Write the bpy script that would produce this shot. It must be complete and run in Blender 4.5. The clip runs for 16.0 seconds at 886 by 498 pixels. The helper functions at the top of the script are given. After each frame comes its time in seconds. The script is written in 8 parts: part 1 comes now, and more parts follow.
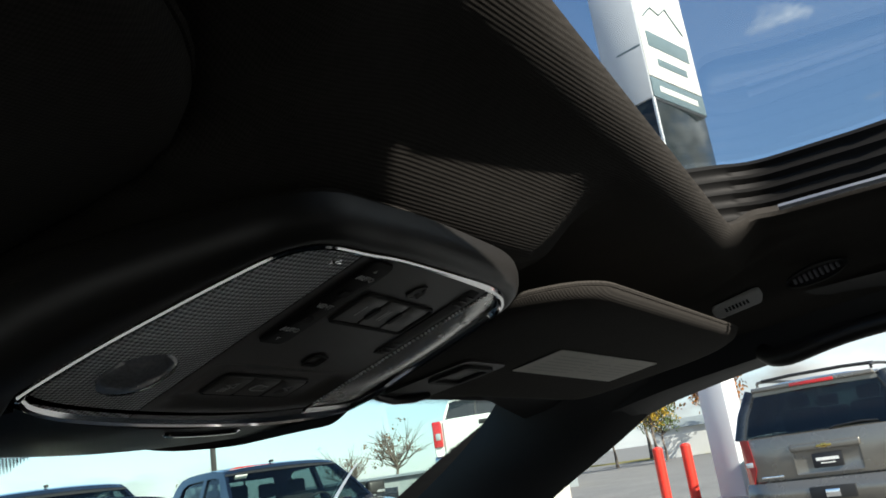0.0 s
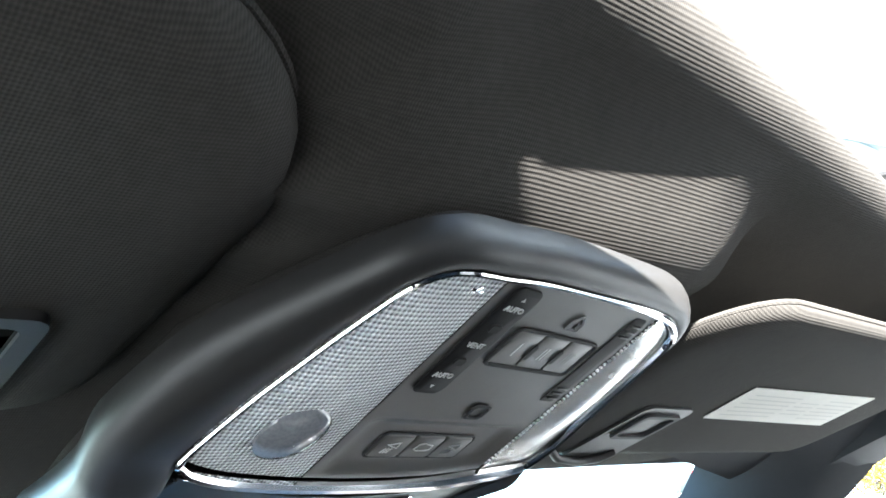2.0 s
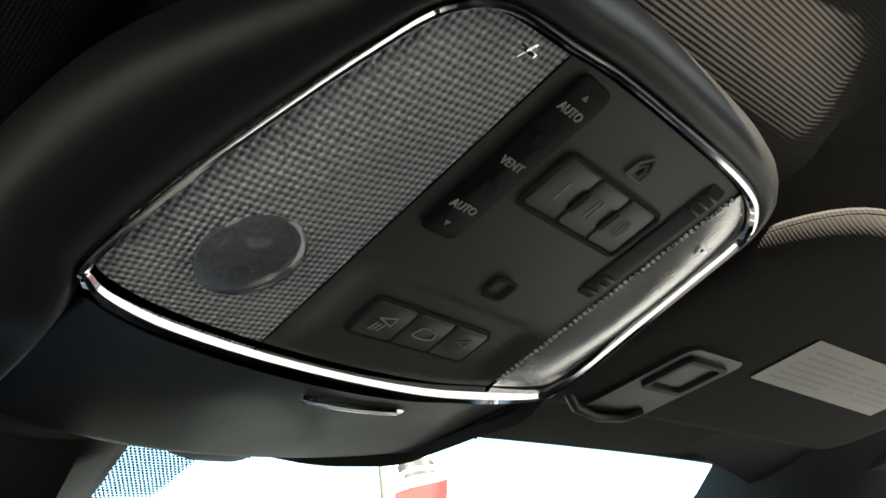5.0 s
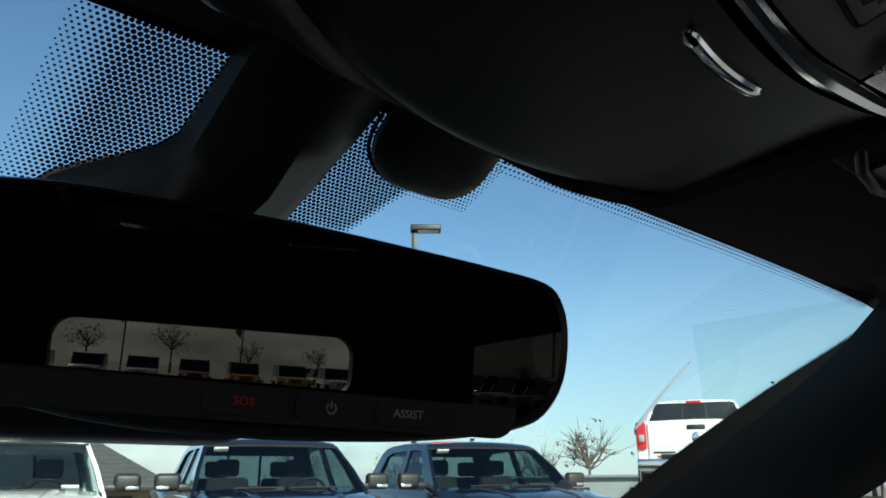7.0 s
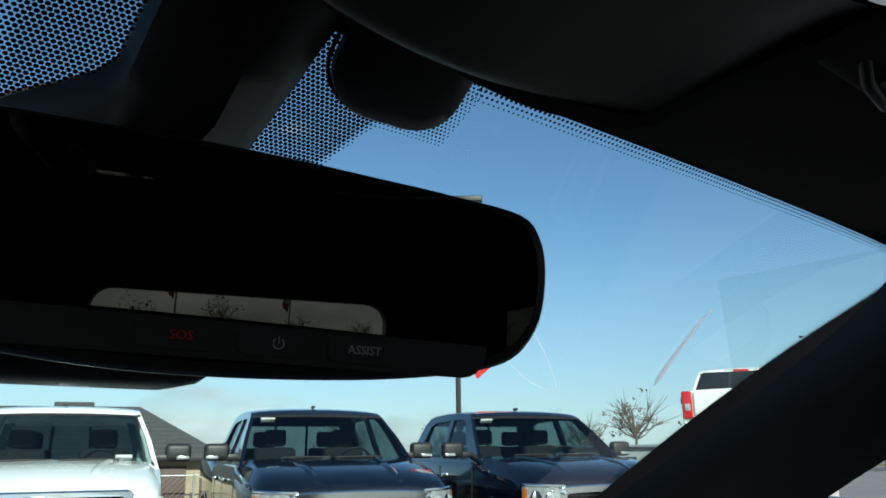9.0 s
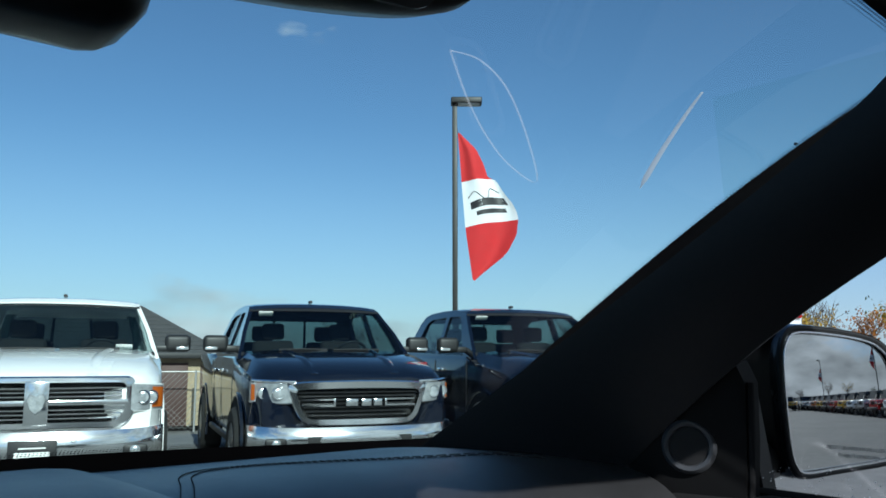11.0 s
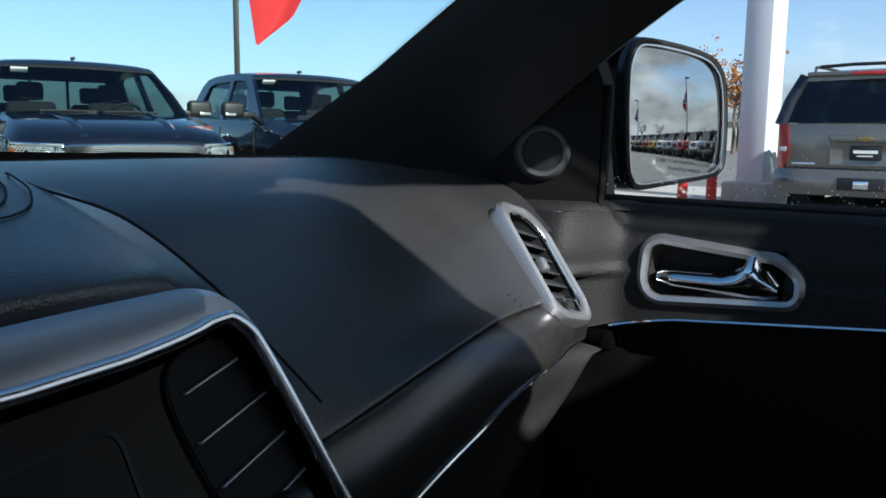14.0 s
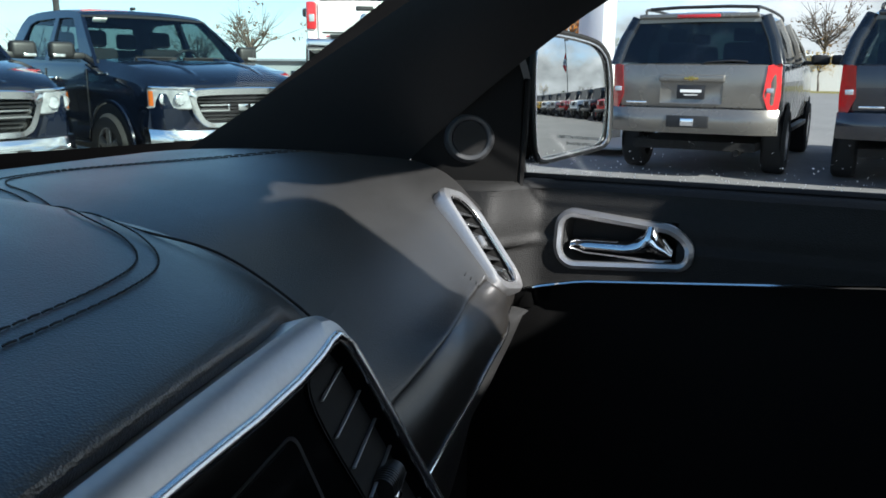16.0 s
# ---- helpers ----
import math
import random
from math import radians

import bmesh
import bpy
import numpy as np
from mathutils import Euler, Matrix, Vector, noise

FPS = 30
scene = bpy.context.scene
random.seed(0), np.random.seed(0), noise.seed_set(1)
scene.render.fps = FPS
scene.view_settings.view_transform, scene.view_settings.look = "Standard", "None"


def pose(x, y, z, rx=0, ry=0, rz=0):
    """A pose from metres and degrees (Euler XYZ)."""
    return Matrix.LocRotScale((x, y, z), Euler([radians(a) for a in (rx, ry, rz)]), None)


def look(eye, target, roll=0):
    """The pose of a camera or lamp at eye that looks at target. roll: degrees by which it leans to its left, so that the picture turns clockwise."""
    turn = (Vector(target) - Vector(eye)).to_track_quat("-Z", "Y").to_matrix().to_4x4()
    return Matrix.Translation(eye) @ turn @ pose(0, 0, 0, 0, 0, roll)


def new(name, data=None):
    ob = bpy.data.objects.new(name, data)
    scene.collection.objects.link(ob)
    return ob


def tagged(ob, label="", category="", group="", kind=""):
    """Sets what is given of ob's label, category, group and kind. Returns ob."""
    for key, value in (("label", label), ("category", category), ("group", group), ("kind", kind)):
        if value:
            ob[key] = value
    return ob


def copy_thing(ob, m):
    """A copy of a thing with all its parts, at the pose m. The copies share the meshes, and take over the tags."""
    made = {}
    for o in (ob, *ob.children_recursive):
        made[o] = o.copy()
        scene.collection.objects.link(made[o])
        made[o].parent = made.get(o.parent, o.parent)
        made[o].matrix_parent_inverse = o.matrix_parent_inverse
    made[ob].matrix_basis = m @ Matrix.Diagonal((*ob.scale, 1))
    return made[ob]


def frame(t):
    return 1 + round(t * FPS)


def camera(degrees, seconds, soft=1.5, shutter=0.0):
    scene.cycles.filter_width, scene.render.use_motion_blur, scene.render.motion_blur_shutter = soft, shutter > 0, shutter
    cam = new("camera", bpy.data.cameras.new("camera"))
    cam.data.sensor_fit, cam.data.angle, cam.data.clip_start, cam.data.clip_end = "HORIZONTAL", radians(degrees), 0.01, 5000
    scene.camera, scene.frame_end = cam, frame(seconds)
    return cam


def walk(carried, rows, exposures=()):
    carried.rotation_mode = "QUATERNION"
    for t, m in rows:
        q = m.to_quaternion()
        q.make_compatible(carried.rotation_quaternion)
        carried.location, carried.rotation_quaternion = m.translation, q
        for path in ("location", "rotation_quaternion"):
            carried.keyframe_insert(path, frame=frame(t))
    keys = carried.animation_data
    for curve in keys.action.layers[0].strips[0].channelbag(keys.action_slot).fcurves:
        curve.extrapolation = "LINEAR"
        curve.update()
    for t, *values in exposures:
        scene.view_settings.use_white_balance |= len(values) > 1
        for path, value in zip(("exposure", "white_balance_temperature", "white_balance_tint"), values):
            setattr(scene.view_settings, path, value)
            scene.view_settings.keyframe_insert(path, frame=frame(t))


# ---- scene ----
cam = camera(57.92, 16.0, soft=1.7)
PATH = [
    (0, (-0.3159, 0.0524, 1.5029), (1.3184, 1.0728, 2.0395), -8.27),
    (0.5, (-0.3263, 0.0313, 1.4997), (1.1360, 1.2761, 2.0584), -9.00),
    (1, (-0.3197, 0.0179, 1.4944), (1.0625, 1.2519, 2.2473), -11.96),
    (1.5, (-0.3095, 0.0385, 1.4935), (1.0313, 1.2951, 2.2828), -12.17),
    (2, (-0.2863, 0.0663, 1.4861), (1.0428, 1.3285, 2.2863), -11.77),
    (2.5, (-0.2565, 0.0885, 1.4818), (1.0705, 1.3434, 2.2967), -11.56),
    (3, (-0.2378, 0.1142, 1.4749), (1.0810, 1.3595, 2.3176), -10.70),
    (3.2, (-0.2349, 0.1195, 1.4745), (1.0888, 1.3445, 2.3390), -10.48),
    (5.3, (-0.2164, 0.1839, 1.4440), (1.1036, 1.4227, 2.2943), -7.30),
    (5.5, (-0.2267, 0.2026, 1.4345), (1.1115, 1.4310, 2.2713), -7.75),
    (6, (-0.2336, 0.2420, 1.4099), (1.0890, 1.5666, 2.1143), -3.23),
    (6.5, (-0.2358, 0.2749, 1.4103), (1.0845, 1.6402, 2.0371), -1.09),
    (7, (-0.2317, 0.3148, 1.4147), (1.0768, 1.7179, 1.9799), -0.52),
    (7.5, (-0.2297, 0.3151, 1.4156), (1.0572, 1.7482, 1.9542), -0.56),
    (8, (-0.2312, 0.3106, 1.4123), (1.0291, 1.7719, 1.9378), -0.45),
    (8.2, (-0.2294, 0.3098, 1.4123), (1.0212, 1.7811, 1.9330), -0.38),
    (10.3, (-0.1094, 0.3415, 1.3440), (1.1311, 1.8558, 1.7539), -0.28),
    (10.5, (-0.1133, 0.3473, 1.3307), (1.1338, 1.8649, 1.7071), -0.21),
    (11, (-0.1309, 0.3445, 1.2971), (1.1381, 1.8662, 1.5690), -0.00),
    (11.5, (-0.1086, 0.3656, 1.2872), (1.1762, 1.8867, 1.4754), 0.11),
    (12, (-0.1220, 0.3841, 1.2921), (1.2145, 1.8700, 1.3685), 0.24),
    (12.5, (-0.1186, 0.3949, 1.2598), (1.2814, 1.8225, 1.3039), 0.28),
    (13, (-0.1381, 0.4204, 1.2289), (1.2753, 1.8353, 1.2446), 0.35),
    (13.5, (-0.1092, 0.4475, 1.2019), (1.3645, 1.7949, 1.0874), 0.14),
    (14, (-0.1129, 0.4663, 1.2130), (1.5116, 1.5977, 0.9288), 0.67),
    (14.5, (-0.1024, 0.4416, 1.2167), (1.5486, 1.5232, 0.8935), 0.48),
    (15, (-0.1549, 0.4492, 1.2528), (1.5709, 1.3818, 0.8634), 0.43),
    (15.5, (-0.1916, 0.5158, 1.2797), (1.5641, 1.3749, 0.8561), 0.47),
    (16, (-0.2536, 0.5165, 1.2786), (1.5340, 1.3013, 0.8447), 0.48),
]
EXPOSURE = [
(0.0, 1.2, 6700), (0.5, 1.75, 6700), (1.0, 2.6, 6500), (1.5, 4.15, 6300), (2.0, 5.05, 6100), (2.5, 5.1, 6100), (3.0, 5.05, 6100), (3.2, 4.95, 6100),
    (5.3, 2.75, 7200), (5.5, 2.5, 7200), (6.0, 1.75, 8000), (6.5, 0.98, 6700), (7.0, 0.80, 6400), (8.2, 0.75, 6300), (10.5, 0.25, 5700), (12.0, 0.25, 5600), (13.0, 0.36, 5600), (13.5, 0.48, 5700), (14.5, 0.98, 6050), (16.0, 1.2, 6150),
]
walk(cam, [(t, look(eye, target, roll)) for t, eye, target, roll in PATH], EXPOSURE)

# ---- world and sun ----
SUN_BEARING, SUN_HEIGHT = 199.0, 31.0
world = bpy.data.worlds.new("sky")
scene.world = world
world.use_nodes = True
wn, wl = world.node_tree.nodes, world.node_tree.links.new
sky = wn.new("ShaderNodeTexSky")
sky.sky_type, sky.sun_disc = "NISHITA", False
sky.sun_elevation, sky.sun_rotation = radians(SUN_HEIGHT), radians(SUN_BEARING)
sky.air_density, sky.dust_density, sky.ozone_density = 1.0, 0.35, 4.5
# broken cloud: low down all round, and over most of the sky behind the car
geo = wn.new("ShaderNodeTexCoord")
sep = wn.new("ShaderNodeSeparateXYZ")
wl(geo.outputs["Generated"], sep.inputs[0])
flat = wn.new("ShaderNodeVectorMath")
flat.operation = "MULTIPLY"
flat.inputs[1].default_value = (1.0, 1.0, 2.6)
wl(geo.outputs["Generated"], flat.inputs[0])
cn = wn.new("ShaderNodeTexNoise")
cn.inputs["Scale"].default_value, cn.inputs["Detail"].default_value, cn.inputs["Roughness"].default_value = 3.2, 8, 0.58
wl(flat.outputs[0], cn.inputs["Vector"])
back = wn.new("ShaderNodeMapRange")
back.inputs["From Min"].default_value, back.inputs["From Max"].default_value = 0.25, -0.45
back.inputs["To Min"].default_value, back.inputs["To Max"].default_value = 0.0, 0.34
wl(sep.outputs["Y"], back.inputs["Value"])
low = wn.new("ShaderNodeMapRange")
low.inputs["From Min"].default_value, low.inputs["From Max"].default_value = 0.11, 0.0
low.inputs["To Min"].default_value, low.inputs["To Max"].default_value = 0.0, 0.28
wl(sep.outputs["Z"], low.inputs["Value"])
s1 = wn.new("ShaderNodeMath")
wl(cn.outputs["Fac"], s1.inputs[0])
wl(back.outputs[0], s1.inputs[1])
s2 = wn.new("ShaderNodeMath")
wl(s1.outputs[0], s2.inputs[0])
wl(low.outputs[0], s2.inputs[1])
cover = wn.new("ShaderNodeMapRange")
cover.inputs["From Min"].default_value, cover.inputs["From Max"].default_value = 0.68, 0.84
wl(s2.outputs[0], cover.inputs["Value"])
cshade = wn.new("ShaderNodeTexNoise")
cshade.inputs["Scale"].default_value, cshade.inputs["Detail"].default_value = 5.0, 6
wl(flat.outputs[0], cshade.inputs["Vector"])
cramp = wn.new("ShaderNodeMapRange")
cramp.inputs["From Min"].default_value, cramp.inputs["From Max"].default_value = 0.35, 0.68
cramp.inputs["To Min"].default_value, cramp.inputs["To Max"].default_value = 3.0, 7.5
wl(cshade.outputs["Fac"], cramp.inputs["Value"])
ccol = wn.new("ShaderNodeVectorMath")
ccol.operation = "SCALE"
ccol.inputs[0].default_value = (0.96, 0.98, 1.0)
wl(cramp.outputs[0], ccol.inputs["Scale"])
cmix = wn.new("ShaderNodeMix")
cmix.data_type = "RGBA"
wl(cover.outputs[0], cmix.inputs["Factor"])
wl(ccol.outputs[0], cmix.inputs["B"])
haze = wn.new("ShaderNodeMapRange")
haze.interpolation_type = "SMOOTHSTEP"
haze.inputs["From Min"].default_value, haze.inputs["From Max"].default_value = 0.30, -0.02
haze.inputs["To Min"].default_value, haze.inputs["To Max"].default_value = 0.0, 0.5
wl(sep.outputs["Z"], haze.inputs["Value"])
hmix = wn.new("ShaderNodeMix")
hmix.data_type = "RGBA"
hmix.inputs["B"].default_value = (5.0, 6.0, 7.4, 1)
wl(haze.outputs[0], hmix.inputs["Factor"])
wl(sky.outputs[0], hmix.inputs["A"])
wl(hmix.outputs["Result"], cmix.inputs["A"])
bgn = wn["Background"]
wl(cmix.outputs["Result"], bgn.inputs["Color"])
bgn.inputs["Strength"].default_value = 0.09

b_, e_ = radians(SUN_BEARING), radians(SUN_HEIGHT)
sun_dir = Vector((math.sin(b_) * math.cos(e_), math.cos(b_) * math.cos(e_), math.sin(e_)))
sl = bpy.data.lights.new("sun", "SUN")
sl.energy, sl.angle, sl.color = 5.0, radians(0.53), (1.0, 0.95, 0.87)
sun = new("sun", sl)
sun.matrix_basis = look(sun_dir * 50, (0, 0, 0))

# ---- small mesh library ----
def mesh_of(name, bm, smooth=True):
    bmesh.ops.recalc_face_normals(bm, faces=bm.faces)
    me = bpy.data.meshes.new(name)
    bm.to_mesh(me)
    bm.free()
    for p in me.polygons:
        p.use_smooth = smooth
    if smooth:
        me.set_sharp_from_angle(angle=radians(38))
    return me


def put(name, bm, material, parent=None, label="", category="", group="", kind="", smooth=True):
    ob = new(name, mesh_of(name, bm, smooth))
    for m in material if isinstance(material, (list, tuple)) else [material]:
        ob.data.materials.append(m)
    ob.parent = parent
    return tagged(ob, label, category, group, kind)


def part(name, bm, material, parent, label="", smooth=True):
    return put(name, bm, material, parent, label, smooth=smooth)


def thing(name, m=None, label="", category="", group="", kind=""):
    ob = new(name)
    ob.empty_display_size = 0.05
    if m is not None:
        ob.matrix_basis = m
    return tagged(ob, label, category, group, kind)


def box(bm, c, s, bevel=0.0, m=None, seg=2):
    r = bmesh.ops.create_cube(bm, size=1.0, matrix=Matrix.Translation(c) @ Matrix.Diagonal((*s, 1)))
    vs = r["verts"]
    if bevel > 0:
        es = list({e for v in vs for e in v.link_edges})
        out = bmesh.ops.bevel(bm, geom=es, offset=bevel, segments=seg, profile=0.5, affect="EDGES")
        vs = list({v for f in out["faces"] for v in f.verts} | {v for v in vs if v.is_valid})
    if m is not None:
        bmesh.ops.transform(bm, matrix=m, verts=vs)
    return vs


def cyl(bm, a, b, r0, r1=None, n=16, caps=True):
    a, b = Vector(a), Vector(b)
    d = b - a
    q = d.to_track_quat("Z", "Y").to_matrix().to_4x4()
    bmesh.ops.create_cone(bm, cap_ends=caps, segments=n, radius1=r0, radius2=r0 if r1 is None else r1, depth=d.length,
                          matrix=Matrix.Translation((a + b) / 2) @ q)


def ball(bm, c, r, sx=1, sy=1, sz=1, u=16, v=10):
    bmesh.ops.create_uvsphere(bm, u_segments=u, v_segments=v, radius=r, matrix=Matrix.Translation(c) @ Matrix.Diagonal((sx, sy, sz, 1)))


def loft(bm, loops, closed=True, cap0=False, cap1=False):
    """Faces between loops of equally many points."""
    rows = [[bm.verts.new(p) for p in lp] for lp in loops]
    n = len(rows[0])
    for a, b in zip(rows, rows[1:]):
        for i in range(n if closed else n - 1):
            j = (i + 1) % n
            try:
                bm.faces.new((a[i], a[j], b[j], b[i]))
            except ValueError:
                pass
    if cap0:
        bm.faces.new(rows[0][::-1])
    if cap1:
        bm.faces.new(rows[-1])
    return rows


def tube(bm, path, r, n=8, closed=False, flat=1.0, up=(0, 0, 1)):
    """A round or flattened rod along a path."""
    pts = [Vector(p) for p in path]
    loops = []
    m = len(pts)
    for i, p in enumerate(pts):
        a = pts[(i - 1) % m] if closed or i else p
        b = pts[(i + 1) % m] if closed or i < m - 1 else p
        t = (b - a).normalized()
        s = t.cross(Vector(up))
        s = s.normalized() if s.length > 1e-4 else Vector((1, 0, 0))
        w = s.cross(t).normalized()
        rr = r[i] if isinstance(r, (list, tuple)) else r
        loops.append([p + s * (math.cos(k * 2 * math.pi / n) * rr) + w * (math.sin(k * 2 * math.pi / n) * rr * flat) for k in range(n)])
    if closed:
        loops.append(loops[0])
    loft(bm, loops, cap0=not closed, cap1=not closed)
    if closed:
        bmesh.ops.remove_doubles(bm, verts=bm.verts, dist=1e-6)


def sheet(bm, f, us, vs, thick=None):
    """A grid surface f(u, v); thick: a vector or a number along z for its back."""
    g = [[bm.verts.new(f(u, v)) for v in vs] for u in us]
    for i in range(len(us) - 1):
        for j in range(len(vs) - 1):
            bm.faces.new((g[i][j], g[i + 1][j], g[i + 1][j + 1], g[i][j + 1]))
    if thick is not None:
        off = Vector((0, 0, thick)) if not isinstance(thick, Vector) else thick
        h = [[bm.verts.new(v.co + off) for v in row] for row in g]
        nu, nv = len(us), len(vs)
        for i in range(nu - 1):
            for j in range(nv - 1):
                bm.faces.new((h[i][j], h[i][j + 1], h[i + 1][j + 1], h[i + 1][j]))
        for i in range(nu - 1):
            bm.faces.new((g[i][0], h[i][0], h[i + 1][0], g[i + 1][0]))
            bm.faces.new((g[i][-1], g[i + 1][-1], h[i + 1][-1], h[i][-1]))
        for j in range(nv - 1):
            bm.faces.new((g[0][j], g[0][j + 1], h[0][j + 1], h[0][j]))
            bm.faces.new((g[-1][j], h[-1][j], h[-1][j + 1], g[-1][j + 1]))
    return g


def span(a, b, n):
    return [a + (b - a) * i / (n - 1) for i in range(n)]


def rrect(x0, x1, y0, y1, r, n=8):
    """A rounded rectangle, anticlockwise; r: one radius or four (from the corner x0, y0 on)."""
    r = r if isinstance(r, (list, tuple)) else [r] * 4
    out = []
    for (cx, cy, a0), rad in zip(((x0, y0, 180), (x1, y0, 270), (x1, y1, 0), (x0, y1, 90)), r):
        ox = cx + rad if cx == x0 else cx - rad
        oy = cy + rad if cy == y0 else cy - rad
        for k in range(n):
            a = radians(a0 + 90 * k / (n - 1))
            out.append((ox + rad * math.cos(a), oy + rad * math.sin(a)))
    return out


def rloop(x0, x1, y0, y1, r, n=8, k=16):
    """A rounded rectangle with points along its straight sides as well."""
    p = rrect(x0, x1, y0, y1, r, n)
    out = []
    for c in range(4):
        out += p[c * n:(c + 1) * n]
        a, b = p[(c + 1) * n - 1], p[((c + 1) * n) % (4 * n)]
        out += [(a[0] + (b[0] - a[0]) * i / (k + 1), a[1] + (b[1] - a[1]) * i / (k + 1)) for i in range(1, k + 1)]
    return out


def prism(bm, pts, d0, d1, axis="z", bevel=0.0):
    """A polygon (pairs) drawn out from d0 to d1 along an axis."""
    def at(p, d):
        return {"z": (p[0], p[1], d), "y": (p[0], d, p[1]), "x": (d, p[0], p[1])}[axis]
    lo = [bm.verts.new(at(p, d0)) for p in pts]
    hi = [bm.verts.new(at(p, d1)) for p in pts]
    n = len(pts)
    fs = [bm.faces.new(lo[::-1]), bm.faces.new(hi)]
    for i in range(n):
        fs.append(bm.faces.new((lo[i], lo[(i + 1) % n], hi[(i + 1) % n], hi[i])))
    if bevel > 0:
        es = [e for f in fs[:2] for e in f.edges]
        bmesh.ops.bevel(bm, geom=es, offset=bevel, segments=2, profile=0.5, affect="EDGES")


def smooth01(t):
    t = min(1.0, max(0.0, t))
    return t * t * (3 - 2 * t)


def curve_at(pts, t):
    """A point on a smooth line through the points, t from 0 to 1."""
    p = [Vector(q) for q in pts]
    n = len(p) - 1
    i = min(int(t * n), n - 1)
    u = t * n - i
    a, b, c, d = p[max(i - 1, 0)], p[i], p[i + 1], p[min(i + 2, n)]
    return 0.5 * (2 * b + (c - a) * u + (2 * a - 5 * b + 4 * c - d) * u * u + (3 * b - a - 3 * c + d) * u ** 3)


def round_loop(pts, per):
    """A smooth closed line through points of the plan."""
    out, n = [], len(pts)
    for i in range(n):
        a, b, c, d = (Vector((*pts[(i + k) % n], 0)) for k in (-1, 0, 1, 2))
        for j in range(per):
            u = j / per
            out.append(0.5 * (2 * b + (c - a) * u + (2 * a - 5 * b + 4 * c - d) * u * u + (3 * b - a - 3 * c + d) * u ** 3))
    return out


def words(text, size, m, material, parent, name="lettering", depth=0.0004, align="CENTER"):
    cu = bpy.data.curves.new(name, "FONT")
    cu.body, cu.size, cu.extrude, cu.align_x, cu.align_y = text, size, depth, align, "CENTER"
    cu.resolution_u = 2
    tmp = bpy.data.objects.new(name, cu)
    me = bpy.data.meshes.new_from_object(tmp)
    bpy.data.objects.remove(tmp)
    me.name = name
    ob = new(name, me)
    me.materials.append(material)
    ob.matrix_basis = m
    ob.parent = parent
    return ob


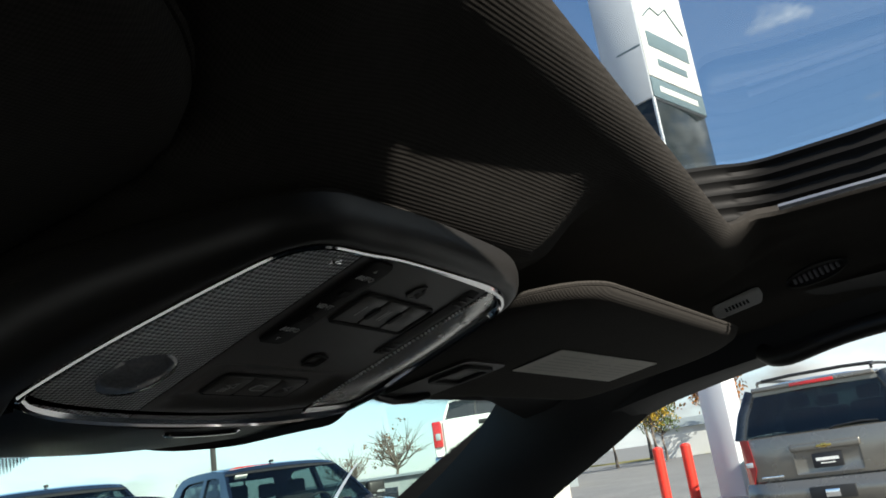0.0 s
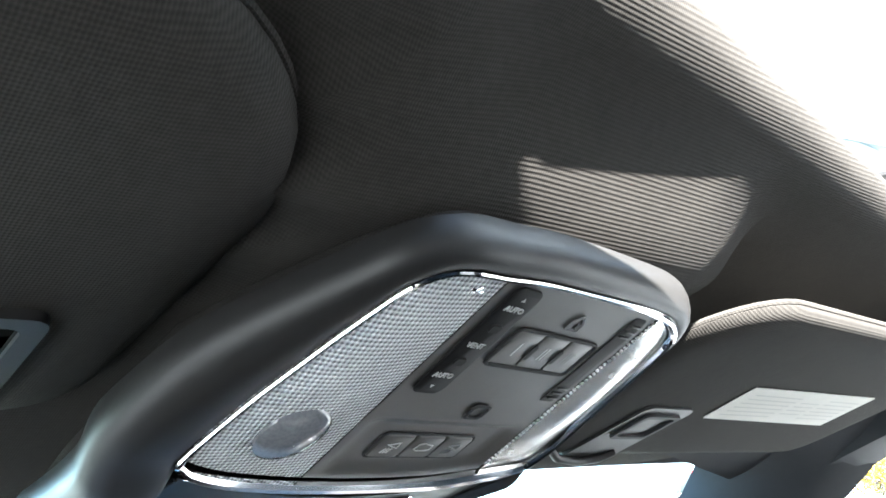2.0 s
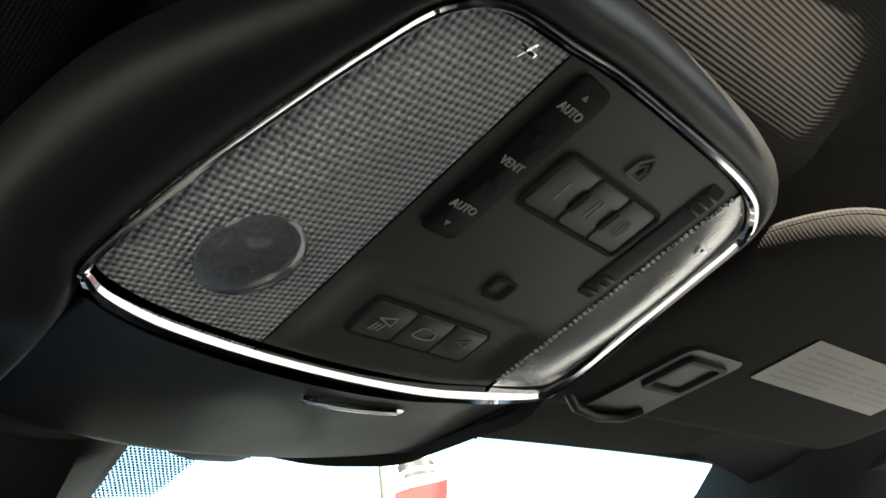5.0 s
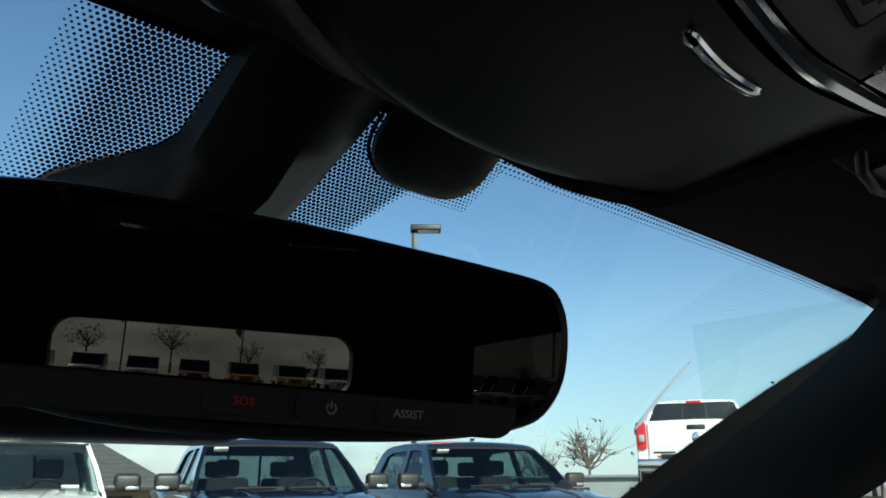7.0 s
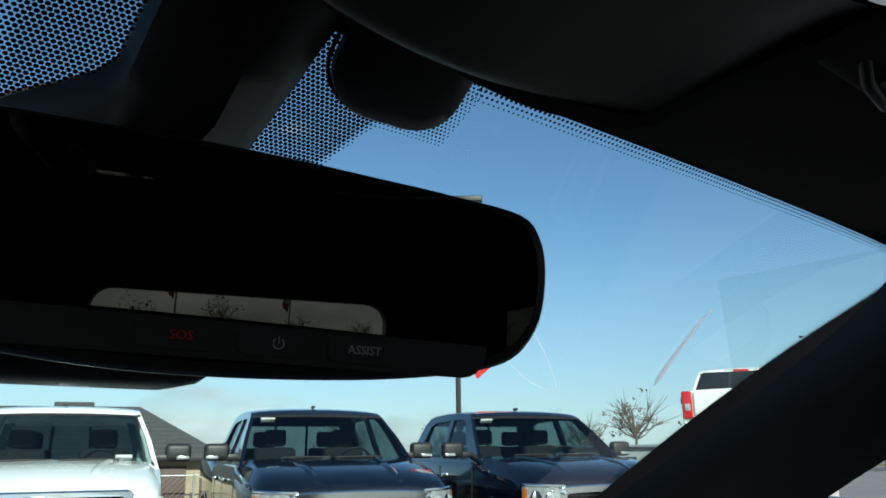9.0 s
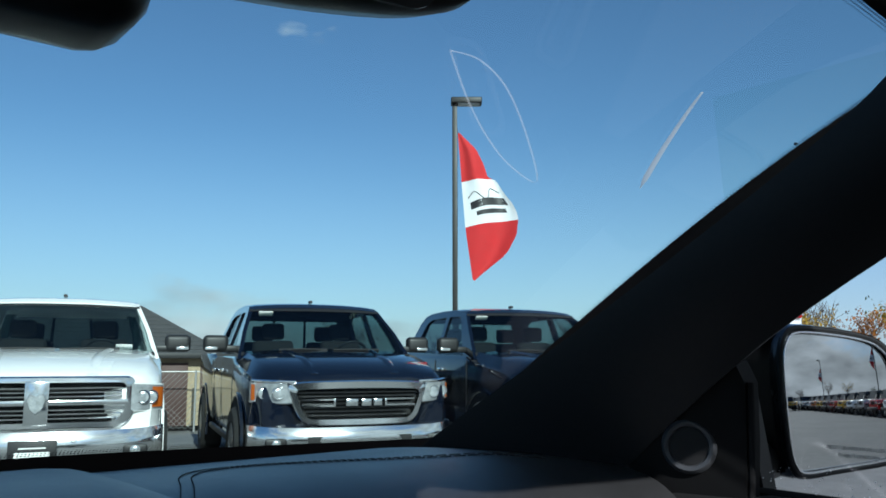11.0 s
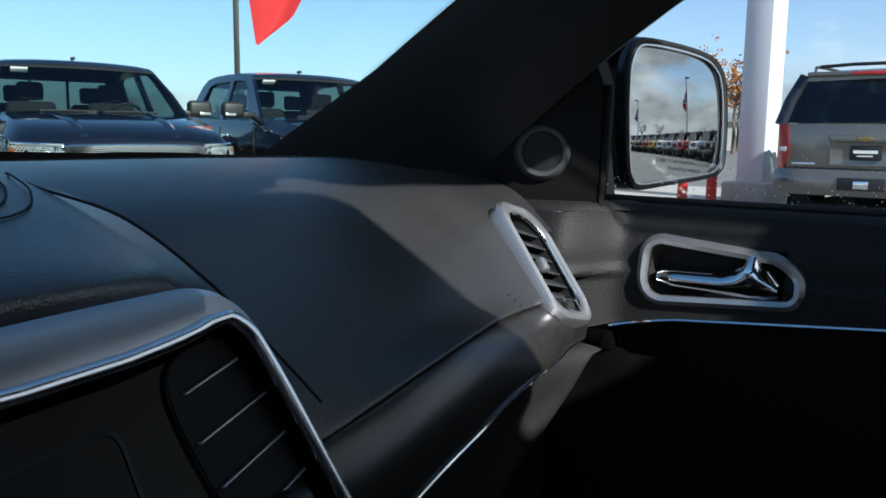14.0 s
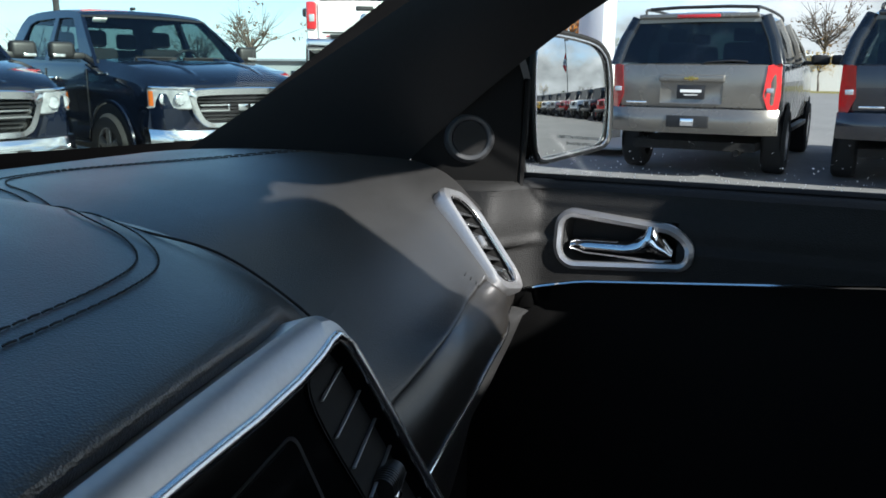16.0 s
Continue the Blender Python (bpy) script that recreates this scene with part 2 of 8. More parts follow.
# ---- materials ----
def mat(name, color, rough=0.5, metal=0.0, spec=0.5, var=0.12, scale=30.0, bump=0.0, bscale=300.0, coat=0.0, rvar=0.08, kind="noise", alpha=None, emit=None):
    """A procedural surface: colour varied at two scales, roughness varied, fine relief."""
    m = bpy.data.materials.new(name)
    m.use_nodes = True
    nt = m.node_tree
    b = nt.nodes["Principled BSDF"]
    L = nt.links.new
    tc = nt.nodes.new("ShaderNodeTexCoord")
    n1, n2 = nt.nodes.new("ShaderNodeTexNoise"), nt.nodes.new("ShaderNodeTexNoise")
    n1.inputs["Scale"].default_value, n2.inputs["Scale"].default_value = scale, scale * 9
    n1.inputs["Detail"].default_value = n2.inputs["Detail"].default_value = 3
    for n in (n1, n2):
        L(tc.outputs["Object"], n.inputs["Vector"])
    add = nt.nodes.new("ShaderNodeMath")
    add.operation = "ADD"
    L(n1.outputs["Fac"], add.inputs[0])
    L(n2.outputs["Fac"], add.inputs[1])
    mr = nt.nodes.new("ShaderNodeMapRange")
    mr.inputs["From Min"].default_value, mr.inputs["From Max"].default_value = 0.6, 1.4
    mr.inputs["To Min"].default_value, mr.inputs["To Max"].default_value = 1 - var, 1 + var
    L(add.outputs[0], mr.inputs["Value"])
    mix = nt.nodes.new("ShaderNodeVectorMath")
    mix.operation = "SCALE"
    mix.inputs[0].default_value = color
    L(mr.outputs[0], mix.inputs["Scale"])
    L(mix.outputs[0], b.inputs["Base Color"])
    rr = nt.nodes.new("ShaderNodeMapRange")
    rr.inputs["To Min"].default_value, rr.inputs["To Max"].default_value = max(0.02, rough - rvar), min(1, rough + rvar)
    L(n1.outputs["Fac"], rr.inputs["Value"])
    L(rr.outputs[0], b.inputs["Roughness"])
    b.inputs["Metallic"].default_value = metal
    b.inputs["Specular IOR Level"].default_value = spec
    b.inputs["Coat Weight"].default_value = coat
    b.inputs["Coat Roughness"].default_value = 0.03
    if emit:
        b.inputs["Emission Color"].default_value = (*color, 1)
        b.inputs["Emission Strength"].default_value = emit
    if bump:
        bp = nt.nodes.new("ShaderNodeBump")
        bp.inputs["Strength"].default_value = bump
        bp.inputs["Distance"].default_value = 0.6 / bscale
        if kind == "leather":
            v = nt.nodes.new("ShaderNodeTexVoronoi")
            v.inputs["Scale"].default_value = bscale
            L(tc.outputs["Object"], v.inputs["Vector"])
            L(v.outputs["Distance"], bp.inputs["Height"])
        elif kind == "weave":
            # ribs that run across, broken up into short stitches
            sep = nt.nodes.new("ShaderNodeSeparateXYZ")
            L(tc.outputs["Object"], sep.inputs[0])
            outs = []
            for axis, k in (("X", bscale), ("Y", bscale * 0.85)):
                mu = nt.nodes.new("ShaderNodeMath")
                mu.operation = "MULTIPLY"
                mu.inputs[1].default_value = k * 6.283
                L(sep.outputs[axis], mu.inputs[0])
                si = nt.nodes.new("ShaderNodeMath")
                si.operation = "SINE"
                L(mu.outputs[0], si.inputs[0])
                outs.append(si)
            pr = nt.nodes.new("ShaderNodeMath")
            pr.operation = "MULTIPLY_ADD"
            L(outs[0].outputs[0], pr.inputs[0])
            pr.inputs[1].default_value = 0.95
            L(outs[1].outputs[0], pr.inputs[2])
            L(pr.outputs[0], bp.inputs["Height"])
            bp.inputs["Distance"].default_value = 0.12 / bscale
            mr2 = nt.nodes.new("ShaderNodeMapRange")
            mr2.inputs["From Min"].default_value, mr2.inputs["From Max"].default_value = -1.9, 1.9
            mr2.inputs["To Min"].default_value, mr2.inputs["To Max"].default_value = 0.74, 1.24
            L(pr.outputs[0], mr2.inputs["Value"])
            m2 = nt.nodes.new("ShaderNodeMath")
            m2.operation = "MULTIPLY"
            L(mr.outputs[0], m2.inputs[0])
            L(mr2.outputs[0], m2.inputs[1])
            L(m2.outputs[0], mix.inputs["Scale"])
        elif kind == "prism":
            sep = nt.nodes.new("ShaderNodeSeparateXYZ")
            L(tc.outputs["Object"], sep.inputs[0])
            outs = []
            for axis in "XY":
                mu = nt.nodes.new("ShaderNodeMath")
                mu.operation = "MULTIPLY"
                mu.inputs[1].default_value = bscale * 6.283
                L(sep.outputs[axis], mu.inputs[0])
                si = nt.nodes.new("ShaderNodeMath")
                si.operation = "SINE"
                L(mu.outputs[0], si.inputs[0])
                outs.append(si)
            pr = nt.nodes.new("ShaderNodeMath")
            pr.operation = "ADD"
            L(outs[0].outputs[0], pr.inputs[0])
            L(outs[1].outputs[0], pr.inputs[1])
            L(pr.outputs[0], bp.inputs["Height"])
            bp.inputs["Distance"].default_value = 0.25 / bscale
            # shade in the valleys of the relief is put into the colour
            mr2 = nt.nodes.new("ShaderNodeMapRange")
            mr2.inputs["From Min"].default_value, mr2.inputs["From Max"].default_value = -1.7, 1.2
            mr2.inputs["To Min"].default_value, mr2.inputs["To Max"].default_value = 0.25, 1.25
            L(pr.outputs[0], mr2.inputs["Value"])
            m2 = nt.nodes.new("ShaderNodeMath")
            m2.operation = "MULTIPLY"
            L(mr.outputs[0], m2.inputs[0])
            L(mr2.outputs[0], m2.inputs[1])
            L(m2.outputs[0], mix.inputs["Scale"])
        else:
            n3 = nt.nodes.new("ShaderNodeTexNoise")
            n3.inputs["Scale"].default_value = bscale
            n3.inputs["Detail"].default_value = 4
            L(tc.outputs["Object"], n3.inputs["Vector"])
            L(n3.outputs["Fac"], bp.inputs["Height"])
        L(bp.outputs[0], b.inputs["Normal"])
    return m


def clear_glass(name, tint=(1, 1, 1), gloss=0.06, rough=0.0):
    m = bpy.data.materials.new(name)
    m.use_nodes = True
    nt = m.node_tree
    nt.nodes.remove(nt.nodes["Principled BSDF"])
    out = nt.nodes["Material Output"]
    tr, gl, mx, lw, pw, ma = (nt.nodes.new("ShaderNode" + k) for k in ("BsdfTransparent", "BsdfGlossy", "MixShader", "LayerWeight", "Math", "Math"))
    tr.inputs["Color"].default_value = (*tint, 1)
    gl.inputs["Roughness"].default_value = rough
    lw.inputs["Blend"].default_value = 0.5
    pw.operation, ma.operation = "POWER", "MULTIPLY_ADD"
    pw.inputs[1].default_value, ma.inputs[1].default_value, ma.inputs[2].default_value = 5.0, 0.6, gloss
    nt.links.new(lw.outputs["Facing"], pw.inputs[0])
    nt.links.new(pw.outputs[0], ma.inputs[0])
    nt.links.new(ma.outputs[0], mx.inputs[0])
    nt.links.new(tr.outputs[0], mx.inputs[1])
    nt.links.new(gl.outputs[0], mx.inputs[2])
    nt.links.new(mx.outputs[0], out.inputs["Surface"])
    return m


def mirror_mat(name, color=(0.9, 0.9, 0.9)):
    m = bpy.data.materials.new(name)
    m.use_nodes = True
    b = m.node_tree.nodes["Principled BSDF"]
    b.inputs["Base Color"].default_value = (*color, 1)
    b.inputs["Metallic"].default_value, b.inputs["Roughness"].default_value = 1.0, 0.01
    return m


FABRIC = mat("headliner_fabric", (0.032, 0.0295, 0.0265), 0.95, spec=0.15, var=0.18, scale=25, bump=0.34, bscale=740, kind="weave")
PLASTIC = mat("black_plastic", (0.017, 0.0165, 0.016), 0.40, spec=0.35, var=0.1, scale=20, bump=0.12, bscale=1500)
TRIM = mat("pillar_trim", (0.013, 0.014, 0.016), 0.6, spec=0.32, var=0.12, scale=15, bump=0.2, bscale=1200)
GLOSS = mat("piano_black", (0.0035, 0.0036, 0.004), 0.10, spec=0.07, var=0.1)
LEATHER = mat("dash_leather", (0.0275, 0.0272, 0.0270), 0.36, spec=0.95, var=0.16, scale=12, bump=0.32, bscale=820, kind="leather")
VINYL = mat("door_vinyl", (0.017, 0.0168, 0.0165), 0.55, spec=0.28, var=0.14, scale=14, bump=0.4, bscale=560, kind="leather")
WOOD = mat("dark_trim_strip", (0.020, 0.018, 0.016), 0.34, spec=0.8, var=0.4, scale=60, bump=0.10, bscale=700, coat=0.1)
CHROME = mat("chrome", (0.85, 0.85, 0.86), 0.07, metal=1.0, var=0.03, scale=20, rvar=0.03)
SOFTCHROME = mat("soft_chrome", (0.85, 0.85, 0.86), 0.24, metal=1.0, var=0.03, scale=20, rvar=0.04)
SILVER = mat("satin_silver", (0.48, 0.48, 0.49), 0.36, metal=0.85, var=0.06, scale=30, bump=0.03, bscale=2500)
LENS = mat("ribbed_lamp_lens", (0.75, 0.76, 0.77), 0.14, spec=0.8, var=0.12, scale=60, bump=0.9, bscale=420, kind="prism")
CLEARLENS = mat("smooth_lamp_lens", (0.15, 0.155, 0.165), 0.04, spec=0.9, var=0.35, scale=70)
PANEL = mat("switch_panel_plastic", (0.044, 0.041, 0.037), 0.44, spec=0.45, var=0.1, scale=20, bump=0.15, bscale=1400)
PALE = mat("pale_lamp_lens", (0.80, 0.79, 0.76), 0.25, metal=0.75, spec=0.6, var=0.06, scale=50, bump=0.15, bscale=600)
PAPER = mat("label_paper", (0.62, 0.6, 0.55), 0.7, spec=0.3, var=0.05, scale=60)
INK = mat("grey_ink", (0.48, 0.47, 0.44), 0.8, var=0.05)
MARK = mat("grey_button_marking", (0.36, 0.36, 0.35), 0.6, var=0.05)
DIMMARK = mat("dim_button_marking", (0.16, 0.16, 0.16), 0.6, var=0.05)
RED = mat("red_marking", (0.60, 0.02, 0.015), 0.4, var=0.05)
# near-black colour puts the shade inside openings and gaps into the surface
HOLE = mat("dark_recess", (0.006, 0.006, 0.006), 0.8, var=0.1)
VANE = mat("vent_vane_plastic", (0.045, 0.047, 0.05), 0.36, spec=0.5, var=0.08, scale=30)
THREAD = mat("black_thread", (0.016, 0.016, 0.016), 0.8, var=0.2, scale=200)
RUBBER = mat("rubber_seal", (0.012, 0.012, 0.012), 0.75, spec=0.12, var=0.2, scale=30)
CARPET = mat("carpet", (0.02, 0.02, 0.02), 0.95, var=0.3, scale=60, bump=0.4, bscale=500)
FRIT = mat("frit_enamel", (0.006, 0.006, 0.007), 0.6, spec=0.12, var=0.1)
WSGLASS = clear_glass("windshield_glass", (0.80, 0.955, 0.865), 0.035)
SIDEGLASS = clear_glass("door_glass", (0.9, 0.95, 0.93), 0.022)
MIRROR = mirror_mat("mirror_silver", (0.60, 0.61, 0.60))
DIMMIRROR = mirror_mat("dimming_mirror", (0.058, 0.060, 0.048))
PRIVACY = clear_glass("privacy_glass", (0.15, 0.16, 0.16), 0.05)
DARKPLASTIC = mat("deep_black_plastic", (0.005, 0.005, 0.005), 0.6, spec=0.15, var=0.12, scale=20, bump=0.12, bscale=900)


def film_mat(name="glass_reflection", amount=0.16):
    """A thin film, mostly clear, scattering some daylight: dried drops, and reflections drawn on glass."""
    m = bpy.data.materials.new(name)
    m.use_nodes = True
    nt = m.node_tree
    nt.nodes.remove(nt.nodes["Principled BSDF"])
    tr, tl, mx = (nt.nodes.new("ShaderNode" + k) for k in ("BsdfTransparent", "BsdfTranslucent", "MixShader"))
    tl.inputs["Color"].default_value = (0.95, 0.95, 0.93, 1)
    mx.inputs[0].default_value = amount
    nt.links.new(tr.outputs[0], mx.inputs[1])
    nt.links.new(tl.outputs[0], mx.inputs[2])
    nt.links.new(mx.outputs[0], nt.nodes["Material Output"].inputs["Surface"])
    return m


GLASSGLINT = film_mat()
SPOTS_GLINT = film_mat("water_spots_and_glint", 0.8)

# ---- the car that the camera sits in: shell ----
ROOF_Z = 1.685


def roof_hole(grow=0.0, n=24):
    """Outline of the sunroof opening; its left side steps in behind the front edge. The unseen sides and rear are drawn
    in to shade the dash and door.
    """
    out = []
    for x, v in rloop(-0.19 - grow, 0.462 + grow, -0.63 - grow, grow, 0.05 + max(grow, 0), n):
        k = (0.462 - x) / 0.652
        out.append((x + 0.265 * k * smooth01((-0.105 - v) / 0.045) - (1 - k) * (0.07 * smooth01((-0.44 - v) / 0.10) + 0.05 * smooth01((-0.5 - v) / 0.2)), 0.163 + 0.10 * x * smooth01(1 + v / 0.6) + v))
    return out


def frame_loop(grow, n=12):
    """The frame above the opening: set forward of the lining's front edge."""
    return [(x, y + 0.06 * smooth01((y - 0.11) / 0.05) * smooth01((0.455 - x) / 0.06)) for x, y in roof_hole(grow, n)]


def liner_z(x, y):
    # a bolster drops to the console; beside it the lining runs flatter, over the visors
    lip = 0.30 * smooth01((0.196 - y + 0.08 * x) / 0.05)
    t = min(1.0, max(0.0, (0.257 - y + 0.03 * x) / (0.064 + 0.06 * smooth01((-0.06 - x) / 0.12))))
    near = 0.70 * (0.35 * smooth01(t) + 0.65 * t) + lip
    far = 0.70 * smooth01((0.50 - y) / 0.30) + lip
    edge = 0.115 - 0.02 * smooth01((0.255 - y) / 0.06)
    w = smooth01((x - edge) / 0.06) + smooth01((-0.15 - x) / 0.07)
    z = 1.614 + 0.071 * (near * (1 - w) + far * w)
    z -= 0.024 * smooth01((y - 0.42) / 0.17)
    side = max(0.0, abs(x) - 0.46)
    edge = 1.632 - 0.034 * smooth01((y + 0.1) / 0.72)
    w = min(1.0, (side / 0.2) ** 1.5)
    return z * (1 - w) + edge * w - 0.6 * max(0.0, side - 0.2)


def headliner():
    bm = bmesh.new()
    n = 44
    outer = [(x, y if y < 0.5 else y - 0.025 * (1 - (x / 0.66) ** 2)) for x, y in rloop(-0.70, 0.70, -1.5, 0.612, 0.05, n)]
    loops = []
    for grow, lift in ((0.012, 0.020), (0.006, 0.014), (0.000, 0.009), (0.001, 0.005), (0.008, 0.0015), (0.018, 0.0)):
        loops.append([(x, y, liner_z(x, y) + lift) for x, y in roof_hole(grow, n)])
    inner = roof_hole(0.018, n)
    for k in range(1, 57):
        u = (k / 56) ** 1.45
        loops.append([((x * (1 - u) + ox * u), (y * (1 - u) + oy * u), liner_z(x * (1 - u) + ox * u, y * (1 - u) + oy * u)) for (x, y), (ox, oy) in zip(inner, outer)])
    loft(bm, loops)
    put("ceiling", bm, FABRIC, label="dark ribbed fabric headliner rolled round the sunroof opening", category="ceiling", kind="structure")
    bm = bmesh.new()
    loops = []
    for u in span(0, 1, 12):
        lp = []
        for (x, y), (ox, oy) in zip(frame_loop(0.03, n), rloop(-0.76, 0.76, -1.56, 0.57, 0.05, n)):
            px, py = x * (1 - u) + ox * u, y * (1 - u) + oy * u
            lp.append((px, py, 1.755 - 0.28 * max(0, abs(px) - 0.45) - 0.14 * smooth01((py - 0.1) / 0.5)))
        loops.append(lp)
    loft(bm, loops)
    put("roof_skin", bm, TRIM, label="dark painted metal car roof", category="roof", kind="structure")


headliner()


def sunroof():
    top = thing("sunroof", label="glass sunroof in a ribbed black frame with a bright rail", category="sunroof")
    bm = bmesh.new()
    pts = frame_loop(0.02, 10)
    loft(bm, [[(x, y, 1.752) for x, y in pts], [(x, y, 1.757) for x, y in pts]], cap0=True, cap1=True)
    g = part("pane", bm, clear_glass("sunroof_glass", (0.86, 0.9, 0.9), 0.05), top, "clear tinted glass")
    g.visible_shadow = False
    bm = bmesh.new()
    loops = []
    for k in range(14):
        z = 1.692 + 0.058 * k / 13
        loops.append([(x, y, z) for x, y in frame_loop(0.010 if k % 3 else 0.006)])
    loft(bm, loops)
    part("frame", bm, DARKPLASTIC, top, "ribbed black frame")
    bm = bmesh.new()
    tube(bm, [(0.452 + 0.004 * v, 0.165 + v, 1.694) for v in span(0, -0.6, 12)], 0.0032, 6)
    part("guide_rail", bm, SILVER, top, "bright metal guide rail")


sunroof()


# windshield: header and base lines, swept back at the sides
def ws_top(x):
    q = (x / 0.66) ** 2
    return Vector((x, 0.565 + 0.045 * q, 1.607 - 0.014 * q))


def ws_base(x):
    q = (x / 0.64) ** 2
    return Vector((x * 0.985, 1.40 - 0.14 * q, 1.115 + 0.075 * q))


def ws(x, s):
    p = ws_top(x) * (1 - s) + ws_base(x) * s
    return p + Vector((0, 0.012, 0.02)) * (4 * s * (1 - s))


PIL_W = [(0.588, 1.30, 1.15), (0.600, 1.235, 1.192), (0.632, 0.964, 1.352), (0.647, 0.70, 1.510), (0.654, 0.61, 1.584), (0.60, 0.555, 1.612)]


def head_s(x):
    """Where the lower edge of the roof lining crosses the glass."""
    return 0.032 * max(0.0, 1 - (x / 0.66) ** 2)


def pil_ws(t, d):
    """On the glass beside the pillar's edge; d: outwards."""
    p = curve_at(PIL_W, t)
    x, s = p.x, 0.5
    for _ in range(8):
        s += (ws(x, s).z - p.z) / (ws_top(x).z - ws_base(x).z)
        x = p.x / (1 - 0.015 * s)
    return ws(x + d, s)


def windshield():
    top = thing("window_windshield", label="raked laminated windshield with a dotted black border", category="windshield", kind="structure")
    bm = bmesh.new()
    sheet(bm, lambda x, s: ws(x, s), span(-0.78, 0.78, 25), span(-0.01, 1.08, 14))
    g = part("pane", bm, WSGLASS, top, "clear laminated glass")
    g.visible_shadow = False
    # printed border: solid band at the rim, rows of dots beside it
    inw = Vector((0, -0.0015, -0.0025))
    bm = bmesh.new()
    sheet(bm, lambda t, w: pil_ws(t, 0.052 + 0.14 * w) + inw, span(0.02, 0.9, 60), span(0, 1, 4))
    sheet(bm, lambda s, w: ws(-0.665 - 0.05 * w, s) + inw, span(0.0, 1.0, 30), (0, 1))
    sheet(bm, lambda x, w: ws(x, -0.01 + (0.014 + head_s(x)) * w) + inw, span(-0.68, 0.70, 50), (0, 1))
    sheet(bm, lambda x, w: ws(x, 0.852 + 0.155 * min(1.0, (x / 0.64) ** 2) + 0.10 * w) + inw, span(-0.66, 0.65, 40), (0, 1))
    part("frit_border", bm, FRIT, top, "black enamel border")
    bm = bmesh.new()
    q0 = Vector((0, -0.0015, -0.0025))

    def dot(p, r, ax, ay):
        vs = [bm.verts.new(p + ax * (r * math.cos(a)) + ay * (r * math.sin(a))) for a in (0, 1.047, 2.094, 3.142, 4.189, 5.236)]
        bm.faces.new(vs)
    ax = Vector((1, 0, 0))
    ay = (ws(0, 0.4) - ws(0, 0.2)).normalized()
    # shade band in front of the mirror mount, fading out at its rim
    pitch = 0.0027
    for i in range(-58, 42):
        for j in range(0, 70):
            x = -0.02 + i * pitch + (pitch / 2 if j % 2 else 0)
            s = 0.005 + j * pitch * 0.9 / 0.95
            if -0.083 < x < -0.02:
                continue
            low_s = 0.155 if x < 0 else 0.134 - 0.052 * smooth01((x - 0.018) / 0.025)
            edge = min((x + 0.156) / 0.026, (0.085 - x) / 0.02, (low_s - s) / 0.016)
            if edge <= 0:
                continue
            dot(ws(x, s) + q0, 0.00130 * min(1.0, 0.4 + edge * 0.6), ax, ay)
    for row, r in ((0, 0.0012), (1, 0.0010), (2, 0.0007)):
        for i in range(0, 270):
            dot(pil_ws(0.03 + i * 0.0030, 0.0505 - row * 0.0032) + q0, r, ax, ay)
        for i in range(0, 150):
            x = 0.08 + i * 0.0038
            if x < 0.645:
                dot(ws(x, head_s(x) + 0.006 + row * 0.0036) + q0, r, ax, ay)
        for i in range(0, 330):
            x = -0.62 + i * 0.0038
            dot(ws(x, 0.849 + 0.155 * min(1.0, (x / 0.64) ** 2) - row * 0.004) + q0, r * 1.3, ax, ay)
    part("frit_dots", bm, FRIT, top, "rows of black enamel dots", smooth=False)
    tagged(top.children[-1], kind="stuff")
    # two pale reflections drawn as film on the glass, and a speck of dirt
    bm = bmesh.new()
    leaf = [(0.218, 0.218, 0), (0.249, 0.219, 0), (0.295, 0.241, 0), (0.359, 0.292, 0), (0.408, 0.342, 0), (0.362, 0.325, 0), (0.313, 0.295, 0), (0.264, 0.258, 0), (0.218, 0.218, 0)]
    pts = [curve_at(leaf, t) for t in span(0, 1, 50)]
    tube(bm, [ws(p.x, p.y) + inw for p in pts], 0.0009, 5, flat=0.3)
    part("smear", bm, GLASSGLINT, top, "faint pale reflection drawn on the glass")
    bm = bmesh.new()
    pts = [curve_at([(0.547, 0.33, 0), (0.521, 0.27, 0), (0.495, 0.204, 0), (0.485, 0.175, 0)], t) for t in span(0, 1, 20)]
    tube(bm, [ws(p.x, p.y) + inw for p in pts], [0.0034 * smooth01(i / 3) * (1 - 0.8 * i / 19) + 0.0004 for i in range(20)], 6, flat=0.2)
    part("smear", bm, SPOTS_GLINT, top, "pale reflection streak drawn on the glass")
    bm = bmesh.new()
    ball(bm, ws(0.702, 0.199), 0.0022, 1.4, 1, 0.6, 8, 6)
    part("speck", bm, HOLE, top, "dark speck of dirt")


windshield()


# A-pillar trim on the passenger side and the roof rail over the door
PIL_M = [(0.64, 1.22, 1.13), (0.655, 1.15, 1.16), (0.668, 0.92, 1.315), (0.672, 0.66, 1.47), (0.672, 0.52, 1.55), (0.64, 0.44, 1.60)]
PIL_I = [(0.700, 1.02, 1.11), (0.705, 0.985, 1.165), (0.716, 0.80, 1.318), (0.722, 0.60, 1.440), (0.724, 0.44, 1.530), (0.70, 0.36, 1.585)]


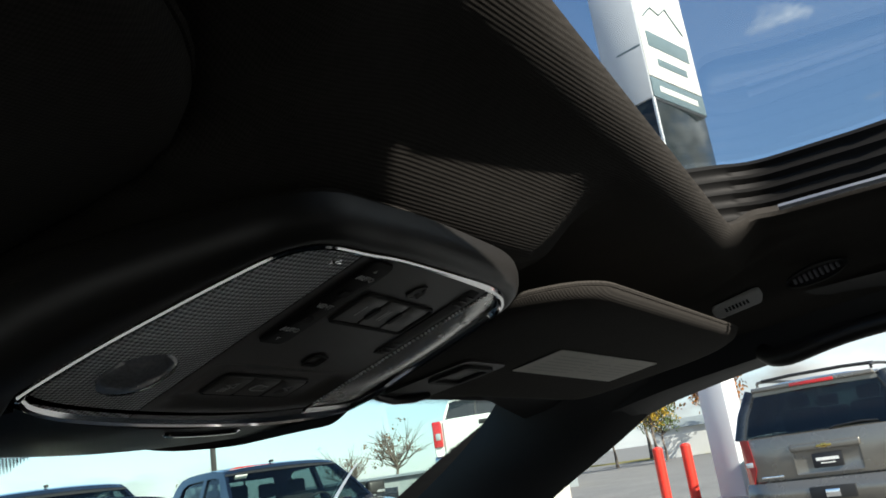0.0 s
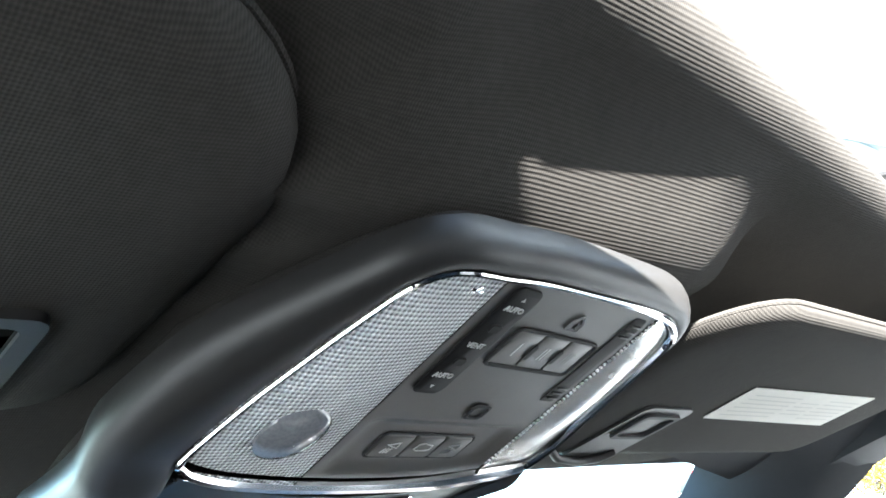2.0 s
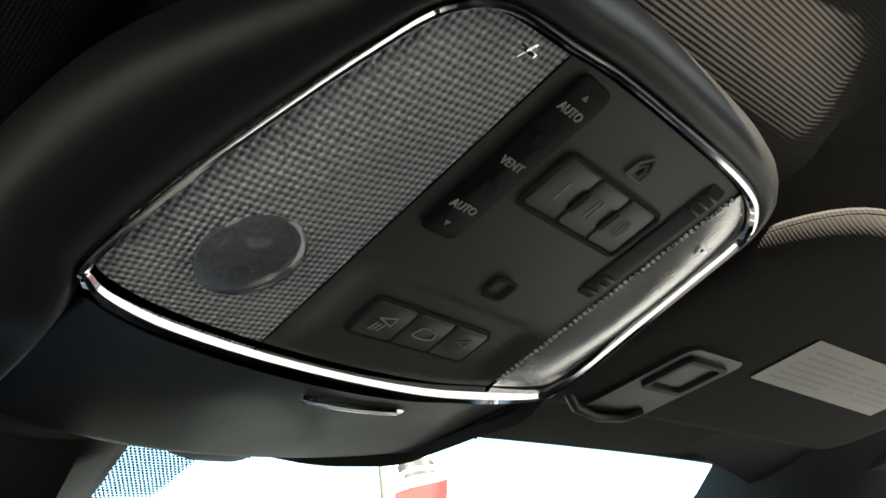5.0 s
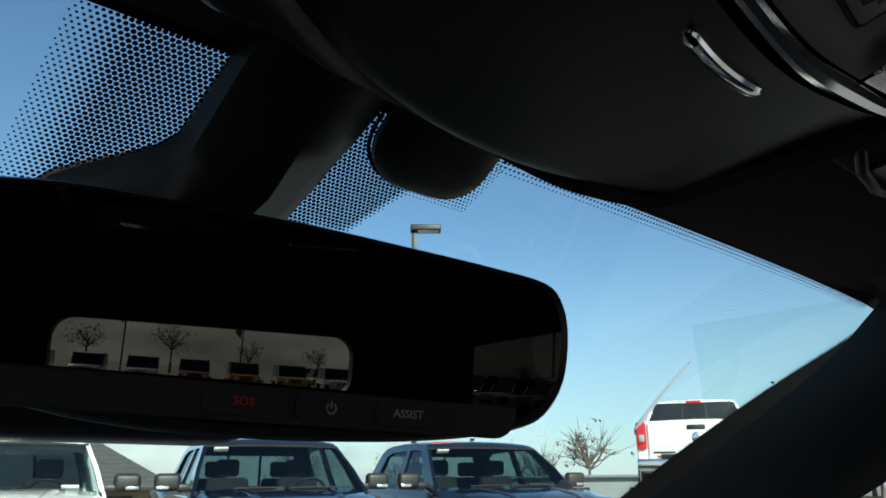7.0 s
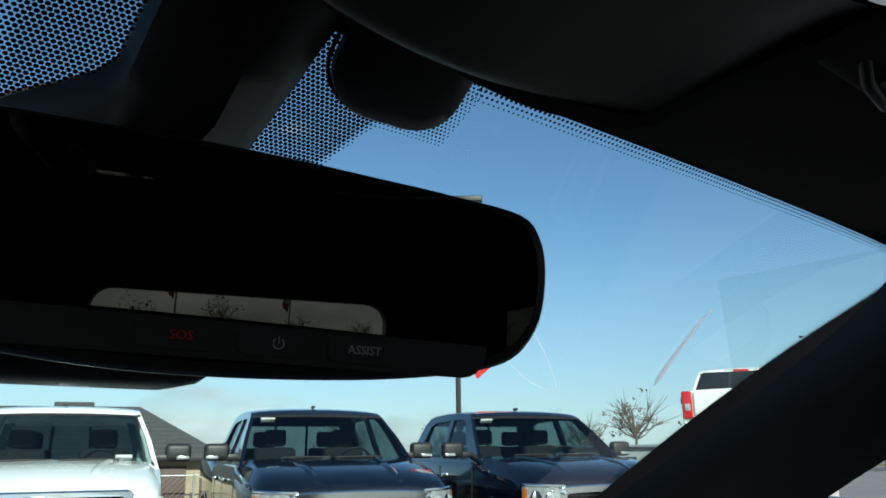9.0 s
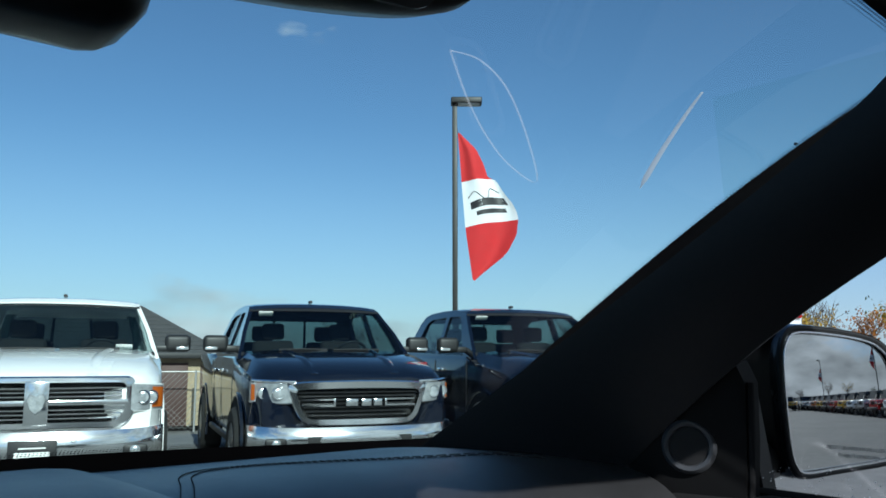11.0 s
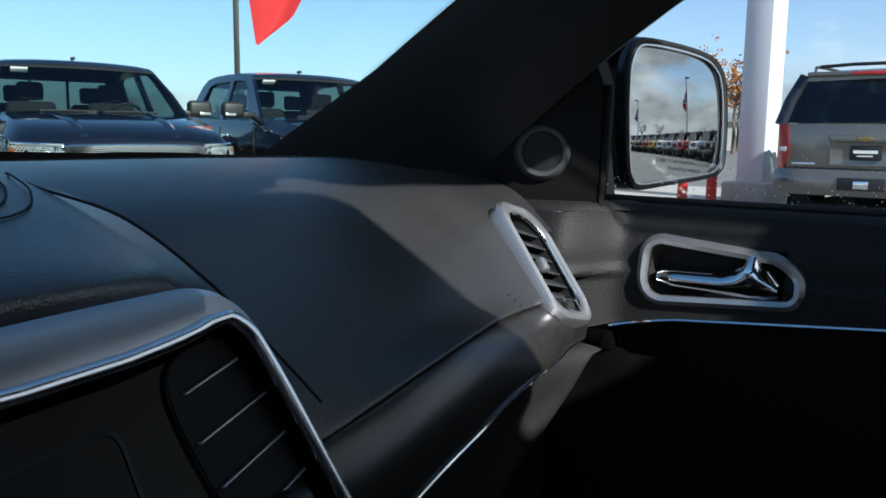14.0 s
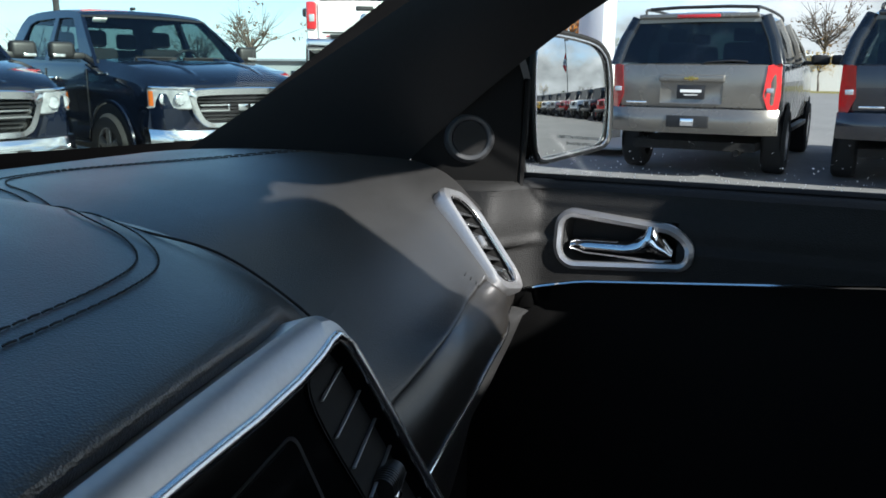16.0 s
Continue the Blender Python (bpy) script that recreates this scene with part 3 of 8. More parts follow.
def pillar(side):
    bm = bmesh.new()
    loops = []
    for t in span(0, 1, 26):
        w, m_, i_ = curve_at(PIL_W, t), curve_at(PIL_M, t), curve_at(PIL_I, t)
        bow = Vector((-0.012, -0.006, -0.004))
        prof = [w + Vector((0.03, 0.0, -0.03)), w, w * 0.7 + m_ * 0.3 + bow * 0.6, m_ + bow, m_ * 0.4 + i_ * 0.6 + bow * 0.8, i_, i_ + Vector((0.02, 0.004, 0.004))]
        loops.append([Vector((p.x * side, p.y, p.z)) for p in prof])
    loft(bm, loops, closed=False)
    put("trim_pillar", bm, TRIM, label="dark soft-touch windshield pillar trim", category="pillar trim", kind="structure")


pillar(1)
pillar(-1)


def rail(side):
    """Roof rail over the side windows with the body side below it."""
    bm = bmesh.new()
    inn = [(0.66, 0.46, 1.606), (0.66, 0.30, 1.618), (0.655, 0.1, 1.628), (0.65, -0.4, 1.632), (0.65, -1.5, 1.62)]
    low = [(0.722, 0.47, 1.522), (0.726, 0.36, 1.557), (0.73, 0.13, 1.588), (0.735, -0.4, 1.60), (0.735, -1.5, 1.56)]
    loops = []
    for t in span(0, 1, 24):
        a, b = curve_at(inn, t), curve_at(low, t)
        c = a * 0.45 + b * 0.55 + Vector((-0.012, 0, -0.012))
        loops.append([Vector((p.x * side, p.y, p.z)) for p in (a + Vector((-0.04, 0, 0.012)), a, c, b, b + Vector((0.012, 0, 0.004)), b + Vector((0.03, 0, 0.12)))])
    loft(bm, loops, closed=False)
    put("trim_roof_rail", bm, TRIM, label="dark roof rail trim above the door window", category="roof rail", kind="structure")


rail(1)
rail(-1)


# ---- passenger door ----
def door_x(y, z):
    """The inner face of the door."""
    x = 0.762 + 0.012 * smooth01((z - 1.08) / 0.05)
    x -= 0.075 * smooth01((y - 0.816) / 0.058) * (1 - 0.45 * smooth01((1.056 - z) / 0.006))   # sweeps in to meet the dashboard
    x += 0.03 * smooth01((0.99 - z) / 0.03) * smooth01((0.80 - y) / 0.15)
    if z < 1.07:
        x -= 0.006 * smooth01((1.07 - z) / 0.012)
    return x


def line_z(y):
    """Height of the chrome line along the door."""
    for (y0, z0), (y1, z1) in (((0.95, 0.965), (0.86, 0.987)), ((0.86, 0.987), (0.76, 1.009)), ((0.76, 1.009), (0.50, 1.033)), ((0.50, 1.033), (0.41, 1.042)), ((0.41, 1.042), (-0.6, 1.06))):
        if y >= y1:
            return z0 + (z1 - z0) * (y0 - y) / (y0 - y1)
    return 1.06


def door():
    top = thing("door_1", label="black padded passenger door with a satin handle surround", category="car door", kind="structure")
    bm = bmesh.new()
    ys = span(0.93, -0.5, 60)
    sheet(bm, lambda y, k: (door_x(y, line_z(y) + (1.128 - line_z(y)) * k), y, line_z(y) + (1.128 - line_z(y)) * k), [y for y in span(0.93, -0.5, 160)], span(0.02, 1, 40))
    for f in [f for f in bm.faces if 0.640 < f.calc_center_median().y < 0.784 and 1.046 - 0.011 * smooth01((f.calc_center_median().y - 0.69) / 0.08) < f.calc_center_median().z < 1.094]:
        bm.faces.remove(f)
    sheet(bm, lambda y, k: (door_x(y, 1.128) + 0.05 * k, y, 1.128 + 0.010 * math.sin(min(k, 0.4) / 0.4 * 1.57)), ys, (0, 0.06, 0.12, 0.2, 0.4, 0.7, 1.0))
    part("upper_panel", bm, VINYL, top, "grained soft black upper panel")
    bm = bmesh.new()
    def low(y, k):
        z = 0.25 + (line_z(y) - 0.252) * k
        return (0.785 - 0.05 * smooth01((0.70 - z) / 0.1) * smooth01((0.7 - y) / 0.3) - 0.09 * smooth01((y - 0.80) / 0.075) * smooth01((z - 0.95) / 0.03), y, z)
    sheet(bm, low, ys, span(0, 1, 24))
    # footwell shade is put into this panel's near-black colour
    part("lower_panel", bm, DARKPLASTIC, top, "moulded lower panel with armrest, near-black for its shade")
    bm = bmesh.new()
    tube(bm, [(door_x(y, line_z(y) + 0.004) - 0.001, y, line_z(y)) for y in span(0.872, -0.3, 60)], 0.0022, 6)
    part("chrome_strip", bm, CHROME, top, "thin chrome accent line")
    bm = bmesh.new()
    sheet(bm, lambda y, k: (0.79 + 0.03 * k, y, 1.139 + 0.004 * math.sin(k * 3.14)), ys, span(0, 1, 5), thick=-0.012)
    part("window_seal", bm, RUBBER, top, "black rubber window seal")
    bm = bmesh.new()
    sheet(bm, lambda y, z: (0.86, y, z), span(0.95, -0.5, 4), span(0.3, 1.12, 4), thick=Vector((0.02, 0, 0)))
    part("outer_skin", bm, TRIM, top)
    # handle: satin surround, recess and chrome lever
    bm = bmesh.new()
    ring = rrect(0.620, 0.800, 1.036, 1.104, [0.022, 0.03, 0.026, 0.034], 8)
    # the surround leans: its rear end rises less steeply than its front
    def skew(y, z):
        return y, z + (y - 0.717) * 0.02 - 0.012 * smooth01((0.70 - y) / 0.07) * smooth01((z - 1.045) / 0.05) - 0.012 * smooth01((y - 0.68) / 0.09) * smooth01((1.085 - z) / 0.04)
    pts = [skew(*p) for p in ring]
    cy, cz = 0.717, 1.07
    nrm = {}
    for i, p in enumerate(pts):
        t = Vector(pts[(i + 1) % len(pts)]) - Vector(pts[i - 1])
        nrm[p] = Vector((-t.y, t.x)).normalized()

    def inset(p, d):
        return p[0] + nrm[p].x * d, p[1] + nrm[p].y * d
    loops = []
    for d, off in ((0.0, 0.001), (0.001, -0.005), (0.006, -0.008), (0.011, -0.006), (0.012, 0.004)):
        loops.append([(door_x(*inset(p, d)) + off, *inset(p, d)) for p in pts])
    loft(bm, loops)
    hb = part("handle_surround", bm, SILVER, top, "satin silver handle surround")
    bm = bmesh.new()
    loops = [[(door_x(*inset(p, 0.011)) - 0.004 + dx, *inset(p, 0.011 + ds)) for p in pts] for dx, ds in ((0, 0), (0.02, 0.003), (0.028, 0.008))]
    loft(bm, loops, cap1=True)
    part("recess", bm, HOLE, hb, "handle recess with its shade in near-black colour")
    bm = bmesh.new()
    crown = ((0.776, 1.064), (0.770, 1.067), (0.705, 1.068), (0.690, 1.073), (0.682, 1.081), (0.677, 1.091), (0.671, 1.090), (0.667, 1.083), (0.655, 1.074), (0.646, 1.064))
    foot = ((0.776, 1.050), (0.770, 1.0475), (0.72, 1.046), (0.66, 1.045), (0.646, 1.048))

    def run(stops, y):
        for (y0, z0), (y1, z1) in zip(stops, stops[1:]):
            if y >= y1 - 1e-6:
                return z0 + (z1 - z0) * (y0 - y) / (y0 - y1)
        return stops[-1][1]

    def bar(y, k):
        z0, z1 = run(foot, y), run(crown, y)
        return (0.745 + 0.008 * (2 * k - 1) ** 2 + 0.006 * smooth01((y - 0.755) / 0.02), y, z0 + (z1 - z0) * k)
    sheet(bm, bar, span(0.776, 0.646, 53), span(0, 1, 9), thick=Vector((0.014, 0, 0)))
    part("lever", bm, CHROME, hb, "polished chrome pull lever")
    # tweeter panel in the corner of the window
    bm = bmesh.new()
    quad = [(0.70, 0.99, 1.13), (0.705, 0.985, 1.165), (0.712, 0.90, 1.245), (0.722, 0.845, 1.295), (0.738, 0.842, 1.27), (0.742, 0.845, 1.2), (0.742, 0.85, 1.13)]
    loft(bm, [quad, [(x + 0.03, y, z) for x, y, z in quad]], cap0=True, cap1=True)
    sail = part("corner_panel", bm, DARKPLASTIC, top, "black plastic corner panel")
    c, ax = Vector((0.722, 0.908, 1.194)), Vector((-0.9, -0.42, 0.03)).normalized()
    u = ax.cross(Vector((0, 0, 1))).normalized()
    w = u.cross(ax)
    bm = bmesh.new()
    loops = []
    for r, h in ((0.035, -0.012), (0.032, 0.004), (0.028, 0.008), (0.024, 0.007), (0.0215, 0.003)):
        loops.append([c + ax * h + u * (r * math.cos(a)) + w * (r * math.sin(a)) for a in span(0, 2 * math.pi, 33)[:-1]])
    loft(bm, loops)
    part("speaker_ring", bm, VANE, sail, "round black tweeter rim")
    bm = bmesh.new()
    loft(bm, [[c + ax * 0.0045 + u * (r * math.cos(a)) + w * (r * math.sin(a)) for a in span(0, 2 * math.pi, 33)[:-1]] for r in (0.022, 0.0001)])
    part("speaker_backing", bm, HOLE, sail)
    bm = bmesh.new()
    for i in range(-10, 11):
        for j in range(-12, 13):
            px, py = i * 0.0028 + (0.0014 if j % 2 else 0), j * 0.00245
            if px * px + py * py > 0.0205 ** 2:
                continue
            cc = c + ax * (0.006 + 0.002 * (1 - (px * px + py * py) / 0.0007)) + u * px + w * py
            o = [cc + u * (0.0015 * math.cos(a)) + w * (0.0015 * math.sin(a)) for a in span(0, 2 * math.pi, 7)[:-1]]
            q = [cc + u * (0.0010 * math.cos(a)) + w * (0.0010 * math.sin(a)) for a in span(0, 2 * math.pi, 7)[:-1]]
            loft(bm, [o, q])
    part("speaker_mesh", bm, PLASTIC, sail, "perforated black tweeter mesh", smooth=False)
    # window glass with dried drops
    bm = bmesh.new()
    sheet(bm, lambda y, z: (0.805 - 0.12 * (z - 1.13), y, z), (0.87, -0.5), (1.12, 1.62))
    g = part("pane", bm, SIDEGLASS, top, "clear door glass")
    g.visible_shadow = False
    rnd = random.Random(5)
    bm = bmesh.new()
    for _ in range(220):
        y, z = rnd.uniform(0.30, 0.86), 1.14 + abs(rnd.gauss(0, 0.022))
        r = 0.0004 + 0.0007 * rnd.random() ** 2
        ball(bm, (0.8035 - 0.12 * (z - 1.13), y, z), r, 0.3, 1, 1, 6, 4)
    d = part("dried_drops", bm, SPOTS_GLINT, top, "pale dried water drops")
    tagged(d, kind="stuff")
    # front window edge trim
    bm = bmesh.new()
    tube(bm, [curve_at([(0.748, 0.846, 1.13), (0.748, 0.842, 1.20), (0.745, 0.838, 1.27)], t) for t in span(0, 1, 10)], 0.004, 8)
    part("window_edge", bm, RUBBER, top, "black rubber window channel")


door()


def driver_door():
    bm = bmesh.new()
    sheet(bm, lambda y, z: (-0.765, y, z), span(1.0, -1.5, 8), span(0.25, 1.13, 6), thick=Vector((-0.06, 0, 0)))
    put("door_2", bm, VINYL, label="plain black padded driver door", category="car door", kind="structure")


driver_door()


def outer_mirror():
    top = thing("door_mirror", label="body-coloured door mirror with a heated glass", category="door mirror")
    n = Vector((-0.40, -0.915, 0.03)).normalized()
    right = Vector((0, 0, 1)).cross(n).normalized() * -1
    right = n.cross(Vector((0, 0, 1))).normalized() * -1 if right.x < 0 else right
    up = right.cross(n).normalized()
    if up.z < 0:
        up = -up
    c = Vector((0.996, 0.832, 1.243))
    m = Matrix.Translation(c) @ Matrix((right, up, n)).transposed().to_4x4()
    W, H = 0.098, 0.094
    # taller beside the car than at its outer end
    rim = [(-0.1065, 0.0), (-0.1035, -0.062), (-0.097, -0.084), (-0.083, -0.0925), (-0.035, -0.0885), (0.042, -0.081), (0.062, -0.075), (0.0715, -0.058), (0.073, 0.0), (0.066, 0.048), (0.050, 0.068), (0.028, 0.0775), (-0.015, 0.0845), (-0.076, 0.0885), (-0.096, 0.080), (-0.105, 0.055)]
    lean = [(p.x, p.y) for p in round_loop(rim, 4)]

    def lp(s, z, dx=0.0):
        # the housing stands out further above and at the outer side
        g = s - 1.0
        return [m @ Vector((-0.016 + (x + 0.016) * (1 + g * (1.35 if x > 0 else 0.8)) + dx, y * (1 + g * (1.15 if y > 0 else 0.75)), z)) for x, y in lean]
    bm = bmesh.new()
    loft(bm, [lp(1.02, -0.012), lp(1.10, 0.0), lp(1.13, -0.015), lp(1.13, -0.035), lp(1.05, -0.075), lp(0.8, -0.105), lp(0.4, -0.12), lp(0.02, -0.122)])
    part("housing", bm, mat("mirror_housing_paint", (0.02, 0.022, 0.022), 0.25, spec=0.5, var=0.1, coat=0.3), top, "dark glossy mirror housing")
    bm = bmesh.new()
    tube(bm, lp(1.065, -0.004), 0.0045, 8, closed=True, up=n)
    part("rim", bm, PLASTIC, top, "black rounded housing rim")
    bm = bmesh.new()
    loft(bm, [[m @ Vector((x * q, y * q, (-0.0015 - (x * x + y * y) * q * q / 2.6) - back)) for x, y in lean] for q, back in [(1.0, 0.004)] + [(q, 0.0) for q in span(1.0, 0.02, 30)]], cap0=True, cap1=True)
    g = part("mirror_glass", bm, MIRROR, top, "clean convex silvered glass")
    bm = bmesh.new()
    tube(bm, lp(1.012, -0.0005), 0.0018, 6, closed=True, up=n)
    part("glass_edge", bm, SOFTCHROME, top, "bright glass edge")
    ink = mat("etched_lettering", (0.40, 0.41, 0.41), 0.6, var=0.05)
    words("OBJECTS IN MIRROR ARE CLOSER", 0.0072, m @ pose(0.004, -0.066, -0.0016, 0, 0, -5.5), ink, top, depth=0.0001)
    words("THAN THEY APPEAR", 0.0072, m @ pose(0.004, -0.076, -0.0020, 0, 0, -5.5), ink, top, depth=0.0001)
    # arm between the door and the housing
    bm = bmesh.new()
    a, b = Vector((0.80, 0.93, 1.155)), c + Vector((-0.05, 0.09, -0.075))
    loops = []
    for t in span(0, 1, 10):
        p = a * (1 - t) + b * t
        hh = 0.034 * (1 - t) + 0.03 * t
        loops.append([p + Vector((0, 0.035 * math.cos(k), hh * math.sin(k))) for k in span(0, 6.2832, 17)[:-1]])
    loft(bm, loops, cap0=True, cap1=True)
    part("arm", bm, PLASTIC, top, "black plastic mirror arm")
    bm = bmesh.new()
    near = [m @ Vector((-W * 1.10, H * k, -0.012)) for k in (1.0, 0.5, 0.0, -0.5, -0.98)]
    far = [Vector((0.83, 0.965, 1.275)), Vector((0.83, 0.96, 1.24)), Vector((0.83, 0.955, 1.205)), Vector((0.83, 0.95, 1.17)), Vector((0.83, 0.945, 1.14))]
    loft(bm, [[q * (1 - t) + r * t + Vector((0, 0.02, 0)) * math.sin(3.14 * t) for q, r in zip(near, far)] for t in span(0, 1, 10)], closed=False)
    part("inner_cheek", bm, GLOSS, top, "dark glossy inner side of the housing")
    bm = bmesh.new()
    tri = [(0.82, 0.99, 1.135), (0.82, 0.87, 1.135), (0.806, 0.88, 1.25), (0.806, 0.93, 1.225)]
    loft(bm, [tri, [(x + 0.03, y, z) for x, y, z in tri]], cap0=True, cap1=True)
    part("base", bm, PLASTIC, top, "black triangular mirror base")


outer_mirror()


# ---- dashboard ----
# the crease under the passenger pad, and the chrome line below the trim strip
CREASE = [(0.19, 0.768, 1.042), (0.24, 0.768, 1.050), (0.29, 0.768, 1.059), (0.34, 0.773, 1.064), (0.39, 0.784, 1.064), (0.44, 0.798, 1.061), (0.49, 0.810, 1.057), (0.54, 0.822, 1.052), (0.59, 0.831, 1.048), (0.64, 0.839, 1.046), (0.69, 0.848, 1.046)]
CHROME_LINE = [(0.19, 0.750, 0.963), (0.24, 0.747, 0.982), (0.29, 0.747, 0.998), (0.34, 0.749, 1.009), (0.39, 0.755, 1.0155), (0.44, 0.762, 1.018), (0.49, 0.772, 1.0165), (0.54, 0.787, 1.011), (0.59, 0.805, 1.004), (0.64, 0.820, 0.997), (0.69, 0.832, 0.990)]


def dash_prof(x):
    """Front to rear line of the passenger side of the dashboard, as y, z."""
    e = smooth01((x - 0.50) / 0.2)
    c = curve_at(CREASE, min(1.0, max(0.0, (x - 0.19) / 0.5)))
    lip = min(c.y - 0.004, 0.826)
    q = (0.826 - lip) / 0.068
    return [(1.46 - 0.22 * e, 1.07 + 0.05 * e), (1.345 - 0.13 * e, 1.138 + 0.010 * e), (1.27 - 0.09 * e, 1.175 - 0.008 * e), (1.06, 1.188 - 0.018 * e), (0.955 - 0.005 * e - 0.02 * q, 1.168 - 0.012 * e),
            (0.893 - 0.035 * q, 1.122 - 0.004 * e), (0.846 - 0.055 * q, 1.075 + 0.002 * q), (lip, c.z + 0.003), (lip + 0.008, c.z - 0.001)]


def dash_pt(x, t):
    y, z, _ = curve_at([(a, b, 0) for a, b in dash_prof(x)], t)
    return Vector((x, y, z))


def dash_z(x, y):
    lo, hi = 0.0, 1.0
    for _ in range(24):
        mid = (lo + hi) / 2
        if dash_pt(x, mid).y > y:
            lo = mid
        else:
            hi = mid
    return dash_pt(x, lo).z


def centre_edge(t):
    """The stitched seam between the raised middle of the dashboard and the passenger pad."""
    return curve_at([(0.165, 1.20, 1.19), (0.145, 1.04, 1.191), (0.135, 0.96, 1.189), (0.110, 0.89, 1.183), (0.128, 0.835, 1.168), (0.150, 0.795, 1.135), (0.172, 0.775, 1.10), (0.196, 0.762, 1.066)], t)


def dashboard():
    top = thing("dashboard", label="black grained dashboard with stitched seams and silver vent surrounds", category="dashboard")
    bm = bmesh.new()
    sheet(bm, dash_pt, span(0.115, 0.70, 90), span(0, 1, 110))
    part("passenger_pad", bm, LEATHER, top, "grained black passenger airbag pad")
    # raised middle with the hood over the screen
    bm = bmesh.new()

    def mid(x, t):
        ex = smooth01((x - 0.03) / 0.13)
        edge = 0.766 + 0.199 * (x - 0.128) + 0.018 * smooth01((x - 0.05) / 0.1)
        y, z, _ = curve_at([(1.46, 1.07, 0), (1.345, 1.145, 0), (1.27, 1.184, 0), (1.06, 1.195, 0), (0.93, 1.192, 0), (0.85, 1.181 - 0.006 * ex, 0), (edge + 0.012, 1.160 - 0.008 * ex, 0), (edge, 1.146 - 0.008 * ex, 0), (edge + 0.01, 1.138 - 0.008 * ex, 0)], t)
        return Vector((x, y, z - 0.016 * smooth01((x - 0.10) / 0.05)))
    sheet(bm, mid, span(-0.55, 0.150, 36), span(0, 1, 40))
    part("centre_pad", bm, LEATHER, top, "stitched black leatherette centre pad")
    # double row of stitches round the middle, and the plain seam to the vent
    for off, nm in ((0.0, "stitch_line"), (0.011, "stitch_line")):
        bm = bmesh.new()
        ctr = [(0.60, 1.03, 0), (0.43, 1.065, 0), (0.34, 1.098, 0), (0.27, 1.122, 0), (0.21, 1.118, 0), (0.176, 1.085, 0), (0.155, 1.03, 0), (0.128, 0.965, 0), (0.104, 0.91, 0), (0.092, 0.866, 0), (0.07, 0.834, 0), (0.03, 0.815, 0), (-0.05, 0.800, 0), (-0.16, 0.785, 0), (-0.30, 0.765, 0)]
        pts = [curve_at(ctr, t) for t in span(0, 1, 150)]
        line = []
        for i, p in enumerate(pts):
            d = (pts[min(i + 1, 149)] - pts[max(i - 1, 0)]).normalized()
            p = p + Vector((d.y, -d.x, 0)) * (off - 0.0055)
            line.append((p.x, p.y))
        zs = []
        for x, y in line:
            lo, hi = 0.0, 1.0
            if x < 0.145:
                for _ in range(20):
                    mm = (lo + hi) / 2
                    if mid(x, mm).y > y:
                        lo = mm
                    else:
                        hi = mm
                zm = mid(x, lo).z
            else:
                zm = 0
            zs.append(max(zm, dash_z(max(x, 0.12), y) if x > 0.115 else 0) + 0.0006)
        for i in range(0, 149):
            a, b = Vector((*line[i], zs[i])), Vector((*line[i + 1], zs[i + 1]))
            tube(bm, [a, (a + b) / 2 + Vector((0, 0, 0.0003)), a * 0.2 + b * 0.8], 0.0006, 5)
        part(nm, bm, THREAD, top, "black thread")
    bm = bmesh.new()
    tube(bm, [centre_edge(t) + Vector((0, -0.0005, 0.001)) for t in span(0.42, 1, 40)], 0.0009, 6)
    part("pad_seam", bm, HOLE, top, "dark parting line")
    # trim strip, chrome line and glove box below the pad
    bm = bmesh.new()

    def strip(u, t):
        c, k = curve_at(CREASE, u), curve_at(CHROME_LINE, u)
        y, z, _ = curve_at([(c.y + 0.008, c.z + 0.001, 0), (c.y - 0.006, c.z - 0.003, 0), ((2 * c.y + k.y) / 3 - 0.011, (2 * c.z + k.z) / 3, 0), ((c.y + 2 * k.y) / 3 - 0.008, (c.z + 2 * k.z) / 3, 0), (k.y, k.z, 0), (k.y + 0.012, k.z - 0.005, 0)], t)
        return Vector((c.x, y, z))
    sheet(bm, strip, span(0.01, 1, 70), span(0, 1, 24))
    part("trim_strip", bm, WOOD, top, "glossy dark wood-look strip")
    bm = bmesh.new()
    tube(bm, [curve_at(CHROME_LINE, u) + Vector((0, -0.0012, -0.0005)) for u in span(0.01, 1, 60)], 0.0012, 6)
    part("chrome_strip", bm, CHROME, top, "thin chrome line")
    bm = bmesh.new()
    def gb(x):
        for (x0, z0), (x1, z1) in (((0.10, 0.70), (0.30, 0.76)), ((0.30, 0.76), (0.448, 0.845)), ((0.448, 0.845), (0.50, 0.888)), ((0.50, 0.888), (0.57, 0.913)), ((0.57, 0.913), (0.63, 0.944)), ((0.63, 0.944), (0.665, 0.975)), ((0.665, 0.975), (0.70, 0.979))):
            if x <= x1:
                break
        zb = z0 + (z1 - z0) * (x - x0) / (x1 - x0)
        return zb

    def lid(u, t):
        k = curve_at(CHROME_LINE, u)
        y, z, d = k.y, k.z - 0.005, k.z - 0.005 - gb(k.x)
        f = 0.810 + 0.5 * min(0.0, y - 0.780)
        return curve_at([(k.x, y + 0.010, z), (k.x, y * 0.5 + f * 0.5 - 0.001, z - 0.2 * d), (k.x, f, z - 0.5 * d), (k.x, f + 0.006, z - 0.85 * d), (k.x, f + 0.016, z - 0.98 * d), (k.x, f + 0.042, z - d), (k.x, 0.95, z + 0.002 - d)], t)
    sheet(bm, lid, span(0.01, 0.99, 44), span(0, 1, 30))
    part("glove_box", bm, LEATHER, top, "grained black glove box lid")
    # near-black sheet added where the space below the glove box lies in shade
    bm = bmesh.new()
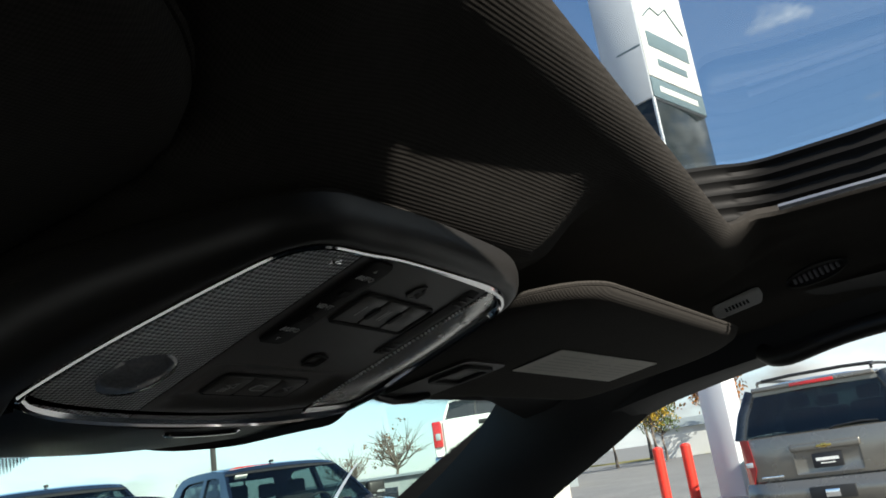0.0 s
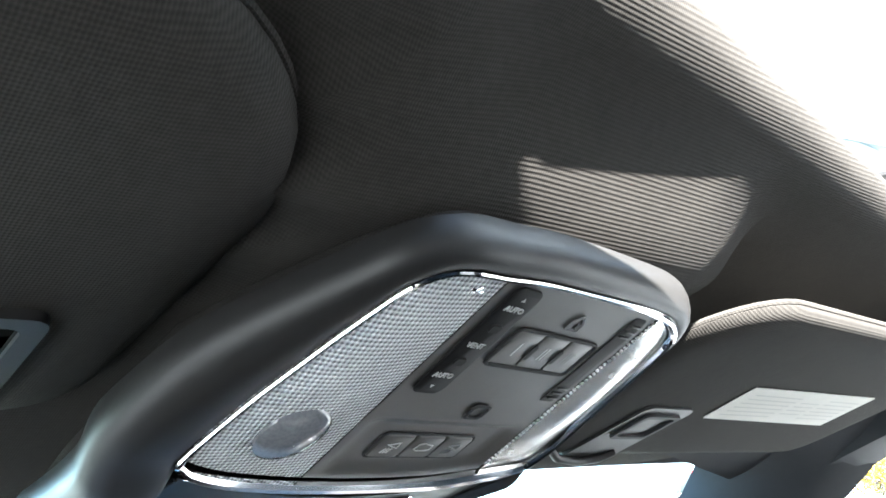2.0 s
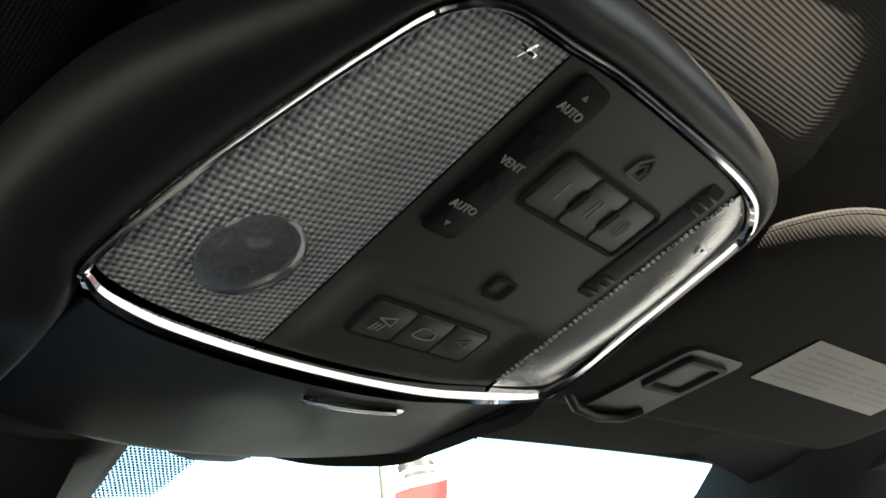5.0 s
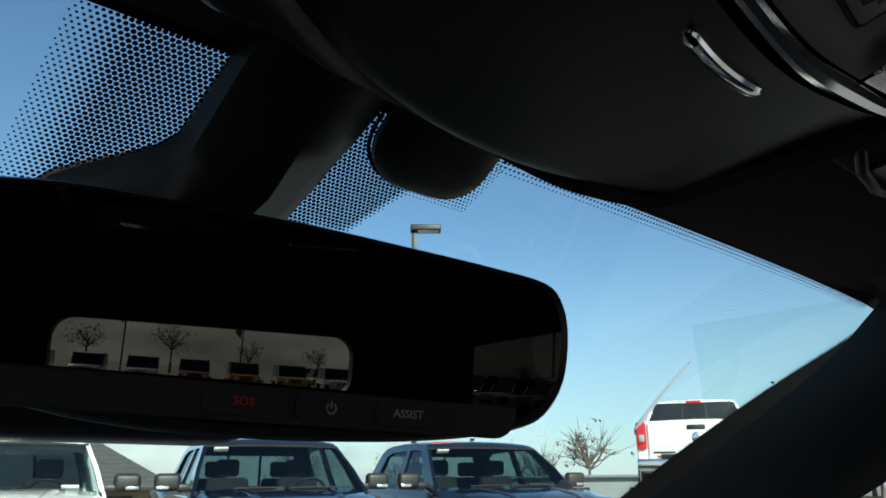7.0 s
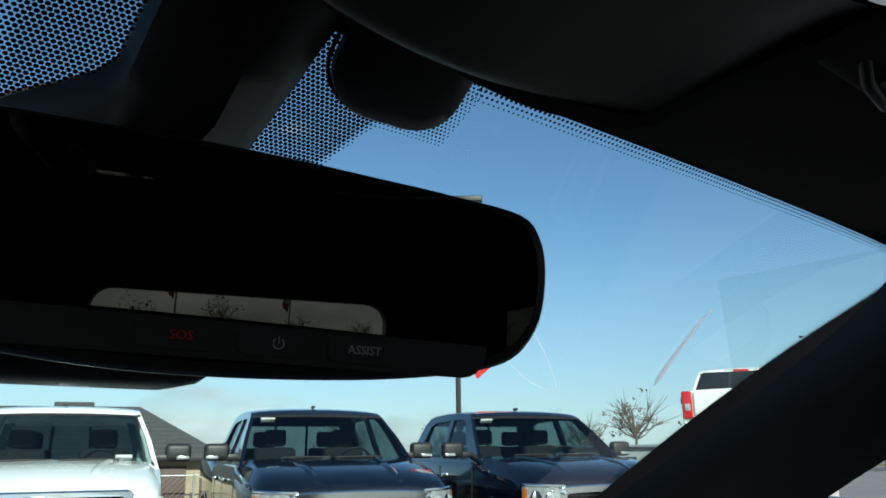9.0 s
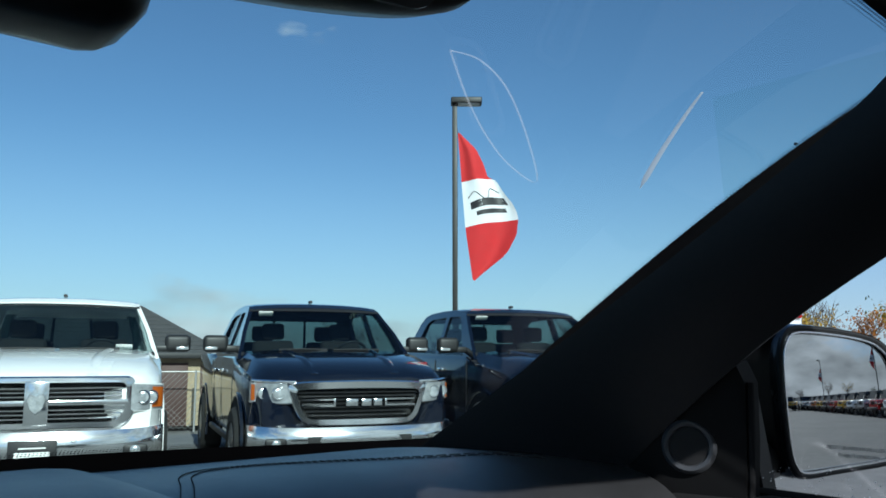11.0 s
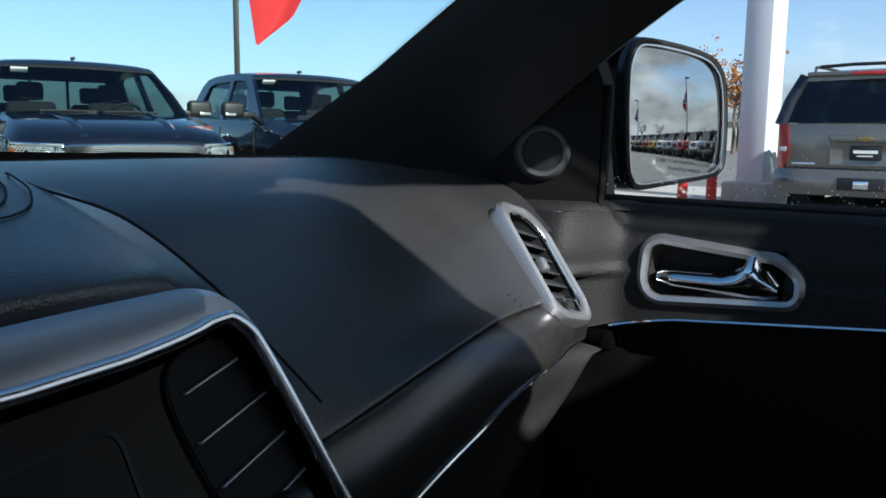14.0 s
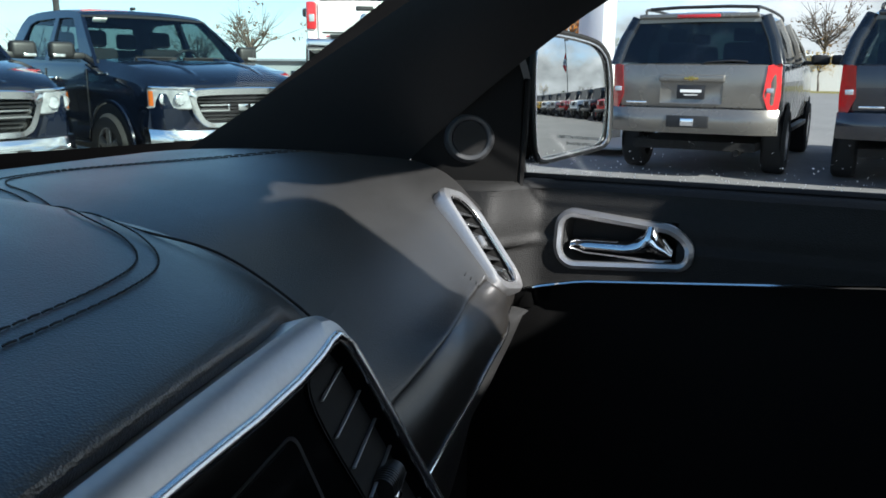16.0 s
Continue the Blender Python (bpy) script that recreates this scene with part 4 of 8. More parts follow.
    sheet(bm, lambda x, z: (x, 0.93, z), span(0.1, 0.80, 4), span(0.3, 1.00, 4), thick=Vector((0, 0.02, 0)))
    part("knee_panel", bm, HOLE, top, "near-black sheet standing in for shade behind the glove box")
    # outboard vent, let into the pad and the strip
    vm = side_vent(top).inverted()
    for ob in list(top.children):
        if ob.name.startswith(("passenger_pad", "trim_strip")):
            cut = bmesh.new()
            cut.from_mesh(ob.data)
            gone = []
            for f in cut.faces:
                q = vm @ f.calc_center_median()
                inside = math.hypot(max(abs(q.x) - 0.018, 0), max(abs(q.y) - 0.043, 0)) < 0.025
                beyond = 0 < q.x < 0.09 and -0.075 < q.y < 0.045 and ob.name.startswith("passenger_pad")
                if abs(q.z) < 0.05 and (inside or beyond):
                    gone.append(f)
            bmesh.ops.delete(cut, geom=gone, context="FACES")
            cut.to_mesh(ob.data)
            cut.free()
    # raised airbag mark
    bm = bmesh.new()
    p0 = Vector((0.508, 0.838, 1.063))
    for i, (a, b) in enumerate((((-0.008, 0.010), (0.008, 0.010)), ((-0.008, 0.003), (-0.001, 0.003)), ((0.002, 0.003), (0.008, 0.003)), ((-0.008, -0.004), (0.008, -0.004)), ((-0.008, -0.010), (-0.004, -0.010)), ((0.0, -0.010), (0.008, -0.010)))):
        def on(u):
            x = p0.x + u[0] * 0.6
            zt = p0.z + u[1] * 0.6
            lo, hi = 0.4, 1.0
            for _ in range(22):
                mm = (lo + hi) / 2
                if dash_pt(x, mm).z > zt:
                    lo = mm
                else:
                    hi = mm
            return dash_pt(x, lo) + Vector((0, -0.0006, 0.0002))
        tube(bm, [on(a), on(b)], 0.0006, 5)
    part("airbag_mark", bm, HOLE, top, "moulded mark")
    return top


def side_vent(top):
    """Upright vent at the end of the dashboard: silver surround, vanes, thumb wheel."""
    up = Vector((0.028, 0.094, 0.109)).normalized()      # long axis
    across = Vector((0.10, 0.014, -0.005))
    across = (across - up * across.dot(up)).normalized()
    n = across.cross(up).normalized()
    if n.y > 0:
        n = -n
    m = Matrix.Translation(Vector((0.626, 0.857, 1.078)) + n * 0.005) @ Matrix((across, up, n)).transposed().to_4x4()
    ring = rrect(-0.047, 0.047, -0.075, 0.073, [0.022, 0.030, 0.034, 0.022], 10)

    def lp(s, z, g=0.0):
        out = []
        for x, y in ring:
            out.append(m @ Vector((x - math.copysign(min(abs(x), s), x), y - math.copysign(min(abs(y), s), y), z)))
        return out
    bm = bmesh.new()
    loft(bm, [lp(-0.002, -0.012), lp(0, 0.0), lp(0.002, 0.005), lp(0.006, 0.007), lp(0.011, 0.005), lp(0.0125, 0.0)])
    v = part("side_vent", bm, SILVER, top, "satin silver vent surround")
    bm = bmesh.new()
    tube(bm, lp(0.0128, 0.002), 0.0016, 6, closed=True, up=n)
    part("inner_rim", bm, CHROME, v, "chrome inner rim")
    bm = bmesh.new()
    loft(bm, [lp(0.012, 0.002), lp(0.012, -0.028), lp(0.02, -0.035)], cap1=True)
    part("duct", bm, HOLE, v, "duct with its inner shade in near-black colour")
    for k in range(6):
        y = 0.047 - k * 0.0165
        bm = bmesh.new()
        box(bm, (0, 0, 0), (0.069, 0.0022, 0.018), 0.0009, m @ pose(0.0, y, -0.008, 56, 0, 0))
        part("vane", bm, VANE, v)
    bm = bmesh.new()
    box(bm, (0, 0, 0), (0.012, 0.016, 0.010), 0.003, m @ pose(-0.006, -0.004, 0.0))
    part("vane_knob", bm, SILVER, v, "small bright slider knob")
    bm = bmesh.new()
    box(bm, (0, 0, 0), (0.066, 0.022, 0.006), 0.002, m @ pose(0.0, -0.0525, -0.006))
    part("wheel_plate", bm, PLASTIC, v, "black plate round the thumb wheel")
    bm = bmesh.new()
    box(bm, (0, 0, 0), (0.018, 0.013, 0.008), 0.003, m @ pose(0.006, -0.053, -0.002))
    wheel = part("thumb_wheel", bm, PLASTIC, v, "ribbed thumb wheel")
    bm = bmesh.new()
    tube(bm, [m @ Vector((0.006 + x, -0.053 + y, 0.003)) for x, y in rrect(-0.014, 0.014, -0.008, 0.008, 0.003, 4)], 0.0008, 5, closed=True, up=n)
    part("wheel_rim", bm, CHROME, wheel, "thin chrome outline")
    return m


dash = dashboard()


def centre_stack():
    top = thing("centre_stack", label="black centre stack with satin surround, screen and air vents", category="dashboard screen")
    # face frame: across, down along the face, out of it towards the rear
    o = Vector((0.128, 0.757, 1.142))
    across = Vector((0.981, 0.195, 0.0)).normalized()
    down = Vector((0.0, -0.41, -0.912))
    down = (down - across * down.dot(across)).normalized()
    n = across.cross(down).normalized()
    if n.y > 0:
        n = -n
    m = Matrix.Translation(o) @ Matrix((across, -down, n)).transposed().to_4x4()

    def flare(y):
        return 0.19 * max(0.0, -y)                       # the surround widens downwards
    outer = [(0.012, -0.33), (0.010, -0.20), (0.008, -0.10), (0.006, -0.04), (0.001, -0.012), (-0.014, 0.0), (-0.05, 0.003), (-0.15, 0.004), (-0.29, 0.003), (-0.326, 0.0), (-0.341, -0.012), (-0.346, -0.04), (-0.348, -0.10), (-0.352, -0.33)]
    path = [(x + (flare(y) if x > -0.16 else -flare(y)), y) for x, y in outer]
    fine = [curve_at([(x, y, 0) for x, y in path], t) for t in span(0, 1, 90)]

    def off(i, d, z):
        a, b = fine[max(i - 1, 0)], fine[min(i + 1, 89)]
        t = (b - a).normalized()
        return m @ Vector((fine[i].x - t.y * d, fine[i].y + t.x * d, z))
    bm = bmesh.new()
    wide = [0.019 if -0.30 < p.x < -0.012 else 0.003 for p in fine]
    wide = [sum(wide[max(0, i - 9):i + 10]) / len(wide[max(0, i - 9):i + 10]) for i in range(90)]
    loft(bm, [[off(i, -0.004, -0.02), off(i, -0.002, -0.002), off(i, wide[i] * 0.25, 0.003), off(i, wide[i], 0.004), off(i, wide[i] + 0.002, 0.0)] for i in range(90)], closed=False)
    part("surround", bm, SILVER, top, "satin silver surround")
    bm = bmesh.new()
    tube(bm, [off(i, wide[i] + 0.003, 0.003) for i in range(90)], 0.0036, 10, up=n)
    part("chrome_rim", bm, SOFTCHROME, top, "chrome rim")
    bm = bmesh.new()
    loft(bm, [[off(i, wide[i] + 0.003, 0.0), off(i, wide[i] + 0.010, -0.008)] for i in range(90)], closed=False)
    part("inner_wall", bm, GLOSS, top, "gloss black inner wall")
    bm = bmesh.new()
    pl = [(x * 1.0 - (0.012 if x > -0.16 else -0.012) + (flare(y) if x > -0.16 else -flare(y)), y - 0.012) for x, y in outer]
    vs = [bm.verts.new(m @ Vector((x, y, -0.008))) for x, y in pl]
    bm.faces.new(vs)
    part("fascia", bm, GLOSS, top, "gloss black fascia")
    # right-hand vent between the fascia and the surround
    def vx(y):
        return flare(y)
    rect = [(-0.050, -0.028), (-0.030, -0.020), (-0.006, -0.024), (0.000, -0.05), (0.0, -0.10), (0.0, -0.16), (-0.008, -0.175), (-0.04, -0.172), (-0.056, -0.15), (-0.058, -0.10), (-0.058, -0.05)]
    loop = [(p.x + vx(p.y), p.y) for p in round_loop(rect, 4)]
    for side in (1, -1):
        def mir(x):
            return x if side > 0 else -0.34 - x
        bm = bmesh.new()
        loft(bm, [[m @ Vector((mir(x), y, -0.006)) for x, y in loop], [m @ Vector((mir(x), y, -0.0055)) for x, y in loop], [m @ Vector((mir(x * 0.985 - 0.0004), y * 0.985 - 0.0015, -0.0068)) for x, y in loop]])
        v = part("centre_vent", bm, GLOSS, top, "black vent surround")
        bm = bmesh.new()
        bm.faces.new([bm.verts.new(m @ Vector((mir(x), y, -0.0072))) for x, y in loop])
        part("duct", bm, HOLE, v, "duct with its inner shade in near-black colour")
        for k in range(7):
            y = -0.036 - k * 0.0205
            bm = bmesh.new()
            box(bm, (0, 0, 0), (0.050 - 0.012 * (k == 0), 0.0011, 0.0022), 0.0004, m @ pose(mir(-0.029 + vx(y)), y, -0.0050, 12, 0, 9 * side))
            part("vane", bm, SILVER, v)
        bm = bmesh.new()
        y = -0.105
        for i in range(12):
            xa = -0.042 + i * 0.0021
            cyl(bm, m @ Vector((mir(xa + vx(y)), y, -0.004)), m @ Vector((mir(xa + 0.0015 + vx(y)), y, -0.004)), 0.0090 - 0.0016 * abs(i - 5.5) / 5.5, n=20)
        cyl(bm, m @ Vector((mir(-0.042 + vx(y)), y, -0.004)), m @ Vector((mir(-0.018 + vx(y)), y, -0.004)), 0.0072, n=20)
        part("vane_knob", bm, PLASTIC, v, "ribbed black slider knob")
        bm = bmesh.new()
        box(bm, (0, 0, 0), (0.008, 0.004, 0.003), 0.001, m @ pose(mir(-0.038 + vx(y)), y - 0.007, 0.002))
        part("knob_tip", bm, CHROME, v, "chrome knob tip")
    # screen
    scr = rrect(-0.262, -0.076, -0.20, -0.040, 0.008, 6)
    bm = bmesh.new()
    loft(bm, [[m @ Vector((x, y, -0.0078)) for x, y in scr], [m @ Vector((x, y, -0.0066)) for x, y in scr], [m @ Vector((-0.169 + (x + 0.169) * 0.985, -0.12 + (y + 0.12) * 0.982, -0.0074)) for x, y in scr]])
    part("screen_bezel", bm, VANE, top, "raised dark screen bezel")
    bm = bmesh.new()
    loft(bm, [[m @ Vector((-0.169 + (x + 0.169) * 0.97, -0.12 + (y + 0.12) * 0.965, z)) for x, y in scr] for z in (-0.0082, -0.0074)], cap0=True, cap1=True)
    part("screen", bm, GLOSS, top, "switched-off black glass screen")
    # lower body of the stack, down to the tunnel
    bm = bmesh.new()
    loft(bm, [[m @ Vector((x, y, z)) for x, y in ((0.12, -0.33), (-0.46, -0.33), (-0.46, -0.75), (0.12, -0.75))] for z in (-0.03, -0.10)], cap0=True, cap1=True)
    part("lower_body", bm, PLASTIC, top, "black lower console")


centre_stack()


# ---- sun visors ----
def visor(name, pts, z0, tilt, label, thick=0.032):
    """A padded visor from its plan outline; the fabric swells over its edges."""
    top = thing(name, label=label, category="sun visor")
    bm = bmesh.new()
    cx = sum(p[0] for p in pts) / len(pts)
    cy = sum(p[1] for p in pts) / len(pts)

    def at(p, s, dz):
        x, y = cx + (p[0] - cx) * s, cy + (p[1] - cy) * s
        return (x, y, z0 + tilt[0] * (x - cx) + tilt[1] * (y - cy) + dz)
    rings = [(s, -0.014 + thick * q) for s, q in ((0.2, 0.0), (0.6, 0.006), (0.86, 0.045), (0.945, 0.155), (0.985, 0.345), (1.0, 0.59), (0.99, 0.81), (0.95, 0.97), (0.5, 1.0))]
    loft(bm, [[at(p, s, dz) for p in pts] for s, dz in rings], cap0=True, cap1=True)
    part("pad", bm, FABRIC, top, "dark ribbed fabric pad")
    bm = bmesh.new()
    tube(bm, [at(p, 0.998, -0.014 + thick * 0.72) for p in pts], 0.0018, 6, closed=True)
    part("edge_seam", bm, FABRIC, top, "piped edge seam")
    return top, at


RV = rrect(0.135, 0.61, 0.246, 0.462, [0.075, 0.085, 0.03, 0.03], 12)
vis, va = visor("sun_visor", RV, 1.594, (-0.02, -0.14), "folded-up dark fabric sun visor with a pale warning label", 0.017)
LV = [(-0.146 + u * 0.9925 - v * 0.02, 0.199 + u * 0.122 + v * 0.9925) for u, v in rrect(-0.45, 0.0, 0.0, 0.262, [0.03, 0.085, 0.04, 0.03], 12)]
vis2, va2 = visor("sun_visor", LV, 1.613, (0.02, -0.06), "folded-up dark fabric sun visor above the driver")


def visor_bits():
    def on(x, y, d=0.0):
        cx = sum(p[0] for p in RV) / len(RV)
        cy = sum(p[1] for p in RV) / len(RV)
        return Vector((x, y, 1.594 - 0.02 * (x - cx) - 0.14 * (y - cy) - 0.0142 - d))
    bm = bmesh.new()
    quad = [(0.283, 0.327), (0.503, 0.325), (0.508, 0.383), (0.288, 0.378)]
    loft(bm, [[on(x, y, 0.0004) for x, y in quad], [on(x, y, 0.0012) for x, y in quad]], cap0=True, cap1=True)
    lab = part("warning_label", bm, PAPER, vis, "pale paper warning label")
    for r in range(6):
        for u0, u1 in ((0.06, 0.42), (0.46, 0.62), (0.66, 0.94)):
            if u0 == 0.46 and r in (0, 5):
                continue
            bm = bmesh.new()
            v = 0.18 + r * 0.125
            p = [on(0.285 + 0.22 * u, 0.326 + 0.053 * w, 0.0016) for u, w in ((u0, v), (u1, v), (u1, v + 0.03), (u0, v + 0.03))]
            bm.faces.new([bm.verts.new(q) for q in p])
            part("print_line", bm, INK, lab, "faint grey print line")
    # swivel clip at the inner front corner
    bm = bmesh.new()
    loft(bm, [[on(x, y, d) for x, y in rrect(0.198, 0.260, 0.366, 0.456, 0.008, 6)] for d in (-0.004, 0.0015)], cap0=True, cap1=True)
    clip = part("clip_plate", bm, PLASTIC, vis, "black hinge plate")
    bm = bmesh.new()
    for p in (rrect(0.207, 0.251, 0.374, 0.412, 0.004, 4),):
        loft(bm, [[on(x, y, 0.0012) for x, y in p], [on(x, y, 0.004) for x, y in p], [on(0.229 + (x - 0.229) * 0.82, 0.393 + (y - 0.393) * 0.8, 0.004) for x, y in p], [on(0.229 + (x - 0.229) * 0.82, 0.393 + (y - 0.393) * 0.8, 0.0017) for x, y in p]])
    part("clip_frame", bm, TRIM, clip, "raised black frame")
    bm = bmesh.new()
    tube(bm, [on(0.250, 0.440, 0.002), on(0.240, 0.449, 0.004), on(0.215, 0.452, 0.005), on(0.190, 0.449, 0.003), on(0.172, 0.442, -0.006)], 0.0032, 10)
    part("hinge_rod", bm, PLASTIC, clip, "black hinge rod")
    # driver's vanity mirror cover, only its corner in view
    cx = sum(p[0] for p in LV) / len(LV)
    cy = sum(p[1] for p in LV) / len(LV)

    def on2(x, y, d=0.0):
        return Vector((x, y, 1.613 + 0.02 * (x - cx) - 0.06 * (y - cy) - 0.0142 - d))
    bm = bmesh.new()
    p = rrect(-0.45, -0.198, 0.335, 0.425, 0.008, 5)
    q = rrect(-0.442, -0.206, 0.343, 0.417, 0.005, 5)
    loft(bm, [[on2(x, y, -0.001) for x, y in p], [on2(x, y, 0.003) for x, y in p], [on2(x, y, 0.003) for x, y in q], [on2(x, y, 0.0005) for x, y in q]])
    fr = part("mirror_frame", bm, PLASTIC, vis2, "black vanity mirror frame")
    bm = bmesh.new()
    loft(bm, [[on2(x, y, d) for x, y in q] for d in (0.0003, 0.001)], cap0=True, cap1=True)
    part("vanity_mirror", bm, DIMMIRROR, fr, "small vanity mirror")


visor_bits()


# ---- overhead console ----
CM = pose(0.003, 0.341, 0, 0, 0, 8)
def con_z(v):
    return 1.5725 - 0.335 * v


RIM_PTS = [(-0.141, 0.042), (-0.136, 0.008), (-0.129, -0.020), (-0.121, -0.047), (-0.113, -0.066), (-0.098, -0.0765), (-0.069, -0.080), (-0.042, -0.083), (0.016, -0.085), (0.055, -0.085), (0.079, -0.081), (0.0965, -0.069),
           (0.1015, -0.040), (0.1055, -0.005), (0.109, 0.025), (0.106, 0.042), (0.096, 0.0505), (0.060, 0.0585), (0.024, 0.064), (-0.020, 0.0655), (-0.066, 0.064), (-0.105, 0.060), (-0.128, 0.0545), (-0.138, 0.049)]


def rim_at(t):
    n = len(RIM_PTS)
    i = int(t * n) % n
    u = t * n - int(t * n)
    a, b, c, d = (Vector((*RIM_PTS[(i + k) % n], 0)) for k in (-1, 0, 1, 2))
    return 0.5 * (2 * b + (c - a) * u + (2 * a - 5 * b + 4 * c - d) * u * u + (3 * b - a - 3 * c + d) * u ** 3)


RIM = [rim_at(i / 240) for i in range(240)]


def rim_span(u):
    """Rear and front limit of the outline at a place across it."""
    vs = []
    for a, b in zip(RIM, RIM[1:] + RIM[:1]):
        if (a.x - u) * (b.x - u) <= 0 and abs(a.x - b.x) > 1e-9:
            vs.append(a.y + (b.y - a.y) * (u - a.x) / (b.x - a.x))
    return (min(vs), max(vs)) if vs else (0.04, 0.05)


RU0, RU1 = -0.1405, 0.1085


def con_front(u):
    return rim_span(min(max(u, RU0), RU1))[1]


def con_rear(u):
    return rim_span(min(max(u, RU0), RU1))[0]


def con_outline(n=30, grow=0.0):
    pts = [rim_at(i / (2 * n)) for i in range(2 * n)]
    out = []
    for i, p in enumerate(pts):
        t = pts[(i + 1) % len(pts)] - pts[i - 1]
        nrm = Vector((t.y, -t.x)).normalized()
        out.append((p.x + nrm.x * grow, p.y + nrm.y * grow))
    return out


def lid_z(v):
    """Height of the underside of the glasses holder."""
    return con_z(0.066) - 0.004 + (1.549 - con_z(0.066)) * smooth01((v - 0.066) / 0.115)


def pod_z(v):
    k = smooth01((v - 0.045) / 0.03)
    return (con_z(min(v, 0.075)) - 0.001) * (1 - k) + (lid_z(v) + 0.022 * smooth01((v - 0.165) / 0.045) ** 2) * k


# outline of the whole pod: the lamp panel with the glasses holder in front of it
POD_PTS = RIM_PTS[:16] + [(0.108, 0.062), (0.111, 0.10), (0.1165, 0.135), (0.119, 0.152), (0.112, 0.163), (0.09, 0.172), (0.05, 0.187), (0.0, 0.192), (-0.05, 0.188), (-0.09, 0.176), (-0.113, 0.165), (-0.121, 0.152), (-0.125, 0.125), (-0.130, 0.095), (-0.137, 0.065)]


POD = round_loop(POD_PTS, 6)


def cw(u, v, d=0.0):
    """A place on the console face; d: proud of it, downwards."""
    return CM @ Vector((u, v, con_z(v) - d))


def console():
    top = thing("overhead_console", label="black overhead console with reading lamps and sunroof switches", category="overhead console")
    # soft surround: one shoulder round the lamps and the glasses holder, run up into the headliner
    bm = bmesh.new()
    n_ = len(POD)

    def ring(gr, dz, fabric=0.0):
        lp = []
        for i, p in enumerate(POD):
            t = POD[(i + 1) % n_] - POD[i - 1]
            nrm = Vector((t.y, -t.x, 0)).normalized()
            side = 0.40 + 0.70 * smooth01((-nrm.x - 0.1) / 0.7) * smooth01((p.y + 0.08) / 0.10) - 0.10 * smooth01((nrm.x - 0.3) / 0.5)
            if p.y > 0.05:
                side -= (side - 0.10) * smooth01((nrm.x + 0.55) / 0.3)
            q = p + nrm * (gr * side if gr > 0 else gr)
            w = CM @ Vector((q.x, q.y, 0))
            z0 = pod_z(p.y) + dz * (0.55 + 0.45 * side / 1.1)
            lp.append(Vector((w.x, w.y, z0 * (1 - fabric) + (liner_z(w.x, w.y) + 0.006) * fabric)))
        return lp
    loft(bm, [ring(-0.004, 0.006), ring(-0.0005, 0.0005), ring(0.002, -0.0015), ring(0.010, -0.0025), ring(0.018, -0.0015), ring(0.024, 0.002), ring(0.028, 0.008), ring(0.0295, 0.015), ring(0.027, 0.024)])
    part("surround", bm, PLASTIC, top, "soft-edged black plastic surround")
    bm = bmesh.new()
    loft(bm, [ring(0.024, 0.022), ring(0.010, 0.03, 0.35), ring(-0.004, 0.03, 0.8), ring(-0.012, 0.03, 1.2)])
    part("fabric_skirt", bm, FABRIC, top, "dark fabric skirt up to the headliner")
    # bright ring
    bm = bmesh.new()
    pts = con_outline(60, -0.001)
    tube(bm, [cw(u, v, 0.0025) for u, v in pts], [0.0013 + 0.0011 * smooth01((u + 0.02) / 0.08) + 0.0020 * smooth01((v - 0.04) / 0.02) for u, v in pts], 8, closed=True)
    part("chrome_ring", bm, CHROME, top, "chrome ring round the lamps")
    IN = 0.0045

    def strip(u0, u1, mat_, name, label, rise=0.0, n=14, m_=24, hole=None):
        bm = bmesh.new()
        us = span(u0, u1, n)

        def f(u, t):
            a, b = con_rear(u) + IN, con_front(u) - IN
            v = a + (b - a) * t
            k = math.sin(math.pi * (u - u0) / (u1 - u0)) * math.sin(math.pi * min(1, max(0, t)))
            return cw(u, v, rise * k)
        sheet(bm, f, us, span(0, 1, m_))
        return part(name, bm, mat_, top, label)
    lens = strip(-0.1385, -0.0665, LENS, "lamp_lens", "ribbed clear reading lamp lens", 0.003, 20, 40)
    strip(0.0665, 0.1045, PALE, "lamp_lens", "pale translucent reading lamp lens", 0.004, 12, 30)
    bm = bmesh.new()
    for i in range(46):
        a, b = con_rear(0.0645) + 0.008, con_front(0.0645) - 0.01
        v = a + (b - a) * i / 45
        ball(bm, cw(0.0648, v, 0.0004), 0.0014, 1, 1, 0.7, 6, 4)
    part("lens_beading", bm, LENS, top, "beaded edge of the lens")
    # round spot lens set in the ribbed one
    bm = bmesh.new()
    c0 = (-0.1002, 0.0232)
    loft(bm, [[cw(c0[0] + r * math.cos(a), c0[1] + r * math.sin(a), d) for a in span(0, 6.2832, 33)[:-1]] for r, d in ((0.0172, 0.0010), (0.0168, 0.0034), (0.0155, 0.0044), (0.0125, 0.0058), (0.0085, 0.0070), (0.004, 0.0076), (0.0005, 0.0077))])
    part("spot_lens", bm, CLEARLENS, lens, "smooth round spot lens")
    for (u, v) in ((-0.083, -0.071), (0.080, -0.055)):
        bm = bmesh.new()
        for a in (0, 90):
            box(bm, (0, 0, 0), (0.007, 0.0016, 0.0008), 0.0002, CM @ pose(u, v, con_z(v) - 0.0036, -18, 0, a))
        part("press_mark", bm, CHROME, lens, "small cross mark")
    # middle panel, stepped down in front
    bm = bmesh.new()

    def face(u, t):
        a, b = con_rear(u) + IN, con_front(u) - IN
        v = a + (b - a) * t
        dip = 0.0035 * smooth01((b - v) / 0.012) * smooth01((v - 0.012) / 0.010) * smooth01((u + 0.064) / 0.016) * smooth01((0.062 - u) / 0.012)
        return cw(u, v, -dip)
